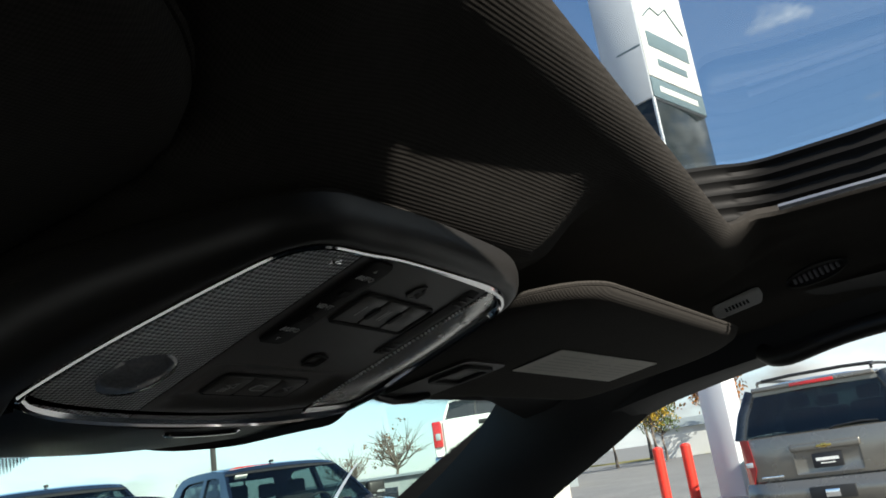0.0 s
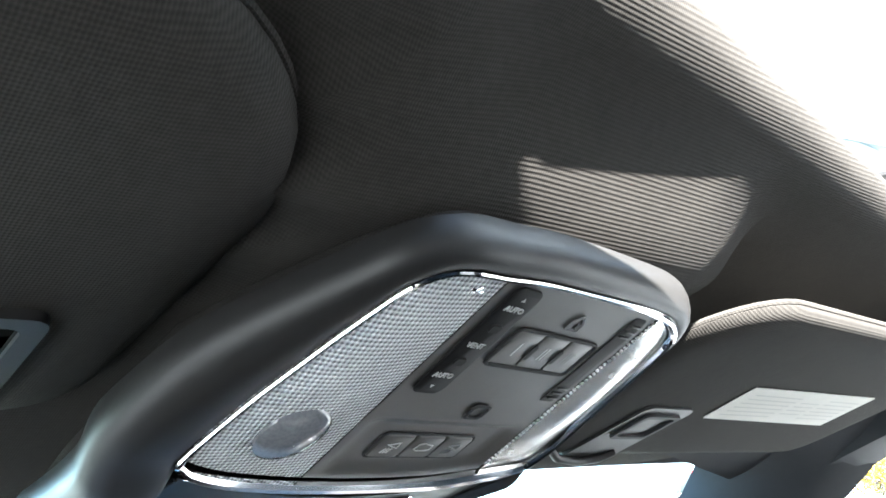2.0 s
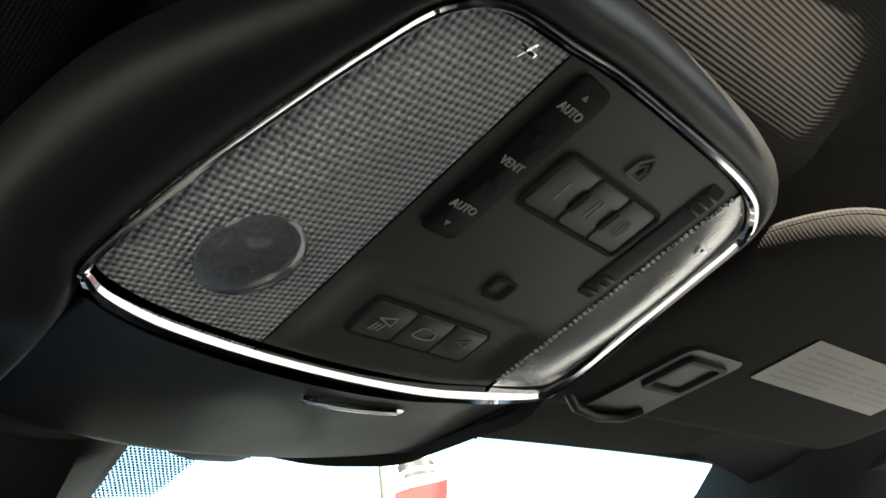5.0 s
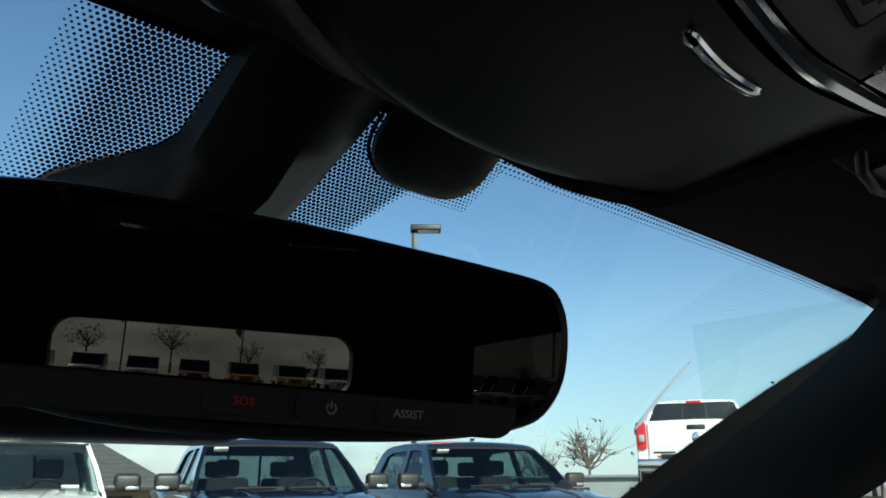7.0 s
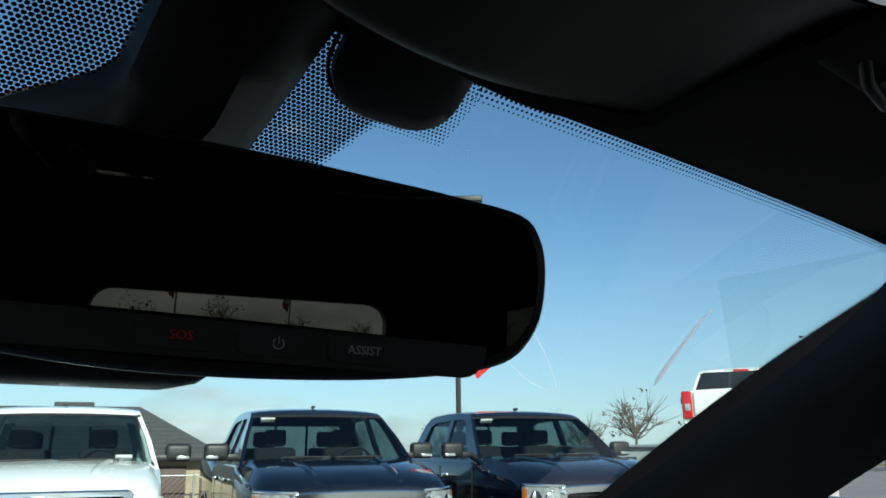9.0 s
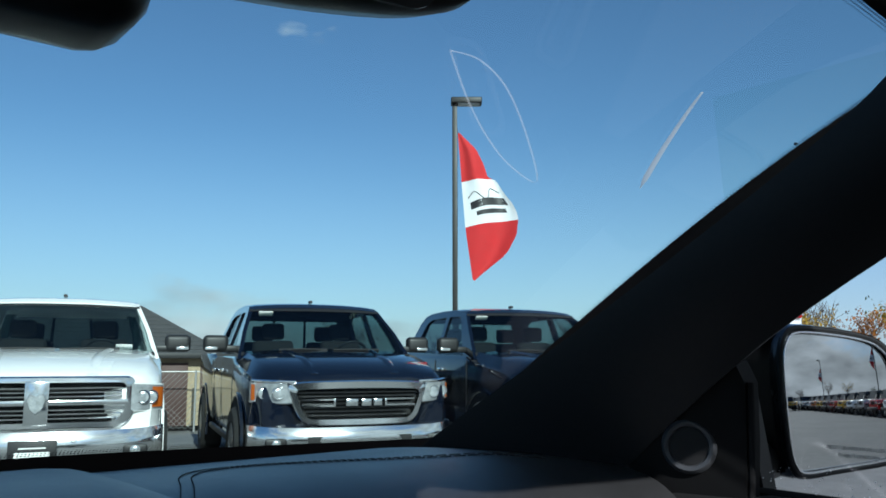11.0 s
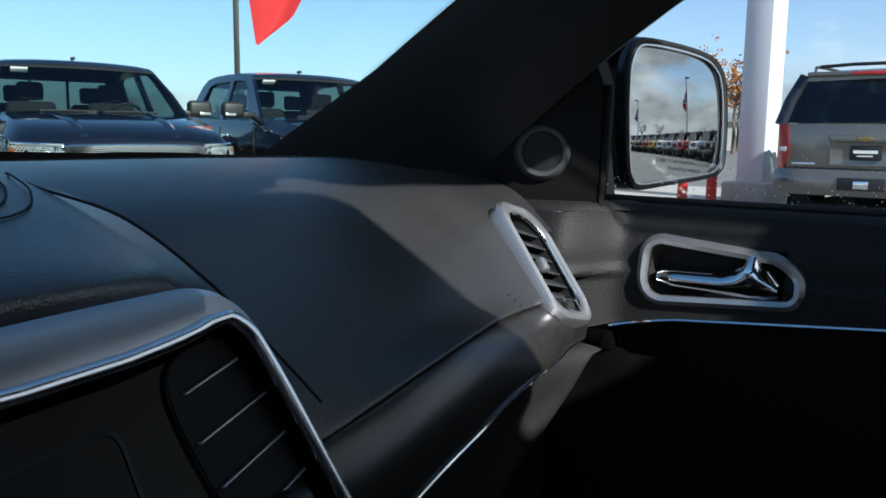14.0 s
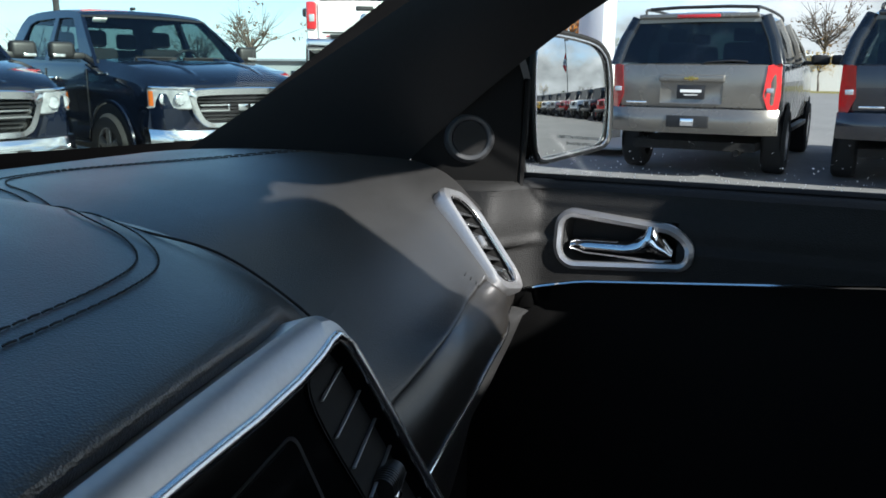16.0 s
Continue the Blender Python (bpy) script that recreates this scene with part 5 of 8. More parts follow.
    sheet(bm, face, span(-0.0655, 0.0635, 30), span(0, 1, 60))
    part("middle_panel", bm, PANEL, top, "matt black switch panel")

    def pad(name, u0, u1, v0, v1, r, h0, h1, mt, par, label="", skew=0.0):
        bm = bmesh.new()
        p = rrect(u0, u1, v0, v1, r, 5)
        cu_, cv_ = (u0 + u1) / 2, (v0 + v1) / 2
        p = [(u + skew * (v - cv_), v) for u, v in p]
        loft(bm, [[cw(u, v, h0) for u, v in p], [cw(u, v, h1 - 0.0006) for u, v in p], [cw(cu_ + (u - cu_) * 0.95, cv_ + (v - cv_) * 0.94, h1) for u, v in p]], cap1=True)
        return part(name, bm, mt, par, label)
    # sunroof slider strip
    rk = pad("slider_strip", -0.0575, -0.0385, -0.0755, -0.0075, 0.004, -0.001, 0.0016, DARKPLASTIC, top, "black sunroof slider strip")
    # lettering lies on the underside: it is read from below
    def face_m(u, v, h):
        e1 = (CM.to_3x3() @ Vector((1, 0, 0))).normalized()
        e2 = (cw(u, v - 0.01) - cw(u, v)).normalized()
        e3 = e1.cross(e2)
        return Matrix.Translation(cw(u, v, h)) @ Matrix((e1, e2, e3)).transposed().to_4x4()
    for v, s in ((-0.0645, "AUTO"), (-0.0413, "VENT"), (-0.021, "AUTO")):
        words(s, 0.0046, face_m(-0.049, v, 0.0018), MARK, rk)
    for v in (-0.0528, -0.031):
        pad("slider_notch", -0.0520, -0.0450, v - 0.0022, v + 0.0022, 0.0015, 0.001, 0.0026, DARKPLASTIC, rk, "raised finger notch")
    for v, s in ((-0.0695, -1), (-0.0145, 1)):
        bm = bmesh.new()
        pts = [(-0.0505, v), (-0.0475, v), (-0.049, v + s * 0.0022)]
        bm.faces.new([bm.verts.new(cw(u, w, 0.0019)) for u, w in pts])
        part("arrow_mark", bm, MARK, rk, "grey arrow")
    # garage opener buttons
    bm = bmesh.new()
    p = rrect(-0.0305, 0.0390, -0.0545, -0.0305, 0.003, 5)
    tube(bm, [cw(u, v, 0.0005) for u, v in p], 0.0011, 6, closed=True)
    gr = part("button_gap", bm, HOLE, top, "dark gap round the buttons")
    for k in range(3):
        u0 = -0.0293 + k * 0.0225
        b = pad("button", u0, u0 + 0.0212, -0.0535, -0.0315, 0.002, -0.001, 0.0008, PANEL, top, "black programmable button")
        for j in range(k + 1):
            bm = bmesh.new()
            uu = u0 + 0.0106 + (j - k / 2) * 0.0026
            bm.faces.new([bm.verts.new(cw(uu + a, -0.0425 + c_, 0.0011)) for a, c_ in ((-0.0005, -0.0042), (0.0005, -0.0042), (0.0005, 0.0042), (-0.0005, 0.0042))])
            part("button_mark", bm, MARK if k < 2 else DIMMARK, b, "grey stroke")
        if k:
            pad("finger_notch", u0 - 0.0022, u0 + 0.0012, -0.0475, -0.0375, 0.0015, 0.0005, 0.0017, DARKPLASTIC, b, "raised notch")
    # house symbol
    bm = bmesh.new()
    hp = [(-0.004, 0.004), (-0.004, -0.002), (0.001, -0.0065), (0.006, -0.002), (0.006, 0.004), (-0.004, 0.004)]
    tube(bm, [cw(0.003 + a * 0.9, -0.0635 + c_ * 0.9, 0.0008) for a, c_ in hp], 0.0007, 5)
    tube(bm, [cw(0.003 + a * 0.5, -0.063 + c_ * 0.5, 0.0008) for a, c_ in hp], 0.0006, 5)
    part("house_mark", bm, DIMMARK, top, "small moulded house symbol")
    # long slot with ribs at its ends
    slot = pad("slot", 0.0445, 0.0575, -0.0765, -0.0095, 0.002, -0.001, 0.0008, HOLE, top, "dark ventilation slot")
    for v in (-0.072, -0.068, -0.064, -0.022, -0.018, -0.014):
        bm = bmesh.new()
        box(bm, (0, 0, 0), (0.010, 0.0013, 0.0016), 0.0003, CM @ pose(0.051, v, con_z(v) - 0.0012, -18, 0, 0))
        part("slot_rib", bm, PLASTIC, slot)
    # microphone hole
    bm = bmesh.new()
    p = rrect(-0.008, 0.007, -0.006, 0.005, 0.003, 5)
    loft(bm, [[cw(0.005 + u, 0.0034 + v, 0.0012) for u, v in p], [cw(0.005 + u * 0.8, 0.0034 + v * 0.75, 0.0016) for u, v in p], [cw(0.005 + u * 0.72, 0.0034 + v * 0.68, -0.004) for u, v in p]], cap1=True)
    part("microphone_hole", bm, HOLE, top, "dark microphone opening")
    # three buttons in the front recess
    bm = bmesh.new()
    p = rrect(-0.037, 0.0345, 0.0285, 0.0475, 0.003, 5)
    tube(bm, [cw(u, v, -0.0032) for u, v in p], 0.0009, 6, closed=True)
    part("button_gap", bm, HOLE, top, "dark gap round the buttons")
    for k in range(3):
        u0 = -0.036 + k * 0.0235
        b = pad("button", u0, u0 + 0.0225, 0.0295, 0.0465, 0.002, -0.006, -0.0020, PANEL, top, "black push button")
        mt = MARK if k < 2 else DIMMARK
        bm = bmesh.new()
        uc = u0 + 0.0112
        if k == 1:
            sh = [(-0.006, 0.001), (-0.0045, -0.003), (-0.001, -0.004), (0.002, -0.003), (0.006, -0.0025), (0.0065, 0.001), (0.003, 0.002), (-0.003, 0.0022), (-0.006, 0.001)]
            tube(bm, [cw(uc + a, 0.038 + c_, -0.0017) for a, c_ in sh], 0.0004, 4)
        else:
            tri = [(-0.004, -0.002), (0.004, -0.004), (0.004, 0.0005), (-0.004, -0.002)]
            tube(bm, [cw(uc + a, 0.038 + c_, -0.0017) for a, c_ in tri], 0.0004, 4)
            for j in range(3):
                tube(bm, [cw(uc - 0.003 + j * 0.0022, 0.0385, -0.0017), cw(uc - 0.0045 + j * 0.0022, 0.0425, -0.0017)], 0.0003, 4)
        part("button_mark", bm, mt, b, "grey pictogram")
    # glasses holder in front, with its chrome lip
    bm = bmesh.new()

    def door_f(u, t):
        a = con_front(min(max(u, RU0 + 0.001), RU1 - 0.001)) + 0.005
        wide = (u - (RU0 + RU1) / 2) / ((RU1 - RU0) / 2)
        b = 0.193 - 0.034 * wide * wide - 0.004 * wide
        v = a + (b - a) * t
        z0 = con_z(a)
        return CM @ Vector((u * (1 + 0.02 * t) + 0.016 * t, v, z0 - 0.004 + (1.549 - z0) * smooth01(t * 1.1) + 0.004 * wide * wide + 0.020 * smooth01((t - 0.90) / 0.10) ** 2))
    sheet(bm, door_f, span(RU0 + 0.008, RU1 - 0.004, 30), span(0, 1, 30))
    gd = part("glasses_holder_lid", bm, PLASTIC, top, "matt black glasses holder lid")
    # dark parting lines along the sides of the lid
    for uu in (RU0 + 0.0078, RU1 - 0.0038):
        bm = bmesh.new()
        tube(bm, [door_f(uu, t) + Vector((0, 0, -0.0002)) for t in span(0.02, 0.97, 24)], 0.0011, 6)
        part("lid_gap", bm, HOLE, gd, "dark parting line")
    bm = bmesh.new()
    tube(bm, [door_f(u, 0.100 + 0.010 * math.cos((u + 0.001) / 0.029 * 1.57)) + Vector((0, 0, -0.001)) for u in span(-0.028, 0.030, 16)], [0.0012] + [0.0028] * 14 + [0.0012], 8, flat=0.7)
    part("lip_handle", bm, CHROME, gd, "slim chrome pull lip")


console()


# ---- rear-view mirror, its mount and the sensor pod ----
def rear_mirror():
    top = thing("rear_view_mirror", label="black rear-view mirror with call buttons below its glass", category="rear-view mirror")
    a, b = Vector((-0.192, 0.644, 1.492)), Vector((0.098, 0.574, 1.481))
    right = (b - a).normalized()
    n = right.cross(Vector((0, 0, 1))).normalized()          # towards the rear
    n = (n + Vector((0, 0, -0.070))).normalized()
    up = n.cross(right).normalized() * -1
    if up.z < 0:
        up = -up
    m = Matrix.Translation((a + b) / 2) @ Matrix((right, up, n)).transposed().to_4x4()
    L = (b - a).length / 2
    rim = [(-L, 0.006), (-0.146, -0.017), (-0.133, -0.034), (-0.112, -0.0425), (-0.082, -0.0495), (-0.04, -0.0532), (0.005, -0.0535), (0.055, -0.0512), (0.092, -0.0472), (0.118, -0.042), (0.135, -0.034), (0.1465, -0.017), (L, 0.006),
           (0.1455, 0.0235), (0.134, 0.0335), (0.10, 0.0368), (0.06, 0.0388), (0.0, 0.041), (-0.06, 0.0405), (-0.10, 0.0395), (-0.134, 0.0335), (-0.1455, 0.0235)]
    sh = [(p.x, p.y) for p in round_loop(rim, 4)]

    def lp(s, z, sx=None):
        sx = s if sx is None else sx
        return [m @ Vector((x * sx, y * s, z)) for x, y in sh]
    bm = bmesh.new()
    loft(bm, [lp(0.90, 0.001, 0.965), lp(0.97, 0.003, 0.985), lp(1.0, 0.0), lp(1.0, -0.012), lp(0.93, -0.028, 0.97), lp(0.7, -0.042, 0.8), lp(0.1, -0.046, 0.1)], cap1=True)
    part("housing", bm, PLASTIC, top, "black plastic housing")
    bm = bmesh.new()
    gl = [(x * 0.965, y * 0.90 if y > 0 else max(y * 0.90, -0.031 - 0.002 * (x / L) ** 2)) for x, y in sh]
    loft(bm, [[m @ Vector((x, y, z - 0.028 * (x - 0.013))) for x, y in gl] for z in (0.0035, 0.0052)], cap0=True, cap1=True)
    part("mirror_glass", bm, DIMMIRROR, top, "dimmed silvered glass")
    bm = bmesh.new()
    gl2 = rrect(-L * 0.78, L * 0.78, -0.047, -0.032, [0.012, 0.012, 0.002, 0.002], 6)
    loft(bm, [[m @ Vector((x, y, z)) for x, y in gl2] for z in (0.001, 0.003)], cap0=True, cap1=True)
    chin = part("button_panel", bm, PLASTIC, top, "black button panel below the glass")
    for x0, w, s, mt in ((-0.018, 0.034, "SOS", RED), (0.020, 0.032, "", MARK), (0.057, 0.032, "ASSIST", MARK)):
        bm = bmesh.new()
        p = rrect(x0 - w / 2, x0 + w / 2, -0.0445, -0.0335, 0.004, 5)
        loft(bm, [[m @ Vector((x, y, z)) for x, y in p] for z in (0.002, 0.0045)], cap1=True)
        bt = part("button", bm, PLASTIC, chin, "black call button" if s else "black power button")
        if s:
            words(s, 0.0052, m @ pose(x0, -0.039, 0.0047), mt, bt)
        else:
            bm = bmesh.new()
            tube(bm, [m @ Vector((x0 + 0.0022 * math.sin(t), -0.039 + 0.0022 * math.cos(t), 0.0047)) for t in span(0.6, 5.68, 12)], 0.00035, 4)
            tube(bm, [m @ Vector((x0, -0.039, 0.0047)), m @ Vector((x0, -0.036, 0.0047))], 0.00035, 4)
            part("power_mark", bm, mt, bt, "grey power symbol")
    # stalk cover that lies under the glass from the header down to the mirror
    bm = bmesh.new()
    drop = Vector((0, -0.5, -0.85))
    loops = []
    for t in span(0, 1, 16):
        sv = -0.01 + 0.16 * t
        x0, x1 = -0.090 - 0.003 * t - 0.046 * smooth01((sv - 0.085) / 0.055), -0.007 - 0.012 * t
        d = 0.016 + 0.016 * smooth01(t / 0.8)
        prof = [(x0, 0.001), (x0 + 0.002, d * 0.6), (x0 + 0.014, d), (x0 * 0.5 + x1 * 0.5, d * 1.15), (x1 - 0.016, d * 0.6), (x1 - 0.003, d * 0.3), (x1, 0.001)]
        loops.append([ws(x, sv) + drop * h for x, h in prof])
    loft(bm, loops, cap0=True, cap1=True)
    part("stalk_cover", bm, PLASTIC, top, "black stalk cover")
    bm = bmesh.new()
    cyl(bm, ws(-0.045, 0.13) + drop * 0.02, (a + b) / 2 + Vector((0, 0.02, 0.01)), 0.013, 0.016, 16)
    part("stalk", bm, PLASTIC, top, "black ball-joint stalk")
    bm = bmesh.new()
    box(bm, (-0.092, 0.70, 1.466), (0.155, 0.07, 0.062), 0.022, None, 4)
    part("camera_cover", bm, PLASTIC, top, "black rounded camera cover")


rear_mirror()


def sensor_pod():
    bm = bmesh.new()
    loops = []
    for k, z in ((0.92, 0.0), (1.0, 0.003), (1.0, 0.007), (0.9, 0.012), (0.6, 0.015), (0.05, 0.016)):
        lp = []
        for x, y in rrect(-0.046, 0.030, -0.07, 0.040, [0.004, 0.004, 0.026, 0.030], 10):
            p = ws(0.039 + x * k + 0.006 * y / 0.04, 0.036 + y * k)
            lp.append(p + Vector((0, -0.5, -0.85)) * z)
        loops.append(lp)
    loft(bm, loops, cap0=True, cap1=True)
    top = thing("rain_sensor_pod", label="black rain sensor pod on the windshield", category="sensor pod")
    part("housing", bm, PLASTIC, top, "rounded black housing")
    # foot gasket that grips the glass
    bm = bmesh.new()
    ring = [ws(0.039 + x + 0.006 * y / 0.04, 0.036 + y) for x, y in rrect(-0.047, 0.031, -0.07, 0.041, [0.004, 0.004, 0.027, 0.031], 10)]
    tube(bm, [p + Vector((0, -0.5, -0.85)) * 0.001 for p in ring + ring[:1]], 0.0012, 6)
    part("gasket", bm, DARKPLASTIC, top, "thin rubber gasket")


sensor_pod()


# ---- small fittings on the roof edge over the passenger ----
def roof_fittings():
    top = thing("roof_vent_clip", label="small pale slotted clip on the roof edge", category="clip")
    d = Vector((0.0, -1, 0.18)).normalized()
    n = Vector((-0.75, 0, -0.66))
    w = d.cross(n).normalized()
    m = Matrix.Translation((0.582, 0.25, 1.636)) @ Matrix((d, w, n.normalized())).transposed().to_4x4()
    bm = bmesh.new()
    p = rrect(-0.027, 0.027, -0.009, 0.009, 0.007, 6)
    loft(bm, [[m @ Vector((x, y, z)) for x, y in p] for z in (-0.004, 0.003)] + [[m @ Vector((x * 0.93, y * 0.85, 0.0045)) for x, y in p]], cap1=True)
    part("body", bm, mat("pale_plastic", (0.55, 0.53, 0.5), 0.5, var=0.06), top, "pale plastic body")
    bm = bmesh.new()
    for k in range(7):
        box(bm, (0, 0, 0), (0.0022, 0.005, 0.001), 0, m @ pose(-0.012 + k * 0.004, 0, 0.0048))
    part("slots", bm, HOLE, top, "dark slots")
    top = thing("coat_lamp", label="oval ribbed courtesy lamp on the roof edge", category="lamp")
    m = Matrix.Translation((0.582, 0.165, 1.650)) @ Matrix((d, w, n.normalized())).transposed().to_4x4()
    bm = bmesh.new()
    ov = [(0.032 * math.cos(a), 0.011 * math.sin(a)) for a in span(0, 6.2832, 29)[:-1]]
    loft(bm, [[m @ Vector((x, y, 0.001)) for x, y in ov], [m @ Vector((x, y, 0.005)) for x, y in ov], [m @ Vector((x * 0.9, y * 0.8, 0.006)) for x, y in ov], [m @ Vector((x * 0.88, y * 0.75, 0.002)) for x, y in ov]], cap1=True)
    part("rim", bm, PLASTIC, top, "dark oval rim")
    for k in range(9):
        bm = bmesh.new()
        x = -0.022 + k * 0.0055
        hh = 0.008 * math.sqrt(max(0.05, 1 - (x / 0.03) ** 2))
        box(bm, (0, 0, 0), (0.003, hh * 1.2, 0.003), 0.0008, m @ pose(x, -0.001, 0.0045))
        part("rib", bm, SILVER, top)
    # padded grab handle below them
    bm = bmesh.new()
    tube(bm, [curve_at([(0.655, 0.25, 1.585), (0.635, 0.225, 1.575), (0.63, 0.15, 1.588), (0.63, 0.0, 1.60), (0.63, -0.1, 1.603)], t) for t in span(0, 1, 24)], 0.011, 10)
    put("grab_handle", bm, PLASTIC, label="black grab handle above the door window", category="grab handle")


roof_fittings()


# ---- plain surfaces that close the cabin ----
def closing():
    bm = bmesh.new()
    box(bm, (0, -0.1, 0.30), (1.56, 3.2, 0.04))
    put("floor", bm, CARPET, label="dark carpeted car floor", category="floor", kind="structure")
    bm = bmesh.new()
    box(bm, (0, 1.16, 0.72), (1.54, 0.04, 0.82))
    put("wall_firewall", bm, PLASTIC, label="plain dark bulkhead below the dashboard", category="wall", kind="structure")
    # body side behind the doors, with the rear side windows left open above
    for s in (1, -1):
        bm = bmesh.new()
        box(bm, (0.80 * s, -1.0, 0.72), (0.05, 1.1, 0.84))
        box(bm, (0.775 * s, -0.56, 1.36), (0.04, 0.13, 0.50), 0.01)
        box(bm, (0.775 * s, -1.50, 1.36), (0.04, 0.16, 0.50), 0.01)
        for y0, y1 in ((-0.62, -1.43), (-0.5, 0.84)):
            if s > 0 and y1 > 0:
                continue
            bq = bmesh.new()
            sheet(bq, lambda y, z: (s * (0.80 - 0.12 * (z - 1.13)), y, z), (y0, y1), (1.12, 1.63))
            clear = s < 0 and y1 > 0
            # rear panes are out of view; their dark tint is set to dim the cabin
            put("window_side", bq, SIDEGLASS if clear else PRIVACY, label="clear driver window" if clear else "dark tinted rear side window, unseen, added to dim the cabin", category="window", kind="structure").visible_shadow = False
        put("wall_side", bm, TRIM, label="plain dark body side behind the front door", category="wall", kind="structure")
    bm = bmesh.new()
    hole_, rim_ = rloop(-0.44, 0.44, 1.395, 1.58, 0.06, 8, 6), rloop(-0.80, 0.80, 0.30, 1.76, 0.02, 8, 6)
    loft(bm, [[(x, y, z) for x, z in lp_] for lp_, y in ((hole_, -1.60), (hole_, -1.57), (rim_, -1.57), (rim_, -1.63), (hole_, -1.63), (hole_, -1.60))])
    put("wall_tailgate", bm, TRIM, label="plain dark tailgate round the rear window", category="wall", kind="structure")


closing()

# ---- the lot: ground, far things ----
ASPHALT = mat("asphalt", (0.17, 0.168, 0.165), 0.9, spec=0.3, var=0.22, scale=0.5, bump=0.5, bscale=60)
CONCRETE = mat("concrete", (0.42, 0.40, 0.37), 0.85, spec=0.3, var=0.12, scale=1.5, bump=0.4, bscale=40)
GRASS = mat("mown_grass", (0.17, 0.15, 0.05), 0.95, spec=0.2, var=0.35, scale=0.8, bump=0.6, bscale=25)
TYRE = mat("tyre_rubber", (0.018, 0.018, 0.018), 0.85, var=0.15, scale=8, bump=0.4, bscale=60)
ALLOY = mat("alloy", (0.45, 0.45, 0.46), 0.3, metal=0.9, var=0.06, scale=10)
CARGLASS = clear_glass("car_glass", (0.36, 0.46, 0.47), 0.07)
DARKGLASS = mat("privacy_glass", (0.012, 0.016, 0.022), 0.06, spec=0.6, var=0.05)
SEATGREY = mat("seat_cloth", (0.014, 0.0135, 0.013), 0.9, var=0.15, scale=12)
CABIN = mat("cab_interior", (0.012, 0.012, 0.012), 0.8, var=0.2)
BLACKTRIM = mat("black_trim", (0.014, 0.014, 0.015), 0.5, var=0.15, scale=6)
CARCHROME = mat("bumper_chrome", (0.88, 0.88, 0.89), 0.13, metal=1.0, var=0.04, scale=5, rvar=0.04)
TAILRED = mat("tail_lamp_red", (0.48, 0.012, 0.014), 0.15, spec=0.6, var=0.15, scale=25, coat=0.6)
AMBER = mat("amber_lens", (0.45, 0.10, 0.008), 0.2, spec=0.6, var=0.1, scale=30)
LAMPCLEAR = mat("headlamp_reflector", (0.52, 0.54, 0.56), 0.2, metal=0.6, var=0.45, scale=16, rvar=0.1)
WHITE = mat("white_car_paint", (0.78, 0.78, 0.77), 0.25, spec=0.5, var=0.03, scale=3, coat=0.8)
NAVY = mat("dark_blue_car_paint", (0.0035, 0.006, 0.014), 0.12, spec=0.2, var=0.1, scale=3, coat=0.7)
BEIGE = mat("pewter_car_paint", (0.20, 0.188, 0.168), 0.26, metal=0.6, spec=0.5, var=0.05, scale=3, coat=0.6)
CHARCOAL = mat("dark_grey_car_paint", (0.016, 0.018, 0.024), 0.22, spec=0.5, var=0.1, scale=3, coat=0.9)
STICKER = mat("white_sticker", (0.8, 0.8, 0.78), 0.6, var=0.03)
SIGNBLACK = mat("black_sign_paint", (0.012, 0.012, 0.014), 0.5, var=0.1)
REDPAINT = mat("red_post_paint", (0.62, 0.035, 0.02), 0.4, var=0.08, scale=4)


def ground_z(x, y):
    d = x * 0.319 + y * 0.948
    return -1.0 * smooth01((d - 15.5) / 6) * smooth01((y - 0.75 * x + 1.0) / 5)


bm = bmesh.new()
gx = [-3000, -600, -150, -60, -30, -20, -10, -5, 0, 3, 6, 9, 12, 15, 18, 21, 24, 30, 40, 60, 150, 600, 3000]
gy = [-3000, -600, -150, -60, -30, -10, 0, 4, 8, 10, 12, 14, 16, 18, 20, 22, 24, 27, 30, 40, 60, 150, 600, 3000]
sheet(bm, lambda x, y: (x, y, ground_z(x, y)), gx, gy)
put("ground", bm, ASPHALT, label="grey asphalt dealer lot reaching the horizon", category="ground", kind="structure")


def flat_strip(name, pts, z, material, label, category):
    bm = bmesh.new()
    loft(bm, [[(x, y, ground_z(x, y) + z - 0.03) for x, y in pts], [(x, y, ground_z(x, y) + z) for x, y in pts]], cap0=True, cap1=True)
    return put(name, bm, material, label=label, category=category, kind="structure", smooth=False)


flat_strip("ground_grass", [(30, -60), (90, -60), (90, 45), (36, 45)], 0.05, GRASS, "mown grass verge beyond the lot", "grass")
flat_strip("road", [(44, -80), (52, -80), (52, 60), (44, 60)], 0.07, ASPHALT, "asphalt road behind the grass verge", "road")
flat_strip("pavement", [(12.2, 3.0), (17.5, 3.0), (17.5, 7.5), (12.2, 7.5)], 0.14, CONCRETE, "raised pale concrete island under the sign", "pavement")


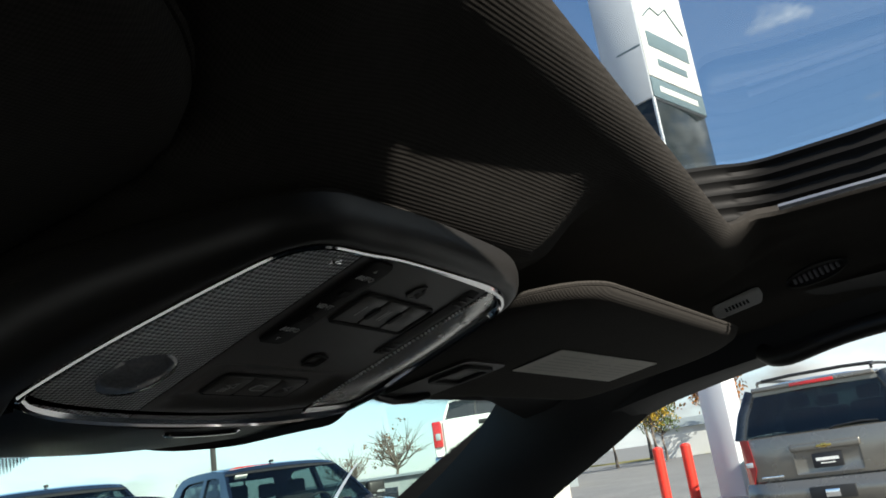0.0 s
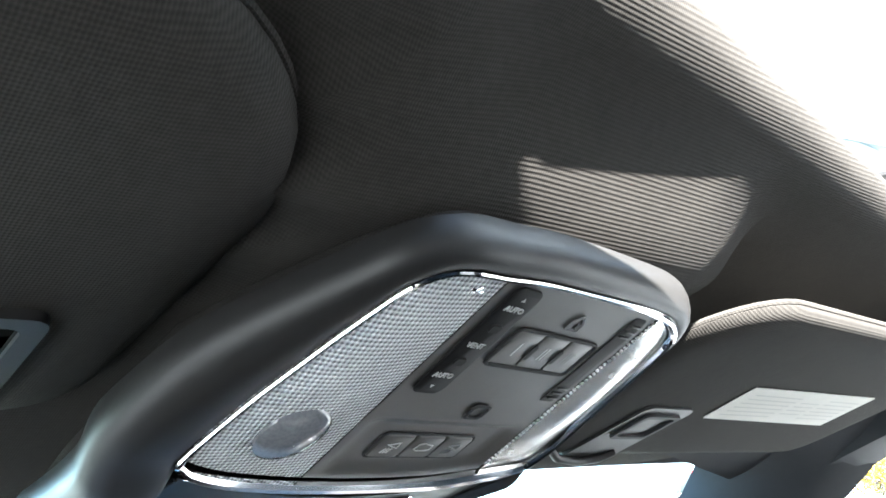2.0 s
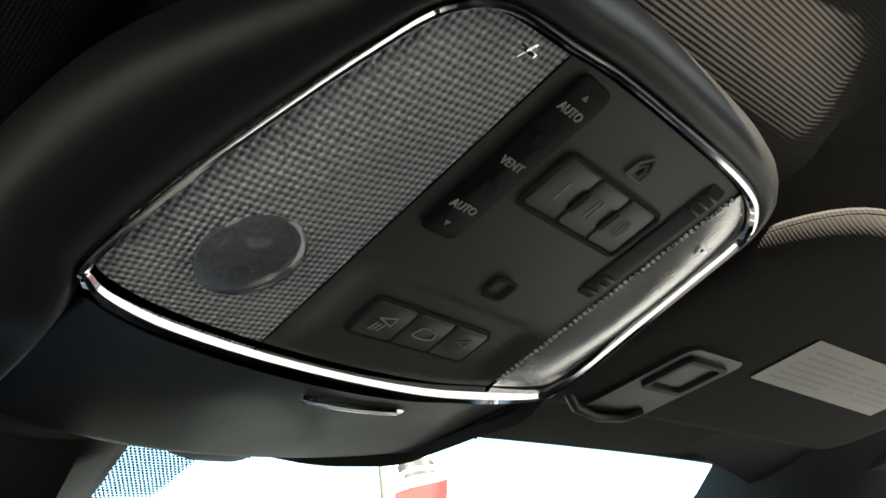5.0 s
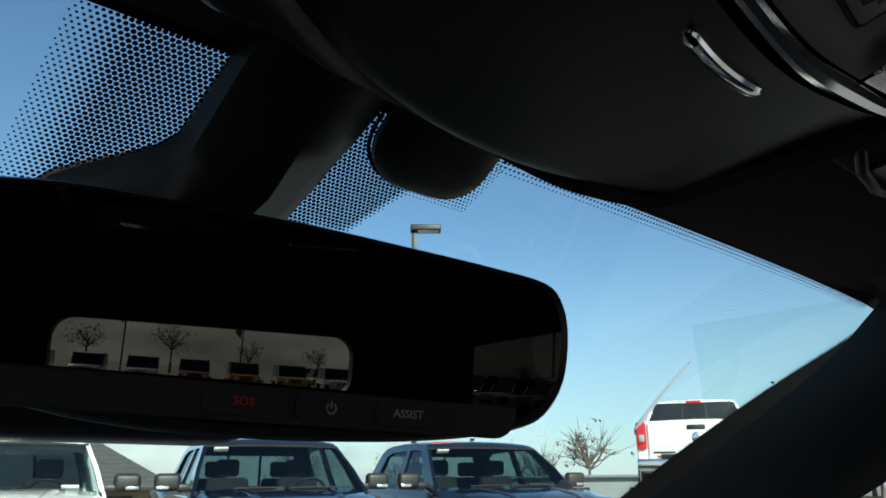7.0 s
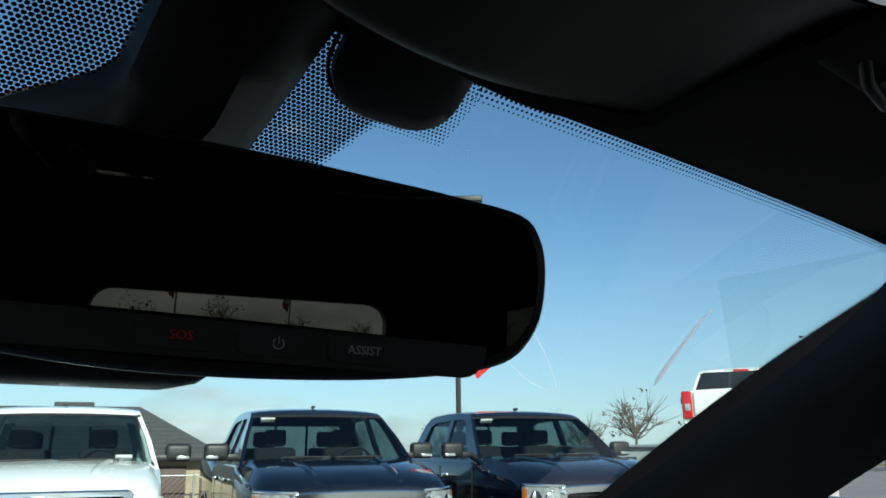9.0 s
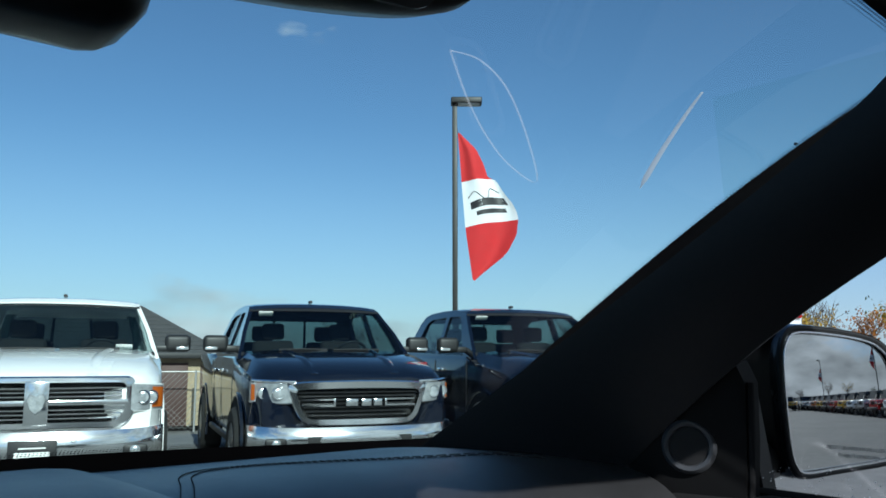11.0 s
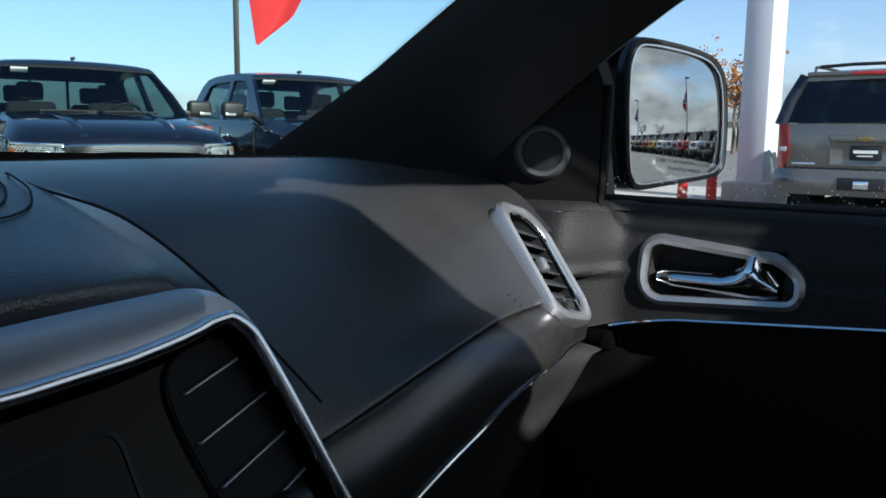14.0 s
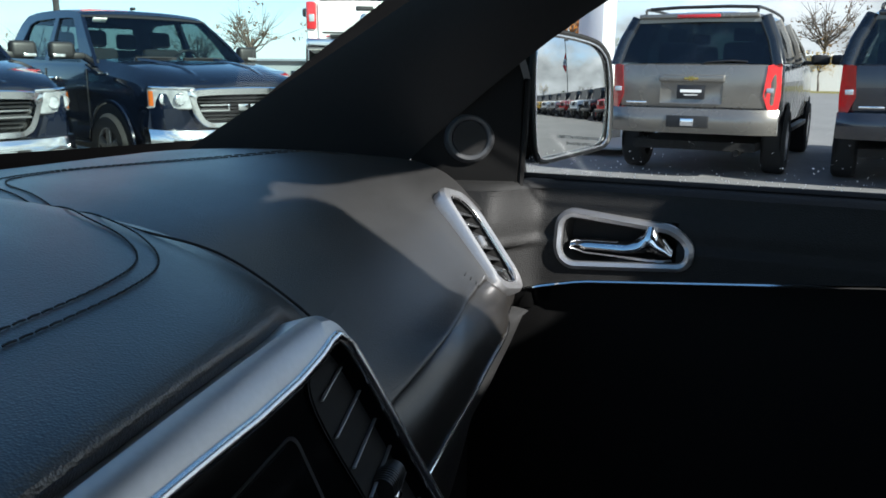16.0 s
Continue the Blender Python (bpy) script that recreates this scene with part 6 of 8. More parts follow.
# ---- vehicles ----
def wheel(parent, x, y, r=0.41, w=0.28, side=1, spokes=6):
    bm = bmesh.new()
    prof = [(r * 0.62, -w / 2), (r * 0.9, -w / 2), (r * 0.985, -w * 0.38), (r, -w * 0.2), (r, w * 0.2), (r * 0.985, w * 0.38), (r * 0.9, w / 2), (r * 0.62, w / 2)]
    n = 28
    loft(bm, [[(x + d, y + rr * math.cos(a), r + rr * math.sin(a)) for rr, d in prof] for a in span(0, 2 * math.pi, n + 1)], closed=True)
    wh = part("wheel", bm, TYRE, parent, "black road tyre on an alloy rim")
    bm = bmesh.new()
    o = w / 2 * side
    loft(bm, [[(x + o * k, y + rr * math.cos(a), r + rr * math.sin(a)) for a in span(0, 2 * math.pi, n + 1)[:-1]] for rr, k in ((r * 0.63, 0.95), (r * 0.60, 0.9), (r * 0.56, 0.35), (r * 0.12, 0.3))])
    for i in range(spokes):
        a = 2 * math.pi * i / spokes
        m = Matrix.Translation((x + o * 0.8, y, r)) @ Matrix.Rotation(a, 4, "X")
        box(bm, (0, 0, 0), (0.04, 0.085, r * 0.5), 0.012, m @ Matrix.Translation((0, 0, r * 0.34)))
    cyl(bm, (x + o * 0.7, y, r), (x + o * 0.95, y, r), 0.075, n=14)
    part("rim", bm, ALLOY, wh, "silver alloy rim")


def section(w, z0, zs, z1, tuck=0.03, top=0.12, n=0):
    """Half cross-section of a car body, mirrored: w half width, z0 sill, zs shoulder, z1 top."""
    half = [(w - 0.10, z0), (w - 0.03, z0 + 0.05), (w - 0.01, z0 + 0.25 * (zs - z0)), (w, z0 + 0.65 * (zs - z0)), (w - 0.01, zs - 0.03), (w - tuck, zs), (w - top, z1 - 0.02), (w * 0.55, z1), (0.0, z1 + 0.008)]
    return half + [(-x, z) for x, z in half[-2::-1]]


def seats(parent, ys, z=0.95, w=0.38, xs=(-0.42, 0.42)):
    for y in ys:
        for x in xs:
            bm = bmesh.new()
            box(bm, (x, y, z + 0.16), (0.50, 0.14, 0.62), 0.06, None, 3)
            box(bm, (x, y - 0.02, z + 0.58), (0.27, 0.10, 0.20), 0.045, None, 3)
            part("seat", bm, SEATGREY, parent, "grey cloth seat with headrest")


def side_mirror(parent, x, y, z, s, material, lens=True):
    bm = bmesh.new()
    box(bm, (x + s * 0.19, y, z), (0.27, 0.13, 0.185), 0.05, None, 4)
    box(bm, (x + s * 0.05, y + 0.01, z - 0.055), (0.20, 0.08, 0.07), 0.02)
    mi = part("mirror", bm, material, parent, "folding door mirror")
    bm = bmesh.new()
    box(bm, (x + s * 0.24, y + 0.058, z - 0.055), (0.13, 0.02, 0.035), 0.008)
    part("marker_lamp", bm, LAMPCLEAR, mi, "pale marker lamp")


def pickup(paint, m, label, group, facelift=True, front=True):
    """Crew-cab pickup; its front at y = 0, its tail at y = -5.85."""
    top = thing("pickup_truck", m, label, "pickup truck", group)
    W = 1.02
    # hood, fenders, cab sides and bed as one shell of sections
    st = [(-0.02, 0.80, 0.66, 1.00, 1.03), (-0.06, 0.90, 0.56, 1.05, 1.11), (-0.18, 0.965, 0.48, 1.09, 1.19), (-0.45, 0.995, 0.46, 1.16, 1.28), (-0.90, 1.01, 0.46, 1.22, 1.35), (-1.34, 1.015, 0.46, 1.28, 1.395),
          (-1.45, 1.012, 0.45, 1.32, 1.375), (-1.60, 1.013, 0.45, 1.325, 1.34), (-2.5, 1.015, 0.45, 1.33, 1.34), (-3.72, 1.015, 0.45, 1.33, 1.34), (-3.78, 1.01, 0.46, 1.33, 1.34), (-3.84, 1.02, 0.48, 1.36, 1.38), (-5.0, 1.02, 0.52, 1.37, 1.39), (-5.76, 1.01, 0.60, 1.38, 1.40), (-5.84, 0.99, 0.64, 1.37, 1.39)]
    bm = bmesh.new()
    loft(bm, [[(x, y, z) for x, z in section(w, z0, zs, z1, 0.03, 0.13 if y > -1.4 else 0.06)] for y, w, z0, zs, z1 in st], closed=True, cap0=True, cap1=True)
    # two raised pleats on the hood
    for s in (1, -1):
        tube(bm, [curve_at([(0.40 * s, -0.12, 1.135), (0.42 * s, -0.5, 1.278), (0.45 * s, -0.95, 1.343), (0.50 * s, -1.30, 1.378)], t) for t in span(0, 1, 12)], 0.06, 8, flat=0.45)
    body = part("body", bm, paint, top, "painted body shell")
    # cab: two sides with their window openings, and the roof between them
    def side_x(z):
        return 0.985 - 0.30 * (z - 1.30) - 0.14 * max(0.0, z - 1.60) ** 1.2

    outline = [(-1.30, 1.30), (-1.66, 1.61), (-2.00, 1.868), (-2.12, 1.915), (-2.40, 1.945), (-2.90, 1.952), (-3.30, 1.94), (-3.52, 1.91), (-3.64, 1.82), (-3.76, 1.58), (-3.82, 1.33), (-2.6, 1.30)]
    openings = [[(-1.66, 1.34), (-1.90, 1.60), (-2.08, 1.785), (-2.16, 1.835), (-2.30, 1.85), (-2.555, 1.855), (-2.545, 1.36)],
                [(-2.655, 1.36), (-2.665, 1.855), (-3.20, 1.845), (-3.36, 1.80), (-3.45, 1.60), (-3.47, 1.39)]]
    for s in (1, -1):
        bm = bmesh.new()
        edges = []
        for loop_ in [outline] + openings:
            vs = [bm.verts.new((side_x(z) * s, y, z)) for y, z in loop_]
            edges += [bm.edges.new((vs[i], vs[(i + 1) % len(vs)])) for i in range(len(vs))]
        bmesh.ops.triangle_fill(bm, edges=edges, use_beauty=True, use_dissolve=False)
        ext = bmesh.ops.extrude_face_region(bm, geom=bm.faces[:])
        bmesh.ops.translate(bm, vec=(-0.045 * s, 0, 0), verts=[v for v in ext["geom"] if isinstance(v, bmesh.types.BMVert)])
        part("cab_side", bm, paint, top, "painted cab side with window frames", smooth=False)
    bm = bmesh.new()
    crest = [(-2.00, 1.868), (-2.06, 1.895), (-2.12, 1.915), (-2.40, 1.945), (-2.90, 1.952), (-3.30, 1.94), (-3.52, 1.91), (-3.60, 1.86)]

    def roof(u, k):
        y, z, _ = curve_at([(a_, b_, 0) for a_, b_ in crest], k)
        e = abs(u)
        return Vector((u * (side_x(z) + 0.004), y + 0.06 * (1 - u * u) * smooth01((y + 2.3) / 0.3), z + 0.035 * (1 - e ** 2.5) - 0.012 * smooth01((e - 0.93) / 0.07)))
    sheet(bm, roof, span(-1, 1, 25), span(0, 1, 20), thick=Vector((0, 0, -0.03)))
    part("cab_roof", bm, paint, top, "painted cab roof")

    def pane(name, quad, mt, lab, bow=(0, 0, 0)):
        a, b, c, d = (Vector(q) for q in quad)
        bm = bmesh.new()
        sheet(bm, lambda u, v: (a * (1 - u) + b * u) * (1 - v) + (d * (1 - u) + c * u) * v + Vector(bow) * (4 * u * (1 - u)), span(0, 1, 9), span(0, 1, 5))
        g = part(name, bm, mt, top, lab)
        g.visible_shadow = False
        return g
    wsq = ((-0.945, -1.33, 1.33), (0.945, -1.33, 1.33), (0.775, -2.01, 1.872), (-0.775, -2.01, 1.872))
    pane("windshield", wsq, CARGLASS, "greenish windshield", (0, 0.07, 0.01))
    bm = bmesh.new()
    for k0, k1 in ((0.0, 0.07), (0.95, 1.0)):
        a, b, c, d = (Vector(q) for q in wsq)
        sheet(bm, lambda u, v: (a * (1 - u) + b * u) * (1 - v) + (d * (1 - u) + c * u) * v + Vector((0, 0.07, 0.01)) * (4 * u * (1 - u)) + Vector((0, 0.002, 0.003)), span(0, 1, 13), (k0, k1))
    part("windshield_border", bm, BLACKTRIM, top, "black windshield border")
    rear_mt = CARGLASS if front else DARKGLASS
    pane("rear_window", ((-0.90, -3.82, 1.36), (0.90, -3.82, 1.36), (0.74, -3.60, 1.86), (-0.74, -3.60, 1.86)), rear_mt, "cab rear window", (0, -0.04, 0))
    bm = bmesh.new()
    for x0, x1, k0, k1 in ((-0.93, 0.93, -0.03, 0.12), (-0.93, -0.78, 0, 1), (0.78, 0.93, 0, 1), (-0.86, 0.86, 0.90, 1.04)):
        sheet(bm, lambda x, k: (x * (1 - 0.17 * k), -3.825 - 0.04 * (1 - (x / 0.93) ** 2) + 0.22 * k, 1.36 + 0.50 * k), (x0, x1), (k0, k1))
    part("rear_window_frame", bm, paint if front else DARKGLASS, top, "frame of the rear window")
    for x0 in (-0.27, 0.23):
        bm = bmesh.new()
        sheet(bm, lambda x, k: (x * (1 - 0.17 * k), -3.825 - 0.04 * (1 - (x / 0.93) ** 2) + 0.22 * k, 1.36 + 0.50 * k), (x0, x0 + 0.04), (0, 1))
        part("window_divider", bm, BLACKTRIM, top, "black divider of the sliding rear window")
    for s in (1, -1):
        def inner(z):
            return (side_x(z) - 0.022) * s
        pane("side_window", ((inner(1.34), -1.64, 1.33), (inner(1.34), -2.56, 1.34), (inner(1.86), -2.57, 1.865), (inner(1.86), -2.10, 1.865)), CARGLASS, "front door window")
        pane("side_window", ((inner(1.34), -2.64, 1.34), (inner(1.34), -3.49, 1.36), (inner(1.86), -3.34, 1.865), (inner(1.86), -2.65, 1.865)), CARGLASS, "rear door window")
    # inside: floor of the cab, dash, seats, wheel
    bm = bmesh.new()
    box(bm, (0, -2.55, 0.9), (1.7, 2.4, 0.62))
    box(bm, (0, -1.62, 1.33), (1.72, 0.40, 0.10), 0.04)
    part("cab_interior", bm, CABIN, top, "dark cab interior")
    seats(top, (-2.45, -3.35), 1.05)
    bm = bmesh.new()
    tube(bm, [(-0.42 + 0.19 * math.cos(a), -1.86 + 0.07 * math.sin(a), 1.33 + 0.17 * math.sin(a)) for a in span(0, 6.2832, 25)[:-1]], 0.016, 6, closed=True)
    # driver sits on the vehicle's own left, which is the -x side seen from behind
    part("steering_wheel", bm, BLACKTRIM, top, "black steering wheel")
    for s in (1, -1):
        side_mirror(top, 0.99 * s, -1.66, 1.465, s, BLACKTRIM)
        for y in (-2.30, -3.25):
            bm = bmesh.new()
            box(bm, (1.03 * s, y, 1.16), (0.035, 0.20, 0.045), 0.012)
            part("door_handle", bm, CARCHROME if facelift else paint, top, "bright door handle")
        for y in (-1.47, -2.54, -3.42):
            bm = bmesh.new()
            box(bm, (1.013 * s, y, 0.88), (0.006, 0.010, 0.80))
            part("door_gap", bm, BLACKTRIM, top, "dark door gap")
        bm = bmesh.new()
        box(bm, (1.02 * s, -2.3, 0.45), (0.05, 2.5, 0.07), 0.02)
        part("sill_trim", bm, BLACKTRIM, top, "black sill trim")
        for y in (-0.98, -4.66):
            bm = bmesh.new()
            loft(bm, [[(1.005 * s + d * s, y + 0.50 * k * math.cos(a), 0.44 + 0.50 * k * math.sin(a)) for a in span(-0.35, math.pi + 0.35, 20)] for d, k in ((0.0, 1.04), (0.025, 1.03), (0.028, 0.97), (0.018, 0.95))], closed=False)
            arch = part("wheel_arch", bm, paint, top, "painted wheel arch lip")
            bm = bmesh.new()
            vs = [bm.verts.new((1.022 * s, y + 0.475 * math.cos(a), 0.44 + 0.475 * math.sin(a))) for a in span(-0.35, math.pi + 0.35, 20)]
            bm.faces.new(vs)
            part("arch_liner", bm, HOLE, arch, "dark arch liner")
            wheel(top, 0.93 * s, y, side=s)
    bm = bmesh.new()
    box(bm, (0, -2.30, 1.995), (0.04, 0.10, 0.035), 0.014)
    part("roof_antenna", bm, BLACKTRIM, top, "small black fin antenna")
    if not front:
        rear_of_pickup(top, paint)
        return top
    # wipers, sticker
    for x in (-0.05, 0.55):
        bm = bmesh.new()
        tube(bm, [(x, -1.25, 1.395), (x - 0.25, -1.30, 1.402), (x - 0.55, -1.34, 1.40)], 0.011, 6)
        part("wiper", bm, BLACKTRIM, top, "black wiper arm")
    bm = bmesh.new()
    sx, sy, sz = (0.60, -1.935, 1.822) if facelift else (-0.64, -1.40, 1.42)
    box(bm, (0, 0, 0), (0.16, 0.07, 0.006), 0.001, pose(sx, sy, sz, 42, 0, 0))
    part("windshield_sticker", bm, STICKER, top, "white paper sticker")
    if facelift:
        for s in (1, -1):
            bm = bmesh.new()
            box(bm, (0, 0, 0), (0.012, 0.20, 0.07), 0.004, pose(0.992 * s, -1.10, 1.20, 0, 14 * s, 0))
            part("hood_badge", bm, CARCHROME, top, "bright side badge")
    front_of_pickup(top, paint, facelift)
    return top


def front_of_pickup(top, paint, facelift):
    # grille: bright surround, dark back, bars
    zt, zb, hw = (1.005, 0.745, 0.585) if facelift else (1.09, 0.775, 0.675)
    if facelift:
        loop_o = [(p.x, p.y) for p in round_loop([(0, 0.675), (0.42, 0.68), (0.52, 0.70), (0.60, 0.77), (0.675, 0.97), (0.685, 1.04), (0.62, 1.075), (0.35, 1.09), (0, 1.095), (-0.35, 1.09), (-0.62, 1.075), (-0.685, 1.04), (-0.675, 0.97), (-0.60, 0.77), (-0.52, 0.70), (-0.42, 0.68)], 3)]
        loop_i = [(p.x, p.y) for p in round_loop([(0, 0.745), (0.40, 0.745), (0.475, 0.757), (0.525, 0.80), (0.585, 0.935), (0.585, 0.985), (0.54, 1.005), (0.30, 1.015), (0, 1.018), (-0.30, 1.015), (-0.54, 1.005), (-0.585, 0.985), (-0.585, 0.935), (-0.525, 0.80), (-0.475, 0.757), (-0.40, 0.745)], 3)]
    else:
        loop_o = rrect(-hw - 0.085, hw + 0.085, zb - 0.06, zt + 0.06, [0.18, 0.18, 0.07, 0.07], 7)
        loop_i = rrect(-hw, hw, zb, zt, [0.14, 0.14, 0.05, 0.05], 7)
    bow = lambda x: 0.10 - 0.13 * (x / 0.9) ** 2
    bm = bmesh.new()
    loft(bm, [[(x, bow(x) - 0.12, z) for x, z in loop_o], [(x, bow(x) + 0.0, z) for x, z in loop_o], [(x * 0.97, bow(x) + 0.025, 0.9 + (z - 0.9) * 0.95) for x, z in loop_o], [(x * 1.02, bow(x) + 0.02, 0.9 + (z - 0.9) * 1.05) for x, z in loop_i], [(x, bow(x) - 0.06, z) for x, z in loop_i]])
    gr = part("grille", bm, CARCHROME, top, "bright chrome grille surround")
    bm = bmesh.new()
    loft(bm, [[(x, bow(x) - 0.065, z) for x, z in loop_i], [(x * 0.02, bow(0) - 0.065, 0.9 + (z - 0.9) * 0.02) for x, z in loop_i]])
    part("grille_back", bm, HOLE, gr, "dark grille opening")
    if facelift:
        bars = [zb + 0.03 + k * (zt - zb - 0.05) / 6 for k in range(7)]
    else:
        bars = [zb + 0.03, zb + 0.065, zb + 0.10, zt - 0.105, zt - 0.07, zt - 0.035]
    def reach(z):
        return min(hw, 0.475 + 0.50 * (z - 0.76)) if facelift else hw - 0.02

    for i, z in enumerate(bars):
        bm = bmesh.new()
        loft(bm, [[(x, bow(x) - 0.06, z - 0.010), (x, bow(x) - 0.02, z - 0.008), (x, bow(x) - 0.015, z + 0.003), (x, bow(x) - 0.05, z + 0.010)] for x in span(-reach(z), reach(z), 13)], cap0=True, cap1=True)
        part("grille_bar", bm, BLACKTRIM if facelift else CARCHROME, gr, "horizontal grille bar")
    if facelift:
        # emblem bar: plain blocks in place of letters, with a bracket on either side
        zc = (zt + zb) / 2 + 0.015
        for x, w in ((-0.19, 0.085), (-0.075, 0.10), (0.065, 0.12)):
            bm = bmesh.new()
            box(bm, (x + 0.02, bow(x) + 0.002, zc), (w, 0.03, 0.068), 0.008)
            part("emblem_block", bm, CARCHROME, gr, "bright emblem block")
        for s in (1, -1):
            bm = bmesh.new()
            for dz in (-0.028, 0.028):
                loft(bm, [[(s * x, bow(x) - 0.02, zc + dz - 0.010), (s * x, bow(x) + 0.006, zc + dz - 0.008), (s * x, bow(x) + 0.006, zc + dz + 0.008), (s * x, bow(x) - 0.02, zc + dz + 0.010)] for x in span(0.24, 0.555, 7)], cap0=True, cap1=True)
            box(bm, (s * 0.25, bow(0.25) + 0.0, zc), (0.022, 0.03, 0.075), 0.006)
            part("emblem_bracket", bm, CARCHROME, gr, "bright emblem bracket")
    else:
        for args in (((0, bow(0) - 0.005, 0.932), (0.19, 0.05, 0.36)), ((0, bow(0.45) - 0.005, 0.932), (1.42, 0.04, 0.05))):
            bm = bmesh.new()
            box(bm, *args, 0.015)
            part("grille_cross", bm, CARCHROME, gr, "broad chrome cross bar")
        bm = bmesh.new()
        pts = [(0, -0.09), (0.045, -0.05), (0.075, 0.03), (0.05, 0.085), (0, 0.06), (-0.05, 0.085), (-0.075, 0.03), (-0.045, -0.05)]
        loft(bm, [[(x, 0.128, 0.93 + z) for x, z in pts], [(x * 0.9, 0.142, 0.93 + z * 0.9) for x, z in pts]], cap1=True)
        part("emblem", bm, LAMPCLEAR, gr, "bright shield emblem")
    for s in (1, -1):
        # headlamp wraps round the corner
        za, zb2, x0, x1 = (1.062, 0.89, 0.69, 0.985) if facelift else (1.085, 0.86, hw + 0.055, 0.995)
        bm = bmesh.new()

        def lamp(u, v):
            x = x0 + (x1 - x0) * u - (0.05 * (1 - v) * (1 - u) if facelift else 0)
            y = bow(x0) * (1 - u) + (-0.20) * u ** 2 - 0.015 * u + 0.02
            z = zb2 + (za - zb2) * v + (0.012 * u if facelift else -0.02 * u * v)
            return Vector((x * s, y, z))
        sheet(bm, lamp, span(0, 1, 10), span(0, 1, 6), thick=Vector((0, -0.05, 0)))
        hl = part("headlamp", bm, LAMPCLEAR, top, "clear headlamp with bright reflectors")
        for u in ((0.3, 0.68) if facelift else (0.35, 0.62)):
            bm = bmesh.new()
            p = lamp(u, 0.5)
            ball(bm, p + Vector((0, 0.002, 0)), 0.05, 1, 0.2, 1, 14, 8)
            bowl = part("lamp_bowl", bm, LAMPCLEAR, hl, "round lamp bowl")
            bm = bmesh.new()
            tube(bm, [p + Vector((0.054 * math.cos(a), 0.012, 0.054 * math.sin(a))) for a in [k * 6.2832 / 18 for k in range(18)]], 0.007, 6, closed=True, up=Vector((0, 1, 0)))
            part("bowl_ring", bm, CARCHROME, bowl, "bright ring round the bowl")
        bm = bmesh.new()
        sheet(bm, lambda u, v: lamp(u, v) + Vector((0.004 * s, 0.006, 0)), span(0.64, 0.99, 6) if not facelift else span(0.90, 0.99, 3), span(0.08, 0.92, 4), thick=Vector((0, -0.004, 0)))
        if facelift:
            part("side_lens", bm, AMBER, hl, "amber side lens")
        else:
            part("turn_lens", bm, AMBER, hl, "amber side lens")
        bm = bmesh.new()
        sheet(bm, lambda u, v: lamp(u, v * 1.12 - 0.06) + Vector((0, -0.012, 0)), span(-0.03, 1.02, 8), span(0, 1, 4), thick=Vector((0, -0.03, 0)))
        part("lamp_frame", bm, CARCHROME if facelift else paint, hl, "lamp frame")
        if facelift:
            bm = bmesh.new()
            sheet(bm, lambda u, v: lamp(u, 1.0) + Vector((0, 0.012 * math.sin(3.14 * v), 0.005 + 0.032 * v)), span(-0.28, 1.0, 12), span(0, 1, 5), thick=Vector((0, -0.03, 0)))
            part("lamp_brow", bm, CARCHROME, hl, "chrome brow above the headlamp")
            bm = bmesh.new()
            pts = [(hw + 0.0, 0.66), (hw + 0.09, 0.865), (0.97, 0.885), (0.99, 0.70), (0.90, 0.63)]
            loft(bm, [[(x * s, bow(0.6) - 0.30 * ((x - 0.5) / 0.5) ** 2 + 0.015, z) for x, z in pts], [(x * s, bow(0.6) - 0.30 * ((x - 0.5) / 0.5) ** 2 - 0.08, z) for x, z in pts]], cap0=True, cap1=True)
            part("corner_panel", bm, paint, top, "painted corner panel")
    # bumper
    bm = bmesh.new()
    zb0, zb1 = (0.43, 0.665) if facelift else (0.44, 0.70)

    def bump(u, v):
        x = -1.01 + 2.02 * u
        e = abs(2 * u - 1)
        y = 0.14 - 0.14 * e ** 2 - 0.16 * e ** 8
        a = v * math.pi
        return Vector((x, y + 0.035 * math.sin(a) - 0.02, zb0 + 0.02 * e ** 6 + (zb1 - zb0) * (1 - v)))
    sheet(bm, bump, span(0, 1, 25), span(0, 1, 9), thick=Vector((0, -0.12, 0)))
    bp = part("front_bumper", bm, CARCHROME, top, "chrome front bumper")
    bm = bmesh.new()
    if facelift:
        p = rrect(-0.50, 0.50, 0.475, 0.585, [0.04, 0.04, 0.01, 0.01], 6)
        loft(bm, [[(x, bump((x + 1.01) / 2.02, 0.5).y + 0.012, z) for x, z in p], [(x, bump((x + 1.01) / 2.02, 0.5).y - 0.02, z) for x, z in p]], cap0=True, cap1=True)
        part("lower_grille", bm, BLACKTRIM, bp, "black lower grille")
    else:
        box(bm, (0.0, 0.185, 0.545), (0.36, 0.02, 0.19), 0.006)
        pl = part("dealer_plate", bm, SIGNBLACK, bp, "black dealer plate with bars")
        bm = bmesh.new()
        for z, w, h in ((0.52, 0.26, 0.055), (0.58, 0.20, 0.01)):
            box(bm, (0.0, 0.198, z), (w, 0.004, h))
        part("plate_bar", bm, STICKER, pl, "white bar")
        for x in (-0.30, 0.30):
            bm = bmesh.new()
            cyl(bm, (x, 0.13, 0.64), (x, 0.165, 0.64), 0.022, n=14)
            part("bumper_plug", bm, STICKER, bp, "round pale plug")
    for s in (1, -1):
        bm = bmesh.new()
        box(bm, (0.78 * s, bump(0.5 + 0.386 * 1, 0.5).y + 0.012, 0.525), (0.20, 0.05, 0.10), 0.02)
        fg = part("fog_recess", bm, BLACKTRIM, bp, "black fog lamp recess")
        bm = bmesh.new()
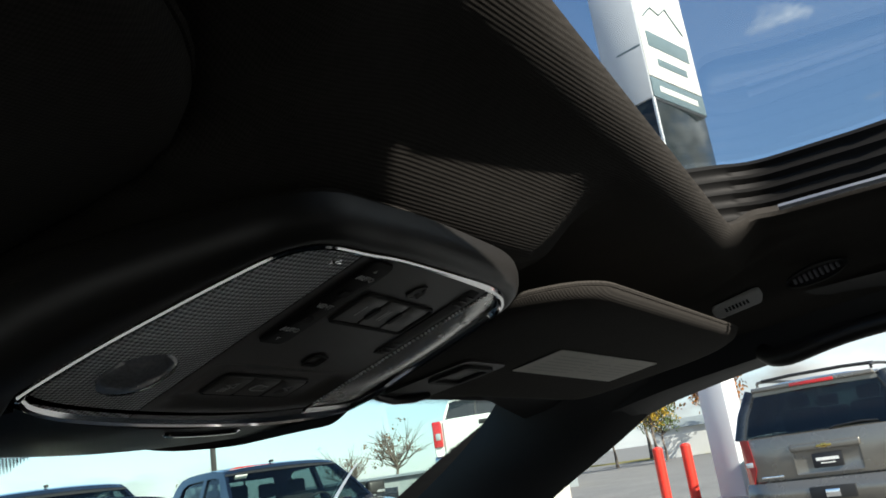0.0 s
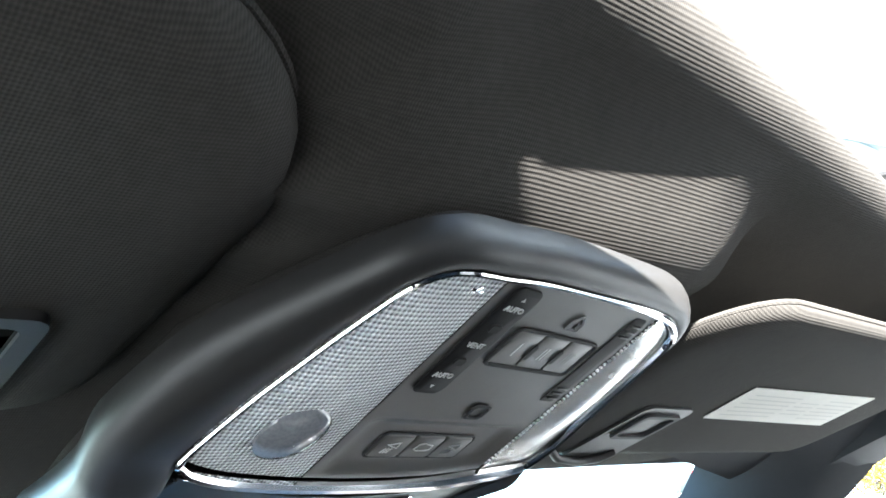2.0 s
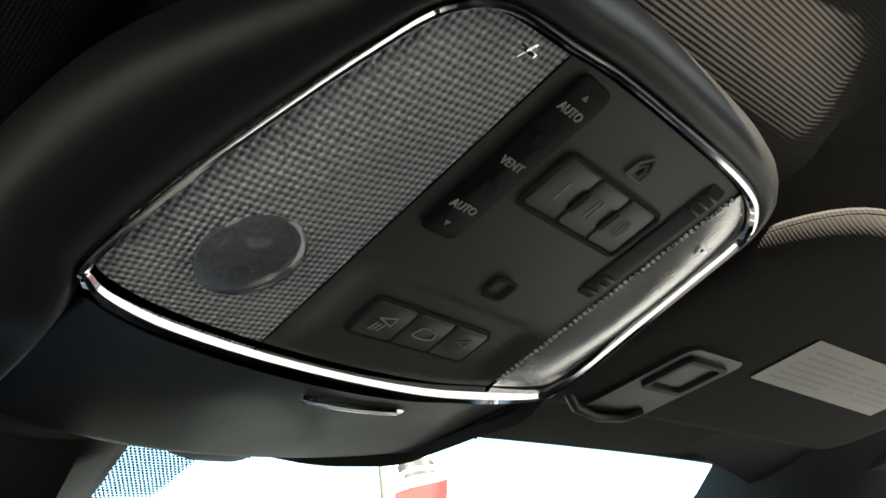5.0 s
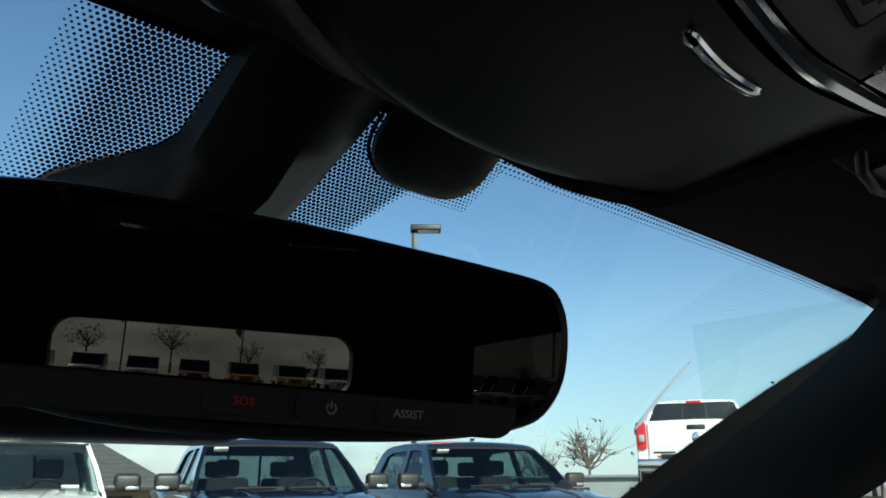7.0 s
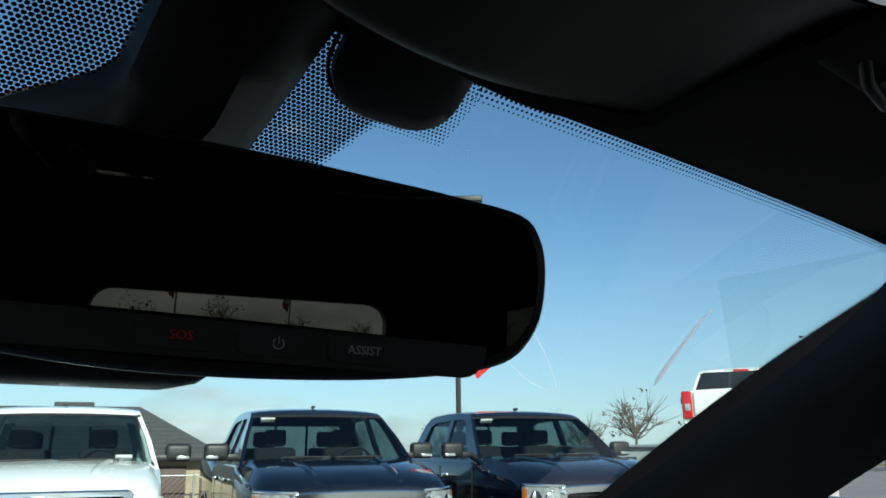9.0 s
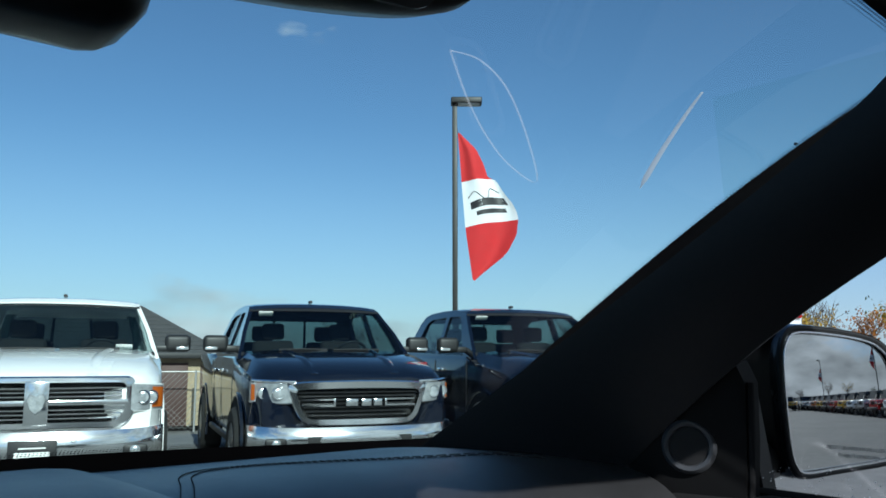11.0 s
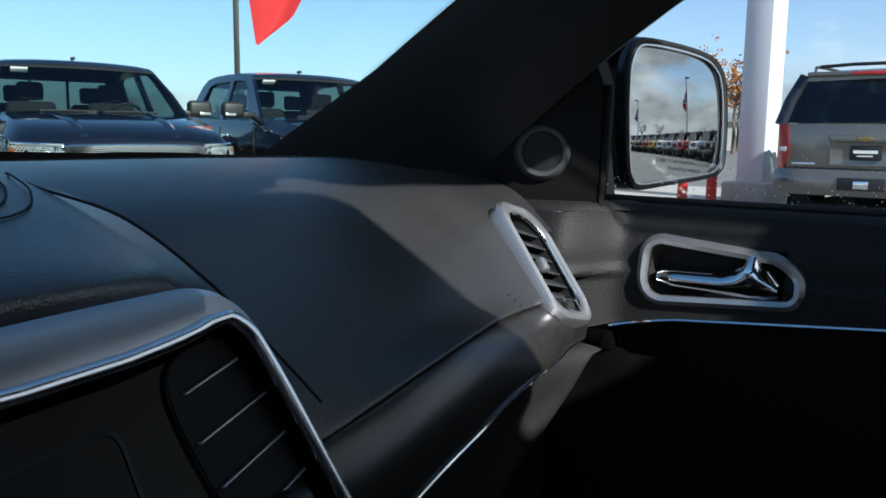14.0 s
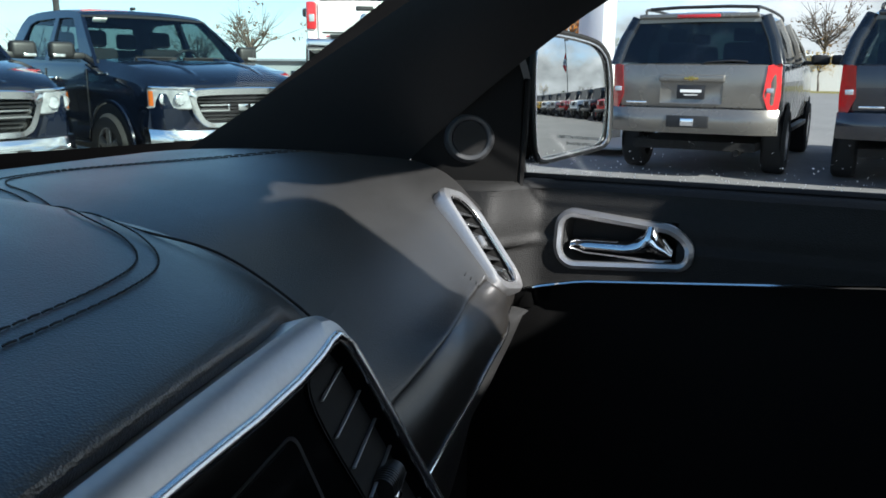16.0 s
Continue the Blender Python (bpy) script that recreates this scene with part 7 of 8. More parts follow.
        ball(bm, (0.78 * s, bump(0.886, 0.5).y + 0.035, 0.525), 0.045, 1, 0.35, 1, 12, 6)
        part("fog_lamp", bm, LAMPCLEAR, fg, "clear fog lamp")


def rear_of_pickup(top, paint):
    bm = bmesh.new()
    box(bm, (0, -5.855, 1.06), (1.60, 0.05, 0.60), 0.02)
    tg = part("tailgate", bm, paint, top, "painted tailgate")
    bm = bmesh.new()
    box(bm, (0, -5.885, 1.27), (0.30, 0.02, 0.08), 0.01)
    part("tailgate_handle", bm, BLACKTRIM, tg, "dark tailgate handle")
    bm = bmesh.new()
    ball(bm, (0, -5.88, 1.10), 0.085, 1, 0.2, 1.1, 14, 8)
    part("emblem", bm, CARCHROME, tg, "round bright emblem")
    bm = bmesh.new()
    box(bm, (-0.55, -5.884, 0.86), (0.36, 0.008, 0.03), 0.002)
    part("name_bar", bm, BLACKTRIM, tg, "dark name bar")
    bm = bmesh.new()
    box(bm, (-0.60, -5.884, 0.80), (0.14, 0.008, 0.022), 0.002)
    part("name_bar", bm, TAILRED, tg, "small red bar")
    for s in (1, -1):
        bm = bmesh.new()
        box(bm, (0.915 * s, -5.80, 1.14), (0.17, 0.20, 0.46), 0.03, None, 3)
        tl = part("tail_lamp", bm, TAILRED, top, "red tail lamp")
        bm = bmesh.new()
        box(bm, (0.905 * s, -5.905, 1.10), (0.09, 0.01, 0.12), 0.004)
        part("reverse_lens", bm, LAMPCLEAR, tl, "clear reversing lens")
    bm = bmesh.new()
    box(bm, (0, -5.92, 0.66), (2.02, 0.20, 0.20), 0.05, None, 3)
    part("rear_bumper", bm, CARCHROME, top, "chrome rear bumper")
    bm = bmesh.new()
    box(bm, (0, -5.93, 0.80), (1.2, 0.12, 0.06), 0.01)
    part("step_pad", bm, BLACKTRIM, top, "black step pad")
    bm = bmesh.new()
    box(bm, (0, -3.56, 1.895), (0.62, 0.06, 0.055), 0.012)
    hb = part("high_brake_lamp", bm, LAMPCLEAR, top, "high brake lamp housing")
    bm = bmesh.new()
    box(bm, (0, -3.595, 1.895), (0.28, 0.02, 0.05), 0.006)
    part("brake_lens", bm, TAILRED, hb, "red brake lens")


AXIS = 18.6
row = Vector((math.sin(radians(AXIS + 90)), math.cos(radians(AXIS + 90)), 0))
first = Vector((4.24, 6.86, 0))
for k, (paint, lab, fl) in {-1: (WHITE, "white pickup truck with a broad chrome crossbar grille", False), 0: (NAVY, "dark blue pickup truck with chrome bumper and grille", True), 1: (NAVY, "dark blue pickup truck parked beside its twin", True)}.items():
    p = first + row * (2.76 * k)
    pickup(paint, pose(p.x, p.y, 0, 0, 0, 180 - AXIS), lab, "pickups in the front row", fl)
p = Vector((12.33, 7.55, 1.05))
d = Vector((math.sin(radians(60)), math.cos(radians(60)), 0))
pk = p + d * 5.88
pickup(WHITE, pose(pk.x, pk.y, 1.05, 0, 0, -60), "white pickup truck raised on a display block", "", True, front=False)
bm = bmesh.new()
box(bm, (0, 0, 0.515), (2.5, 6.2, 1.07), 0.04, pose(p.x + d.x * 2.95, p.y + d.y * 2.95, -0.0, 0, 0, -60))
put("display_block", bm, CONCRETE, label="grey concrete display block under a white pickup", category="display block")


def estate(paint, m, label, group, name_bars=1):
    """Long sport utility; its tail at y = 0, its nose at y = 5.6."""
    top = thing("sport_utility", m, label, "SUV", group)
    st = [(0.02, 0.93, 0.60, 1.10, 1.12), (0.10, 0.985, 0.50, 1.14, 1.16), (0.5, 1.0, 0.44, 1.16, 1.18), (2.5, 1.005, 0.42, 1.17, 1.19), (4.2, 1.0, 0.42, 1.17, 1.19), (4.35, 0.99, 0.43, 1.13, 1.17), (5.2, 0.97, 0.46, 1.05, 1.12), (5.5, 0.93, 0.5, 0.98, 1.02), (5.6, 0.85, 0.56, 0.90, 0.93)]
    bm = bmesh.new()
    loft(bm, [[(x, y, z) for x, z in section(w, z0, zs, z1, 0.02, 0.06)] for y, w, z0, zs, z1 in st], cap0=True, cap1=True)
    part("body", bm, paint, top, "painted body shell")
    bm = bmesh.new()

    def rs(y, hw, z):
        return [(-hw, y, z - 0.06), (-hw * 0.95, y, z), (-hw * 0.5, y, z + 0.035), (0, y, z + 0.042), (hw * 0.5, y, z + 0.035), (hw * 0.95, y, z), (hw, y, z - 0.06), (hw * 0.9, y, z - 0.065), (0, y, z - 0.05), (-hw * 0.9, y, z - 0.065)]
    loft(bm, [rs(0.12, 0.735, 1.795), rs(0.3, 0.755, 1.835), (rs(1.5, 0.77, 1.855)), rs(2.8, 0.765, 1.845), rs(3.4, 0.74, 1.80)], cap0=True, cap1=True)
    for s in (1, -1):
        for a, b, r in (((0.965 * s, 1.30, 1.18), (0.76 * s, 1.28, 1.81), 0.05), ((0.965 * s, 2.45, 1.18), (0.76 * s, 2.40, 1.81), 0.05), ((0.93 * s, 4.15, 1.18), (0.735 * s, 3.38, 1.79), 0.04)):
            tube(bm, [Vector(a), (Vector(a) + Vector(b)) / 2 + Vector((0.03 * s, 0, 0.0)), Vector(b)], r, 8, flat=1.2, up=(1, 0, 0))
    part("roof", bm, paint, top, "painted roof and pillars")
    for s in (1, -1):
        bm = bmesh.new()
        tube(bm, [Vector((0.955 * s, 0.035, 1.14)), Vector((0.88 * s, 0.10, 1.47)), Vector((0.745 * s, 0.18, 1.80))], 0.062, 12, flat=1.3, up=(1, 0, 0))
        part("rear_pillar", bm, DARKGLASS, top, "dark glazed rear pillar")

    def pane(name, quad, lab, mt=DARKGLASS):
        a, b, c, d_ = (Vector(q) for q in quad)
        bm = bmesh.new()
        sheet(bm, lambda u, v: (a * (1 - u) + b * u) * (1 - v) + (d_ * (1 - u) + c * u) * v, span(0, 1, 7), span(0, 1, 5), thick=Vector((0, 0.012, 0)))
        return part(name, bm, mt, top, lab)
    rearglass = clear_glass("tinted_rear_glass", (0.30, 0.36, 0.36), 0.05)
    pane("rear_window", ((-0.945, 0.006, 1.155), (0.945, 0.006, 1.155), (0.735, 0.14, 1.785), (-0.735, 0.14, 1.785)), "dark tinted rear window", rearglass).visible_shadow = False
    pane("windshield", ((-0.85, 4.15, 1.19), (0.85, 4.15, 1.19), (0.68, 3.42, 1.79), (-0.68, 3.42, 1.79)), "windshield", CARGLASS).visible_shadow = False
    for s in (1, -1):
        for y0, y1, y2, y3 in ((0.14, 1.26, 1.24, 0.26), (1.34, 2.40, 2.36, 1.33), (2.50, 4.0, 3.36, 2.44)):
            pane("side_window", ((0.972 * s, y0, 1.175), (0.972 * s, y1, 1.18), (0.775 * s, y2, 1.79), (0.77 * s, y3, 1.79)), "tinted side window", DARKGLASS if y0 < 2 else CARGLASS)
        side_mirror(top, 0.98 * s, 3.75, 1.28, s, BLACKTRIM)
        bm = bmesh.new()
        tube(bm, [curve_at([(0.66 * s, 0.22, 1.855), (0.665 * s, 0.34, 1.915), (0.68 * s, 1.4, 1.935), (0.68 * s, 2.6, 1.925), (0.665 * s, 2.85, 1.86)], t) for t in span(0, 1, 16)], 0.018, 8)
        part("roof_rail", bm, BLACKTRIM, top, "dark roof rail")
        for y in (1.12, 4.55):
            bm = bmesh.new()
            vs = [bm.verts.new((1.008 * s, y + 0.455 * math.cos(a), 0.42 + 0.455 * math.sin(a))) for a in span(-0.3, math.pi + 0.3, 20)]
            bm.faces.new(vs)
            part("arch_liner", bm, HOLE, top, "dark wheel arch")
            wheel(top, 0.90 * s, y, 0.40, 0.28, s, 5)
        bm = bmesh.new()
        loft(bm, [[(0.955 * s + 0.04 * s * k, -0.015 + dy, z) for k, dy, z in ((0, 0.0, 1.16), (1, 0.10, 1.16), (1.25, 0.14, 0.80), (0.9, 0.10, 0.64), (-1.6, -0.012, 0.64), (-3.2, -0.015, 0.80), (-2.4, -0.012, 1.14))], [(0.955 * s + 0.04 * s * k, 0.02 + dy, z) for k, dy, z in ((0, 0.0, 1.16), (1, 0.10, 1.16), (1.25, 0.14, 0.80), (0.9, 0.10, 0.64), (-1.6, -0.012, 0.64), (-3.2, -0.015, 0.80), (-2.4, -0.012, 1.14))]], cap0=True, cap1=True)
        tl = part("tail_lamp", bm, TAILRED, top, "tall red tail lamp")
        bm = bmesh.new()
        box(bm, (0.90 * s, -0.028, 0.86), (0.085, 0.008, 0.055), 0.004)
        part("reverse_lens", bm, LAMPCLEAR, tl, "clear reversing lens")
        bm = bmesh.new()
        box(bm, (1.0 * s, 2.6, 0.40), (0.10, 2.2, 0.05), 0.015)
        part("running_board", bm, BLACKTRIM, top, "dark running board")
    bm = bmesh.new()
    for y in (0.42,):
        tube(bm, [(-0.66, y, 1.925), (-0.3, y - 0.015, 1.94), (0.3, y - 0.015, 1.94), (0.66, y, 1.925)], 0.02, 8)
    part("roof_bar", bm, BLACKTRIM, top, "dark roof cross bar")
    bm = bmesh.new()
    box(bm, (0, 0.10, 1.815), (1.40, 0.16, 0.055), 0.02, None, 3)
    sp = part("spoiler", bm, paint, top, "painted roof lip")
    bm = bmesh.new()
    box(bm, (0.02, 0.015, 1.812), (0.50, 0.02, 0.04), 0.006)
    part("high_brake_lamp", bm, TAILRED, sp, "red high brake lamp")
    # tailgate furniture
    bm = bmesh.new()
    box(bm, (0, 0.0, 0.90), (1.72, 0.04, 0.50), 0.02)
    tg = part("tailgate", bm, paint, top, "painted tailgate")
    bm = bmesh.new()
    box(bm, (0, -0.04, 1.075), (0.78, 0.05, 0.085), 0.02, None, 3)
    part("plate_lintel", bm, paint, tg, "painted grab bar over the plate")
    bm = bmesh.new()
    p = rrect(-0.37, 0.37, 0.78, 1.035, 0.02, 5)
    loft(bm, [[(x, -0.03, z) for x, z in p], [(x * 0.95, -0.022, 0.907 + (z - 0.907) * 0.9) for x, z in p]], cap1=True)
    part("plate_recess", bm, paint, tg, "painted plate recess")
    bm = bmesh.new()
    box(bm, (0, -0.035, 0.915), (0.33, 0.014, 0.155), 0.004)
    pl = part("dealer_plate", bm, SIGNBLACK, tg, "black dealer plate with white bars")
    bm = bmesh.new()
    for z, w, h in ((0.93, 0.25, 0.034), (0.885, 0.16, 0.012)):
        box(bm, (0, -0.044, z), (w, 0.004, h))
    part("plate_bar", bm, STICKER, pl, "white bar")
    bm = bmesh.new()
    for w, h in ((0.17, 0.028), (0.06, 0.05)):
        box(bm, (0, -0.068, 1.075), (w, 0.012, h), 0.005)
    part("emblem", bm, mat("gold_emblem", (0.55, 0.40, 0.12), 0.25, metal=0.9, var=0.05), tg, "gold cross emblem")
    for x, w in ((-0.66, 0.26),):
        bm = bmesh.new()
        box(bm, (x, -0.024, 0.70), (w, 0.008, 0.022), 0.002)
        part("name_bar", bm, CARCHROME, tg, "small bright bar")
    bm = bmesh.new()
    tube(bm, [(0.10, 0.0, 1.15), (0.15, -0.012, 1.175), (0.45, -0.008, 1.20), (0.62, -0.006, 1.185)], 0.014, 6)
    part("rear_wiper", bm, BLACKTRIM, tg, "black rear wiper")
    bm = bmesh.new()

    def bump(u, v):
        e = abs(2 * u - 1)
        a = v * math.pi
        return Vector((-1.005 + 2.01 * u, -0.10 + 0.16 * e ** 6 - 0.045 * math.sin(a), 0.40 + 0.24 * (1 - v)))
    sheet(bm, bump, span(0, 1, 23), span(0, 1, 9), thick=Vector((0, 0.12, 0)))
    rb = part("rear_bumper", bm, paint, top, "painted rear bumper")
    bm = bmesh.new()
    box(bm, (0, -0.145, 0.515), (0.50, 0.03, 0.115), 0.012)
    hr = part("tow_cover", bm, BLACKTRIM, rb, "dark tow hitch cover")
    bm = bmesh.new()
    box(bm, (0, -0.165, 0.51), (0.16, 0.02, 0.075), 0.01)
    part("hitch", bm, CARCHROME, hr, "grey hitch socket")
    bm = bmesh.new()
    box(bm, (0, 2.4, 0.36), (1.5, 4.2, 0.10))
    cyl(bm, (0.55, 0.15, 0.30), (0.55, 0.9, 0.30), 0.035, n=10)
    part("underbody", bm, HOLE, top, "dark underbody and exhaust")
    bm = bmesh.new()
    box(bm, (0, 2.2, 0.85), (1.8, 3.9, 0.60))
    part("cab_interior", bm, CABIN, top, "dark cabin")
    seats(top, (1.0, 2.6), 1.02)
    # high waist: sills, bumper and belt line ride well above the wheels
    for ob in top.children_recursive:
        if ob.type == "MESH" and not ob.name.startswith(("wheel", "tyre", "rim", "hub", "spoke", "arch", "underbody", "lug")):
            sunk = 0.085 if ob.name.startswith(("plate", "dealer", "emblem")) else 0.0
            for v in ob.data.vertices:
                v.co.z = float(np.interp(v.co.z, (0.30, 0.40, 0.64, 1.16, 1.80, 2.0), (0.38, 0.53, 0.81, 1.315, 1.825, 2.02))) - sunk
    return top


TALL = Matrix.Diagonal((1, 1, 1.06, 1))
estate(BEIGE, pose(10.08, 1.76, 0, 0, 0, -94.4) @ TALL, "pewter sport utility with a tall tailgate and red lamps", "SUVs across the aisle")
estate(CHARCOAL, pose(9.92, -0.86, 0, 0, 0, -94.4) @ TALL, "dark grey sport utility parked beside a pewter one", "SUVs across the aisle", 0)


# ---- pole with lamp and flag, sign, posts ----
def light_pole(x, y, h, label, turn=0, flag=True, group=""):
    z0 = ground_z(x, y)
    top = thing("light_pole", pose(x, y, z0, 0, 0, turn), label, "light pole", group)
    dark = mat("bronze_pole_paint", (0.012, 0.011, 0.011), 0.5, var=0.12, scale=3)
    bm = bmesh.new()
    box(bm, (0, 0, h / 2), (0.13, 0.13, h), 0.012)
    part("pole", bm, dark, top, "dark square pole")
    bm = bmesh.new()
    cyl(bm, (0, 0, 0), (0, 0, 0.5), 0.28, n=20)
    part("pole_base", bm, CONCRETE, top, "round concrete base")
    bm = bmesh.new()
    box(bm, (0.30, 0, h + 0.02), (0.80, 0.36, 0.16), 0.03, None, 3)
    lamp = part("lamp_head", bm, dark, top, "flat box lamp head")
    bm = bmesh.new()
    box(bm, (0.36, 0, h - 0.064), (0.55, 0.28, 0.02), 0.004)
    part("lamp_lens", bm, LAMPCLEAR, lamp, "pale lamp lens")
    return top


def flag(x, y, z0, z1, w, turn, label, ripple=1.0, group=""):
    """A tall three-band flag blown out from its pole; z0 foot, z1 head."""
    top = thing("flag", pose(x, y, 0, 0, 0, turn), label, "flag", group)
    red = mat("red_flag_cloth", (0.50, 0.02, 0.022), 0.85, var=0.1, scale=4)
    white = mat("white_flag_cloth", (0.72, 0.72, 0.74), 0.85, var=0.05, scale=4)

    h = z1 - z0

    def way(stops, v):
        """Straight runs between (v, x, drop) stops."""
        for (v0, x0, d0), (v1, x1, d1) in zip(stops, stops[1:]):
            if v <= v1 + 1e-6:
                t = (v - v0) / (v1 - v0)
                return Vector((w * (x0 + (x1 - x0) * t), 0, -h * (d0 + (d1 - d0) * t)))
    hoist = ((0, 0, 0), (0.36, 0.06, 0.344), (0.66, 0.12, 0.656), (1, 0.235, 1))
    fly = ((0, 0.02, 0), (0.12, 0.31, 0.115), (0.24, 0.43, 0.21), (0.33, 0.50, 0.30), (0.36, 0.57, 0.318), (0.40, 0.64, 0.33), (0.47, 0.74, 0.40), (0.56, 0.92, 0.50),
           (0.62, 0.99, 0.565), (0.66, 1.0, 0.605), (0.76, 0.97, 0.71), (0.86, 0.80, 0.84), (1, 0.30, 1))

    def f(u, v):
        p = way(hoist, v) * (1 - u) + way(fly, v) * u
        fold = math.sin(u * 6.5 + v * 5.0) * min(1, 4 * v) * min(1, 5 * (1 - v))
        return p + Vector((0, 0.11 * ripple * fold * (0.3 + u), z1 - 0.03 * h * math.sin(u * 3.14) * math.sin(v * 9)))
    for k, (a, b, m_) in enumerate(((0, 0.36, red), (0.36, 0.66, white), (0.66, 1.0, red))):
        bm = bmesh.new()
        sheet(bm, f, span(0, 1, 22), span(a, b, 12), thick=Vector((0, 0.006, 0)))
        pt = part("cloth_band", bm, m_, top, "red cloth" if m_ is red else "white cloth")
        if m_ is white:
            for s in (1, -1):
                for u0, u1, v0, v1 in ((0.15, 0.90, 0.52, 0.565), (0.24, 0.82, 0.585, 0.61)):
                    bm = bmesh.new()
                    sheet(bm, lambda u, v: f(u, v) + Vector((0, 0.003 + 0.005 * s, 0)), span(u0, u1, 12), span(v0, v1, 3))
                    part("print_bar", bm, SIGNBLACK, pt, "black printed bar")
                bm = bmesh.new()
                tube(bm, [f(u, 0.485 - 0.045 * math.sin((u - 0.12) / 0.76 * 9.4) * math.sin((u - 0.12) / 0.76 * 3.14)) + Vector((0, 0.003 + 0.007 * s, 0)) for u in span(0.12, 0.88, 14)], 0.012, 4)
                part("print_line", bm, SIGNBLACK, pt, "thin printed outline")
    bm = bmesh.new()
    tube(bm, [(-0.03, 0, z1 + 0.2), (0.0, 0, z1), (-0.02, 0, z0), (-0.06, 0, z0 - 0.4)], 0.005, 5)
    part("halyard", bm, BLACKTRIM, top, "thin rope")
    return top


light_pole(12.91, 15.51, 8.45, "dark square light pole with a box lamp head", -40)
flag(12.99, 15.48, 3.29, 7.07, 1.52, -42, "red and white cloth flag blown out from a light pole")


def sign():
    top = thing("pylon_sign", None, "tall white pylon sign, side toned grey for shade, with a dark band", "sign")
    WHITEP = mat("white_sign_panel", (0.74, 0.72, 0.67), 0.45, var=0.04, scale=2)
    # shade on the sign's side is put into this greyer, cooler white
    GREYP = mat("shade_toned_sign_white", (0.62, 0.63, 0.66), 0.45, var=0.04, scale=2)
    TEAL = mat("slate_sign_band", (0.12, 0.17, 0.19), 0.4, var=0.06, scale=2)
    DK = mat("dark_sign_glass", (0.012, 0.018, 0.02), 0.08, spec=0.6, var=0.1)
    # across: along the lettered face; back: along the side face
    e1 = Vector((math.sin(radians(103)), math.cos(radians(103)), 0))
    e2 = Vector((math.sin(radians(13)), math.cos(radians(13)), 0))
    c = Vector((13.71, 3.73, 0))

    def m(u, v, z):
        return c + e1 * u + e2 * v + Vector((0, 0, z))
    M = Matrix.Translation(c) @ Matrix((e1, e2, Vector((0, 0, 1)))).transposed().to_4x4()
    bm = bmesh.new()
    box(bm, (1.0, 0.47, 9.2), (2.0, 0.94, 3.0), 0.02, M)
    hd = part("sign_head", bm, GREYP, top, "large white sign box")
    bm = bmesh.new()
    box(bm, (1.0, -0.012, 9.42), (1.96, 0.02, 2.5), 0.004, M)
    part("face_panel", bm, WHITEP, hd, "cream face panel")
    bm = bmesh.new()
    box(bm, (1.0, -0.014, 7.93), (1.96, 0.02, 0.42), 0.004, M)
    part("face_band", bm, TEAL, hd, "slate lower band")
    bm = bmesh.new()
    box(bm, (1.0, 0.45, 10.74), (2.1, 1.02, 0.10), 0.01, M)
    part("sign_cap", bm, GREYP, hd, "pale cap")
    for z, w, h in ((9.02, 1.55, 0.34), (8.55, 1.1, 0.16)):
        bm = bmesh.new()
        box(bm, (1.0, -0.026, z), (w, 0.01, h), 0.002, M)
        part("letter_bar", bm, TEAL, hd, "dark bar of lettering")
    bm = bmesh.new()
    box(bm, (1.0, -0.028, 7.93), (1.4, 0.01, 0.12), 0.002, M)
    part("letter_bar", bm, WHITEP, hd, "pale bar of lettering")
    bm = bmesh.new()
    tube(bm, [M @ Vector((x, -0.028, z)) for x, z in ((0.25, 9.5), (0.6, 9.8), (0.9, 9.72), (1.2, 9.95), (1.5, 9.7), (1.75, 9.5))], 0.022, 5)
    part("outline_mark", bm, TEAL, hd, "thin mountain outline")
    bm = bmesh.new()
    box(bm, (-0.004, 0.3, 8.82), (0.012, 0.55, 0.04), 0, M)
    part("panel_joint", bm, TEAL, hd, "dark panel joint")
    bm = bmesh.new()
    box(bm, (1.0, 0.47, 6.8), (1.95, 0.90, 1.8), 0.02, M)
    part("dark_section", bm, DK, top, "dark glossy section")
    bm = bmesh.new()
    box(bm, (0.0, 0.0, 6.8), (0.05, 0.05, 1.8), 0.005, M)
    part("corner_strip", bm, GREYP, top, "pale corner strip")
    bm = bmesh.new()
    box(bm, (0.42, 0.30, 3.2), (0.50, 0.48, 5.6), 0.02, M)
    part("column", bm, GREYP, top, "white square column")
    bm = bmesh.new()
    box(bm, (0.42, 0.32, 0.27), (0.84, 0.80, 0.40), 0.05, M)
    part("column_base", bm, CONCRETE, top, "concrete column base")


sign()
for x, y in ((13.20, 4.86), (13.33, 4.42)):
    bm = bmesh.new()
    cyl(bm, (x, y, 0.1), (x, y, 1.40), 0.085, n=20)
    ball(bm, (x, y, 1.40), 0.085, 1, 1, 0.5, 20, 8)
    put("bollard", bm, REDPAINT, label="red painted steel bollard on a concrete island", category="bollard", group="bollards by the sign")


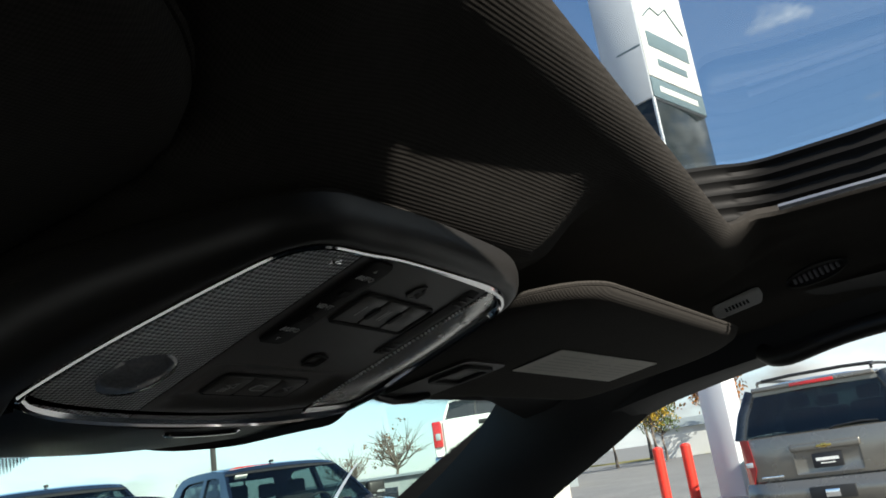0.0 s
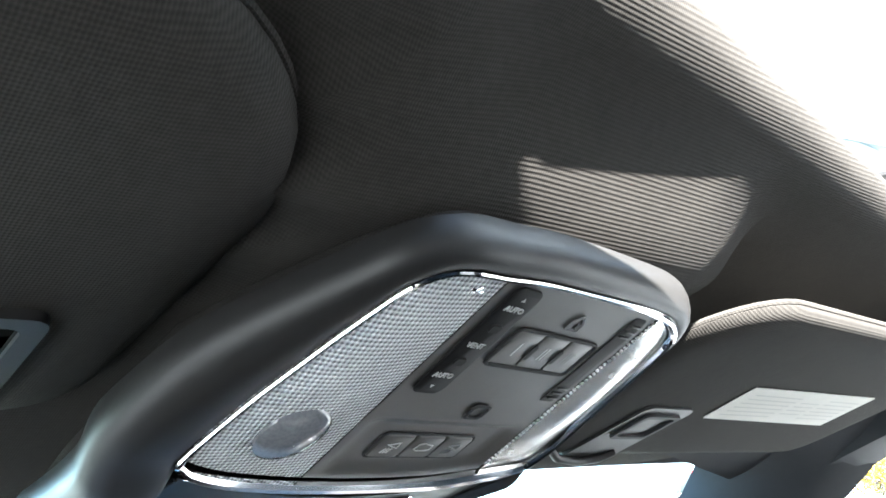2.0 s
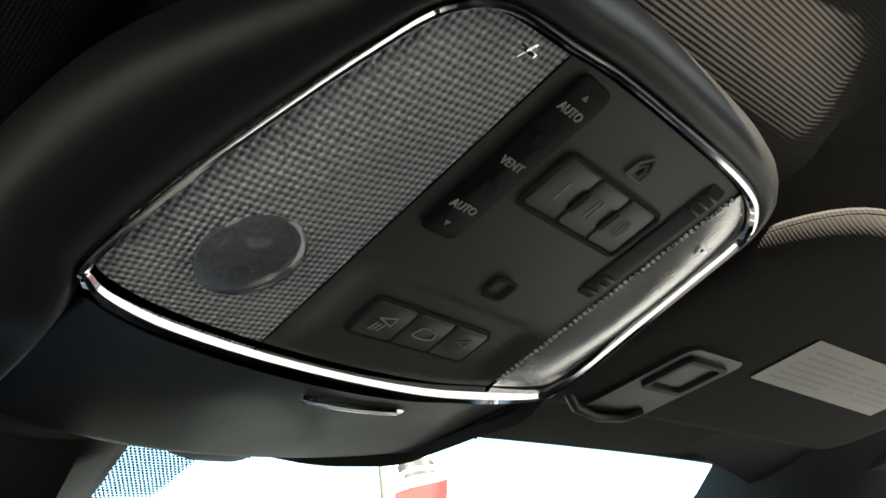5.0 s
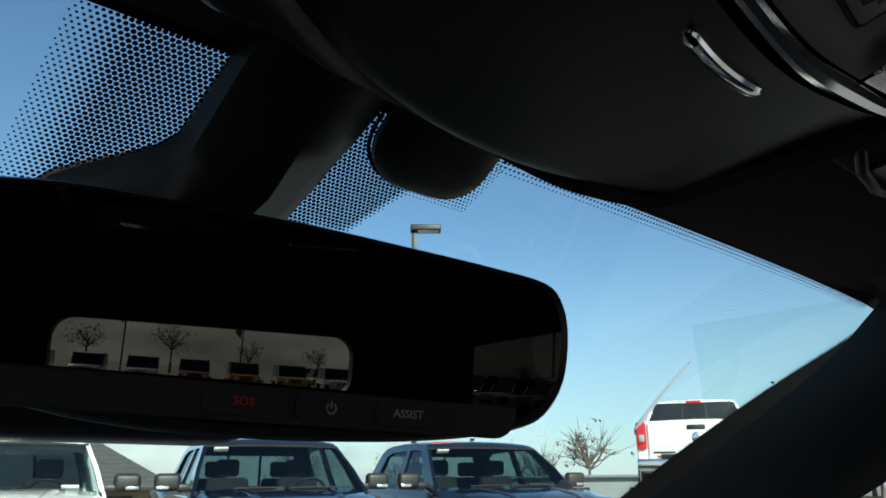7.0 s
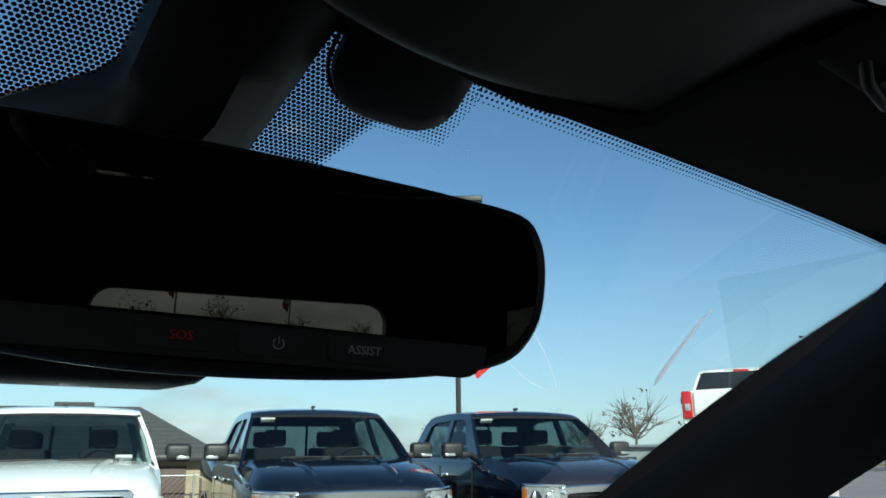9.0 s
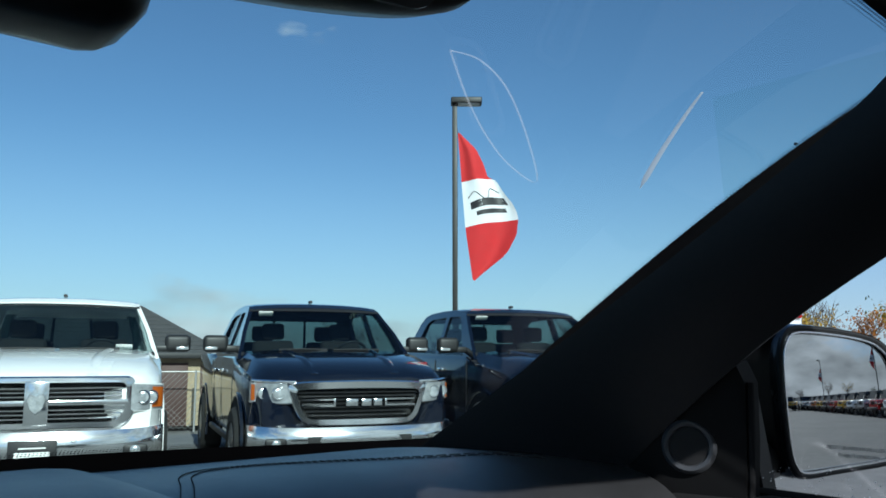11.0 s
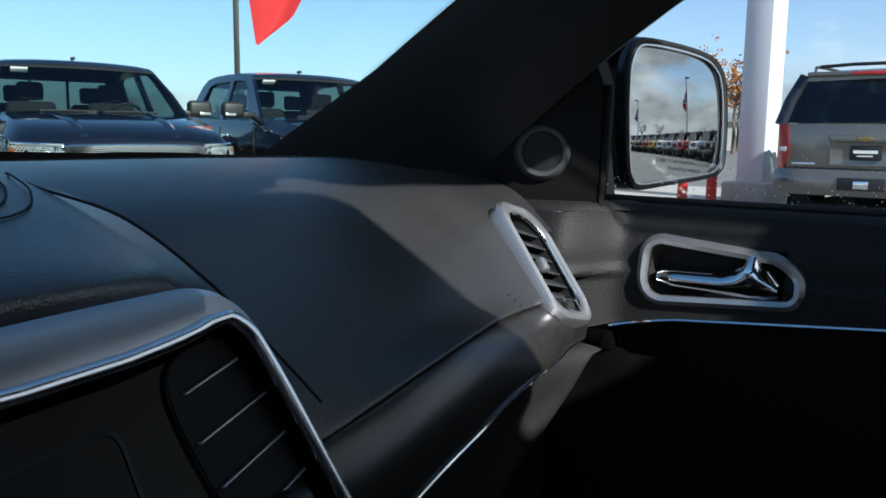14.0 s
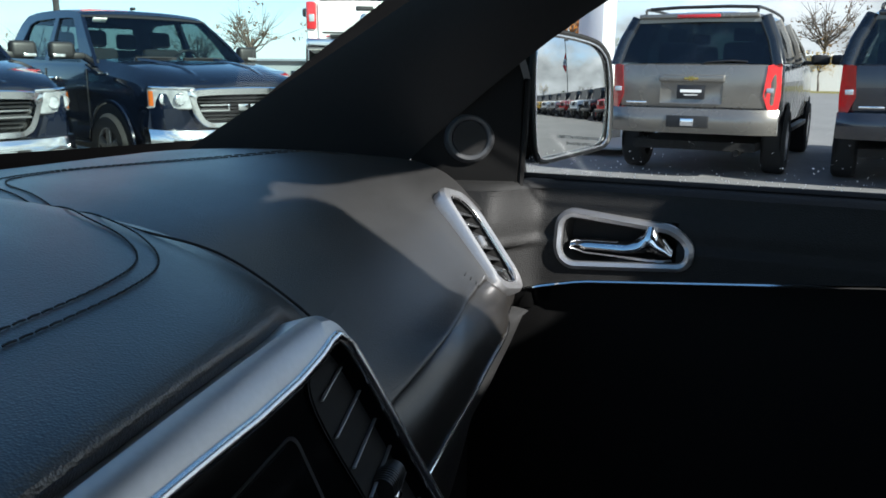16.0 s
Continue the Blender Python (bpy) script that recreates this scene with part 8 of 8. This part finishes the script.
def brick_house():
    top = thing("house", pose(9.55, 26.0, -0.83, 0, 0, -20), "small tan brick building with a grey shingle roof", "building")
    BRICK = mat("tan_brick", (0.36, 0.29, 0.19), 0.9, var=0.25, scale=5, bump=0.5, bscale=30)
    SHINGLE = mat("grey_shingle", (0.055, 0.055, 0.057), 0.9, var=0.3, scale=6, bump=0.6, bscale=20)
    bm = bmesh.new()
    box(bm, (-3.2, 2.5, 1.15), (10.0, 5.0, 2.3))
    part("wall", bm, BRICK, top, "tan brick wall", smooth=False)
    bm = bmesh.new()
    a = [(-8.5, -0.4, 2.25), (2.1, -0.4, 2.25), (2.1, 5.4, 2.25), (-8.5, 5.4, 2.25)]
    rid = [(-6.0, 2.5, 3.95), (-0.7, 2.5, 3.95)]
    v = [bm.verts.new(q) for q in a + rid]
    for f_ in ((0, 1, 5, 4), (1, 2, 5), (2, 3, 4, 5), (3, 0, 4), (3, 2, 1, 0)):
        bm.faces.new([v[i] for i in f_])
    rf = part("roof", bm, SHINGLE, top, "hipped grey shingle roof", smooth=False)
    for k in range(12):
        t = (k + 0.5) / 12
        bm = bmesh.new()
        z = 2.25 + 1.70 * t + 0.02
        y = -0.4 + 2.9 * t
        box(bm, (0, 0, 0), ((10.35 - 5.35 * t), 0.26, 0.03), 0.004, pose(-3.2 - 0.15 * t, y, z, 30, 0, 0))
        part("shingle_course", bm, SHINGLE, rf)
    bm = bmesh.new()
    box(bm, (-3.2, -0.42, 2.22), (10.7, 0.06, 0.16), 0.01)
    part("fascia", bm, BLACKTRIM, top, "dark eaves board")
    bm = bmesh.new()
    box(bm, (0.35, -0.03, 1.0), (0.9, 0.08, 2.0), 0.01)
    part("door", bm, mat("brown_door", (0.07, 0.035, 0.028), 0.6, var=0.1), top, "dark brown door")
    bm = bmesh.new()
    box(bm, (-2.8, 2.2, 4.0), (1.2, 0.4, 0.18), 0.02)
    part("ridge_vent", bm, SHINGLE, top, "dark ridge vent")
    # chain-link fence in front of the wall
    fn = thing("fence", pose(9.55, 26.0, -0.95, 0, 0, -20), "galvanised chain-link fence before a brick wall", "fence")
    zinc = mat("galvanised_wire", (0.35, 0.35, 0.34), 0.45, metal=0.6, var=0.1)
    bm = bmesh.new()
    for k in range(-12, 24):
        for s in (1, -1):
            x0 = -3.0 + k * 0.17
            tube(bm, [(x0, -1.0, 0.1), (x0 + s * 1.7, -1.0, 1.8)], 0.007, 4)
    w_ = part("wire_mesh", bm, zinc, fn, "diamond wire mesh", smooth=False)
    tagged(w_, kind="stuff")
    for x in (-3.0, -1.0, 1.0):
        bm = bmesh.new()
        cyl(bm, (x, -1.0, 0), (x, -1.0, 1.9), 0.035, n=10)
        part("post", bm, zinc, fn, "steel post")
    bm = bmesh.new()
    cyl(bm, (-3.2, -1.0, 1.85), (2.0, -1.0, 1.85), 0.022, n=8)
    part("top_rail", bm, zinc, fn, "steel top rail")


brick_house()

# long grey building far behind the pickups, and pale buildings past the road
def plain_house(x, y, sx, sy, h, rot, wall, roof, label, gable=0.9):
    top = thing("house", pose(x, y, 0, 0, 0, rot), label, "building", "far buildings")
    bm = bmesh.new()
    box(bm, (0, 0, h / 2), (sx, sy, h))
    part("wall", bm, wall, top, smooth=False)
    bm = bmesh.new()
    v = [bm.verts.new(q) for q in ((-sx / 2 - .3, -sy / 2 - .3, h), (sx / 2 + .3, -sy / 2 - .3, h), (sx / 2 + .3, sy / 2 + .3, h), (-sx / 2 - .3, sy / 2 + .3, h), (-sx / 2, 0, h + gable), (sx / 2, 0, h + gable))]
    for f_ in ((0, 1, 5, 4), (1, 2, 5), (2, 3, 4, 5), (3, 0, 4), (3, 2, 1, 0)):
        bm.faces.new([v[i] for i in f_])
    part("roof", bm, roof, top, smooth=False)
    for k in range(int(sx // 3)):
        bm = bmesh.new()
        box(bm, (-sx / 2 + 1.5 + 3 * k, -sy / 2 - 0.02, h * 0.55), (1.1, 0.06, h * 0.35), 0.01)
        part("window", bm, DARKGLASS, top, "dark window")


GREYWALL = mat("grey_cladding", (0.20, 0.23, 0.24), 0.7, var=0.08, scale=1)
PALEWALL = mat("pale_cladding", (0.6, 0.6, 0.58), 0.7, var=0.06, scale=1)
plain_house(37.0, 26.0, 14.0, 8.0, 1.7, -54, GREYWALL, GREYWALL, "long low grey building behind the lot", 0.15)
plain_house(78.0, 22.0, 10.0, 6.0, 2.6, 90, PALEWALL, GREYWALL, "pale house beyond the road")
plain_house(68.0, -2.0, 8.0, 2.6, 2.6, 88, PALEWALL, PALEWALL, "white trailer parked beyond the road", 0.15)


# ---- trees ----
def tree(x, y, h, leaf, label, seed, density=260, bare=False):
    rnd = random.Random(seed)
    z0 = ground_z(x, y)
    top = thing("tree", pose(x, y, z0), label, "tree", "trees beyond the lot")
    bark = BARK
    bm = bmesh.new()
    trunk_h = h * 0.34
    tube(bm, [(0, 0, -0.1), (0.06, 0.03, trunk_h * 0.5), (0.0, 0.1, trunk_h), (0.1, 0.0, h * 0.62)], [0.028 * h, 0.022 * h, 0.018 * h, 0.006 * h], 8)
    tips = []
    limbs = 26 if bare else 12
    for i in range(limbs):
        a, t = rnd.uniform(0, 6.28), rnd.uniform(0.5, 1.0)
        s = Vector((0, 0.05, trunk_h * (0.7 + 0.9 * t)))
        reach = h * rnd.uniform(0.18, 0.36)
        e = s + Vector((math.cos(a) * reach, math.sin(a) * reach, h * rnd.uniform(0.14, 0.42)))
        e.z = min(e.z, h * 0.97)
        mid = (s + e) / 2 + Vector((0, 0, -0.03 * h))
        tube(bm, [s, mid, e], [0.010 * h, 0.006 * h, 0.002 * h], 5)
        tips.append(e)
        for _ in range(6 if bare else 2):
            q = mid.lerp(e, rnd.random()) + Vector((rnd.gauss(0, 1), rnd.gauss(0, 1), abs(rnd.gauss(0, 1)))) * h * 0.09
            tube(bm, [mid.lerp(e, 0.4), q], [0.004 * h, 0.0012 * h], 4)
            tips.append(q)
    part("trunk", bm, bark, top, "grey branching trunk")
    if bare and leaf is None:
        return top
    bm = bmesh.new()
    for i in range(density):
        c = Vector(rnd.choice(tips)) * rnd.uniform(0.82, 1.05) + Vector((rnd.gauss(0, 1), rnd.gauss(0, 1), rnd.gauss(0, 0.8))) * h * 0.065
        for _ in range(5):
            p = c + Vector((rnd.gauss(0, 1), rnd.gauss(0, 1), rnd.gauss(0, 1))) * h * 0.02
            r = h * rnd.uniform(0.010, 0.022)
            q = Euler((rnd.uniform(0, 6.3), rnd.uniform(0, 6.3), rnd.uniform(0, 6.3))).to_matrix()
            vs = [bm.verts.new(p + q @ Vector((r * a, r * b, 0))) for a, b in ((-1, 0), (0, -0.6), (1.1, 0), (0, 0.6))]
            bm.faces.new(vs)
    cr = part("crown", bm, leaf, top, "loose autumn leaves", smooth=False)
    return top


BARK = mat("bark", (0.11, 0.09, 0.075), 0.95, var=0.25, scale=6, bump=0.5, bscale=20)


def leaf_mat(name, col):
    m_ = mat(name, col, 0.8, spec=0.2, var=0.45, scale=1.2)
    return m_


YELLOW = leaf_mat("yellow_leaves", (0.34, 0.22, 0.03))
ORANGE = leaf_mat("orange_leaves", (0.30, 0.11, 0.02))
GREEN = leaf_mat("green_leaves", (0.07, 0.10, 0.025))
BROWN = leaf_mat("brown_leaves", (0.14, 0.09, 0.05))
for i, (x, y, h, lf, lab, dn) in enumerate(((60, 21.5, 6.5, YELLOW, "yellow autumn tree beyond the road", 300), (64, 26.5, 5.5, ORANGE, "orange autumn tree beyond the road", 260), (61, 17.0, 7.5, ORANGE, "tall orange autumn tree beyond the road", 280), (72, 19.6, 8.0, BROWN, "thin brown autumn tree", 160),
        (68, 23.6, 5.0, GREEN, "green bushy tree beyond the road", 320), (58, 29, 6.0, YELLOW, "yellow-green tree beyond the road", 260), (82, 30, 9.0, GREEN, "dark green tree far off", 320), (70, 16.6, 4.2, GREEN, "green shrub by the road", 260), (75, -3.5, 5.0, BROWN, "thin brown tree by a trailer", 90), (66, -0.5, 3.2, YELLOW, "yellow shrub before a trailer", 200))):
    tree(x, y, h, lf, lab, 20 + i, dn)
for i, (x, y, h) in enumerate(((47, 36, 6.2), (52, 45, 6.0), (36, 44, 5.0), (30, 47, 5.0), (80, -1.0, 8.0), (70, 33, 6.5))):
    tree(x, y, h, BROWN, "bare grey tree behind the lot", 60 + i, 30, bare=True)


# ---- behind the car: row of boxy off-roaders, poles, trees, seen in the mirrors ----
def offroader(paint, m, label):
    top = thing("off_roader", m, label, "off-roader", "off-roaders in the rear row")
    bm = bmesh.new()
    loft(bm, [[(x, y, z) for x, z in section(w, 0.5, zs, z1, 0.02, 0.05)] for y, w, zs, z1 in ((0.0, 0.70, 1.05, 1.08), (-0.1, 0.74, 1.12, 1.15), (-1.25, 0.78, 1.18, 1.2), (-1.3, 0.80, 1.18, 1.2), (-4.1, 0.80, 1.18, 1.2), (-4.2, 0.78, 1.15, 1.17))], cap0=True, cap1=True)
    part("body", bm, paint, top, "painted boxy body")
    bm = bmesh.new()
    loft(bm, [[(0.72, y, z), (-0.72, y, z), (-0.74, y, z - 0.08), (0.74, y, z - 0.08)] for y, z in ((-1.75, 1.80), (-1.9, 1.84), (-4.0, 1.84), (-4.1, 1.80))], cap0=True, cap1=True)
    for s in (1, -1):
        for y0, y1 in ((-1.40, -1.78), (-2.7, -2.7), (-4.12, -4.08)):
            tube(bm, [(0.76 * s, y0, 1.18), (0.72 * s, y1, 1.80)], 0.05, 6)
    part("hard_top", bm, BLACKTRIM, top, "black hard top")
    bm = bmesh.new()
    sheet(bm, lambda u, v: (-0.70 + 1.4 * u, -1.42 - 0.33 * v, 1.2 + 0.58 * v), span(0, 1, 3), span(0, 1, 3), thick=Vector((0, -0.02, 0)))
    part("windshield", bm, DARKGLASS, top, "flat upright windshield")
    for s in (1, -1):
        bm = bmesh.new()
        sheet(bm, lambda u, v: ((0.77 - 0.04 * v) * s, -1.55 - 2.4 * u, 1.22 + 0.54 * v), span(0, 1, 3), span(0, 1, 3), thick=Vector((0.01 * s, 0, 0)))
        part("side_window", bm, DARKGLASS, top, "dark side window")
        bm = bmesh.new()
        cyl(bm, (0.50 * s, 0.0, 0.98), (0.50 * s, 0.03, 0.98), 0.11, n=14)
        part("headlamp", bm, LAMPCLEAR, top, "round headlamp")
        for y in (-0.65, -3.35):
            bm = bmesh.new()
            box(bm, (0.86 * s, y, 0.86), (0.22, 1.05, 0.10), 0.03)
            part("fender", bm, BLACKTRIM, top, "black fender")
            wheel(top, 0.82 * s, y, 0.40, 0.26, s, 5)
    for k in range(7):
        bm = bmesh.new()
        box(bm, ((k - 3) * 0.085, 0.01, 0.97), (0.045, 0.03, 0.26), 0.01)
        part("grille_slot", bm, HOLE, top, "dark grille slot")
    bm = bmesh.new()
    box(bm, (0, 0.16, 0.60), (1.6, 0.18, 0.18), 0.03)
    part("bumper", bm, BLACKTRIM, top, "black bumper")
    return top


paints = [mat("red_car_paint", (0.42, 0.012, 0.012), 0.25, var=0.05, coat=0.8), WHITE, mat("yellow_car_paint", (0.65, 0.36, 0.02), 0.25, var=0.05, coat=0.8), CHARCOAL, mat("silver_car_paint", (0.4, 0.4, 0.41), 0.3, metal=0.5, var=0.05, coat=0.6), mat("orange_car_paint", (0.55, 0.13, 0.01), 0.25, var=0.05, coat=0.8)]
names = ["red", "white", "yellow", "dark grey", "silver", "orange"]
models = {}
order = [0, 1, 0, 3, 1, 0, 4, 1, 2, 0, 3, 2, 5, 1, 0, 4, 2, 1, 3, 0]
for i, k in enumerate(order):
    p = Vector((12.5, -9.5, 0)) + Vector((-0.10, -0.995, 0)) * (2.65 * i)
    mm = pose(p.x, p.y, 0, 0, 0, 80)
    if k in models:
        copy_thing(models[k], mm)
    else:
        models[k] = offroader(paints[k], mm, names[k] + " boxy off-roader with a black hard top")
for i in range(14):
    k = [0, 2, 1, 5, 3, 1, 0, 2, 4, 1, 0, 5, 2, 1][i]
    if k in models:
        copy_thing(models[k], pose(-26 + 2.7 * i, -42 - 0.2 * i, 0, 0, 0, 0))
for i, (x, y) in enumerate(((19.0, -38.0), (16.2, -62.0), (-4.0, -66), (-14, -66), (6.0, -80))):
    light_pole(x, y, 8.2, "dark square light pole in the rear lot", 180 if i % 2 else 0, group="poles in the rear lot")
    flag(x, y, 4.4, 6.8, 0.8, 200, "red and white cloth flag in the rear lot", 0.6, "flags in the rear lot")
for i in range(16):
    x = -60 + i * 8.5
    tree(x * 1.5, -135 - (i * 7) % 13, 6.0 + (i * 5) % 4, (GREEN, BROWN, BROWN, YELLOW)[i % 4], "autumn tree on the far side of the rear lot", 90 + i, 110)
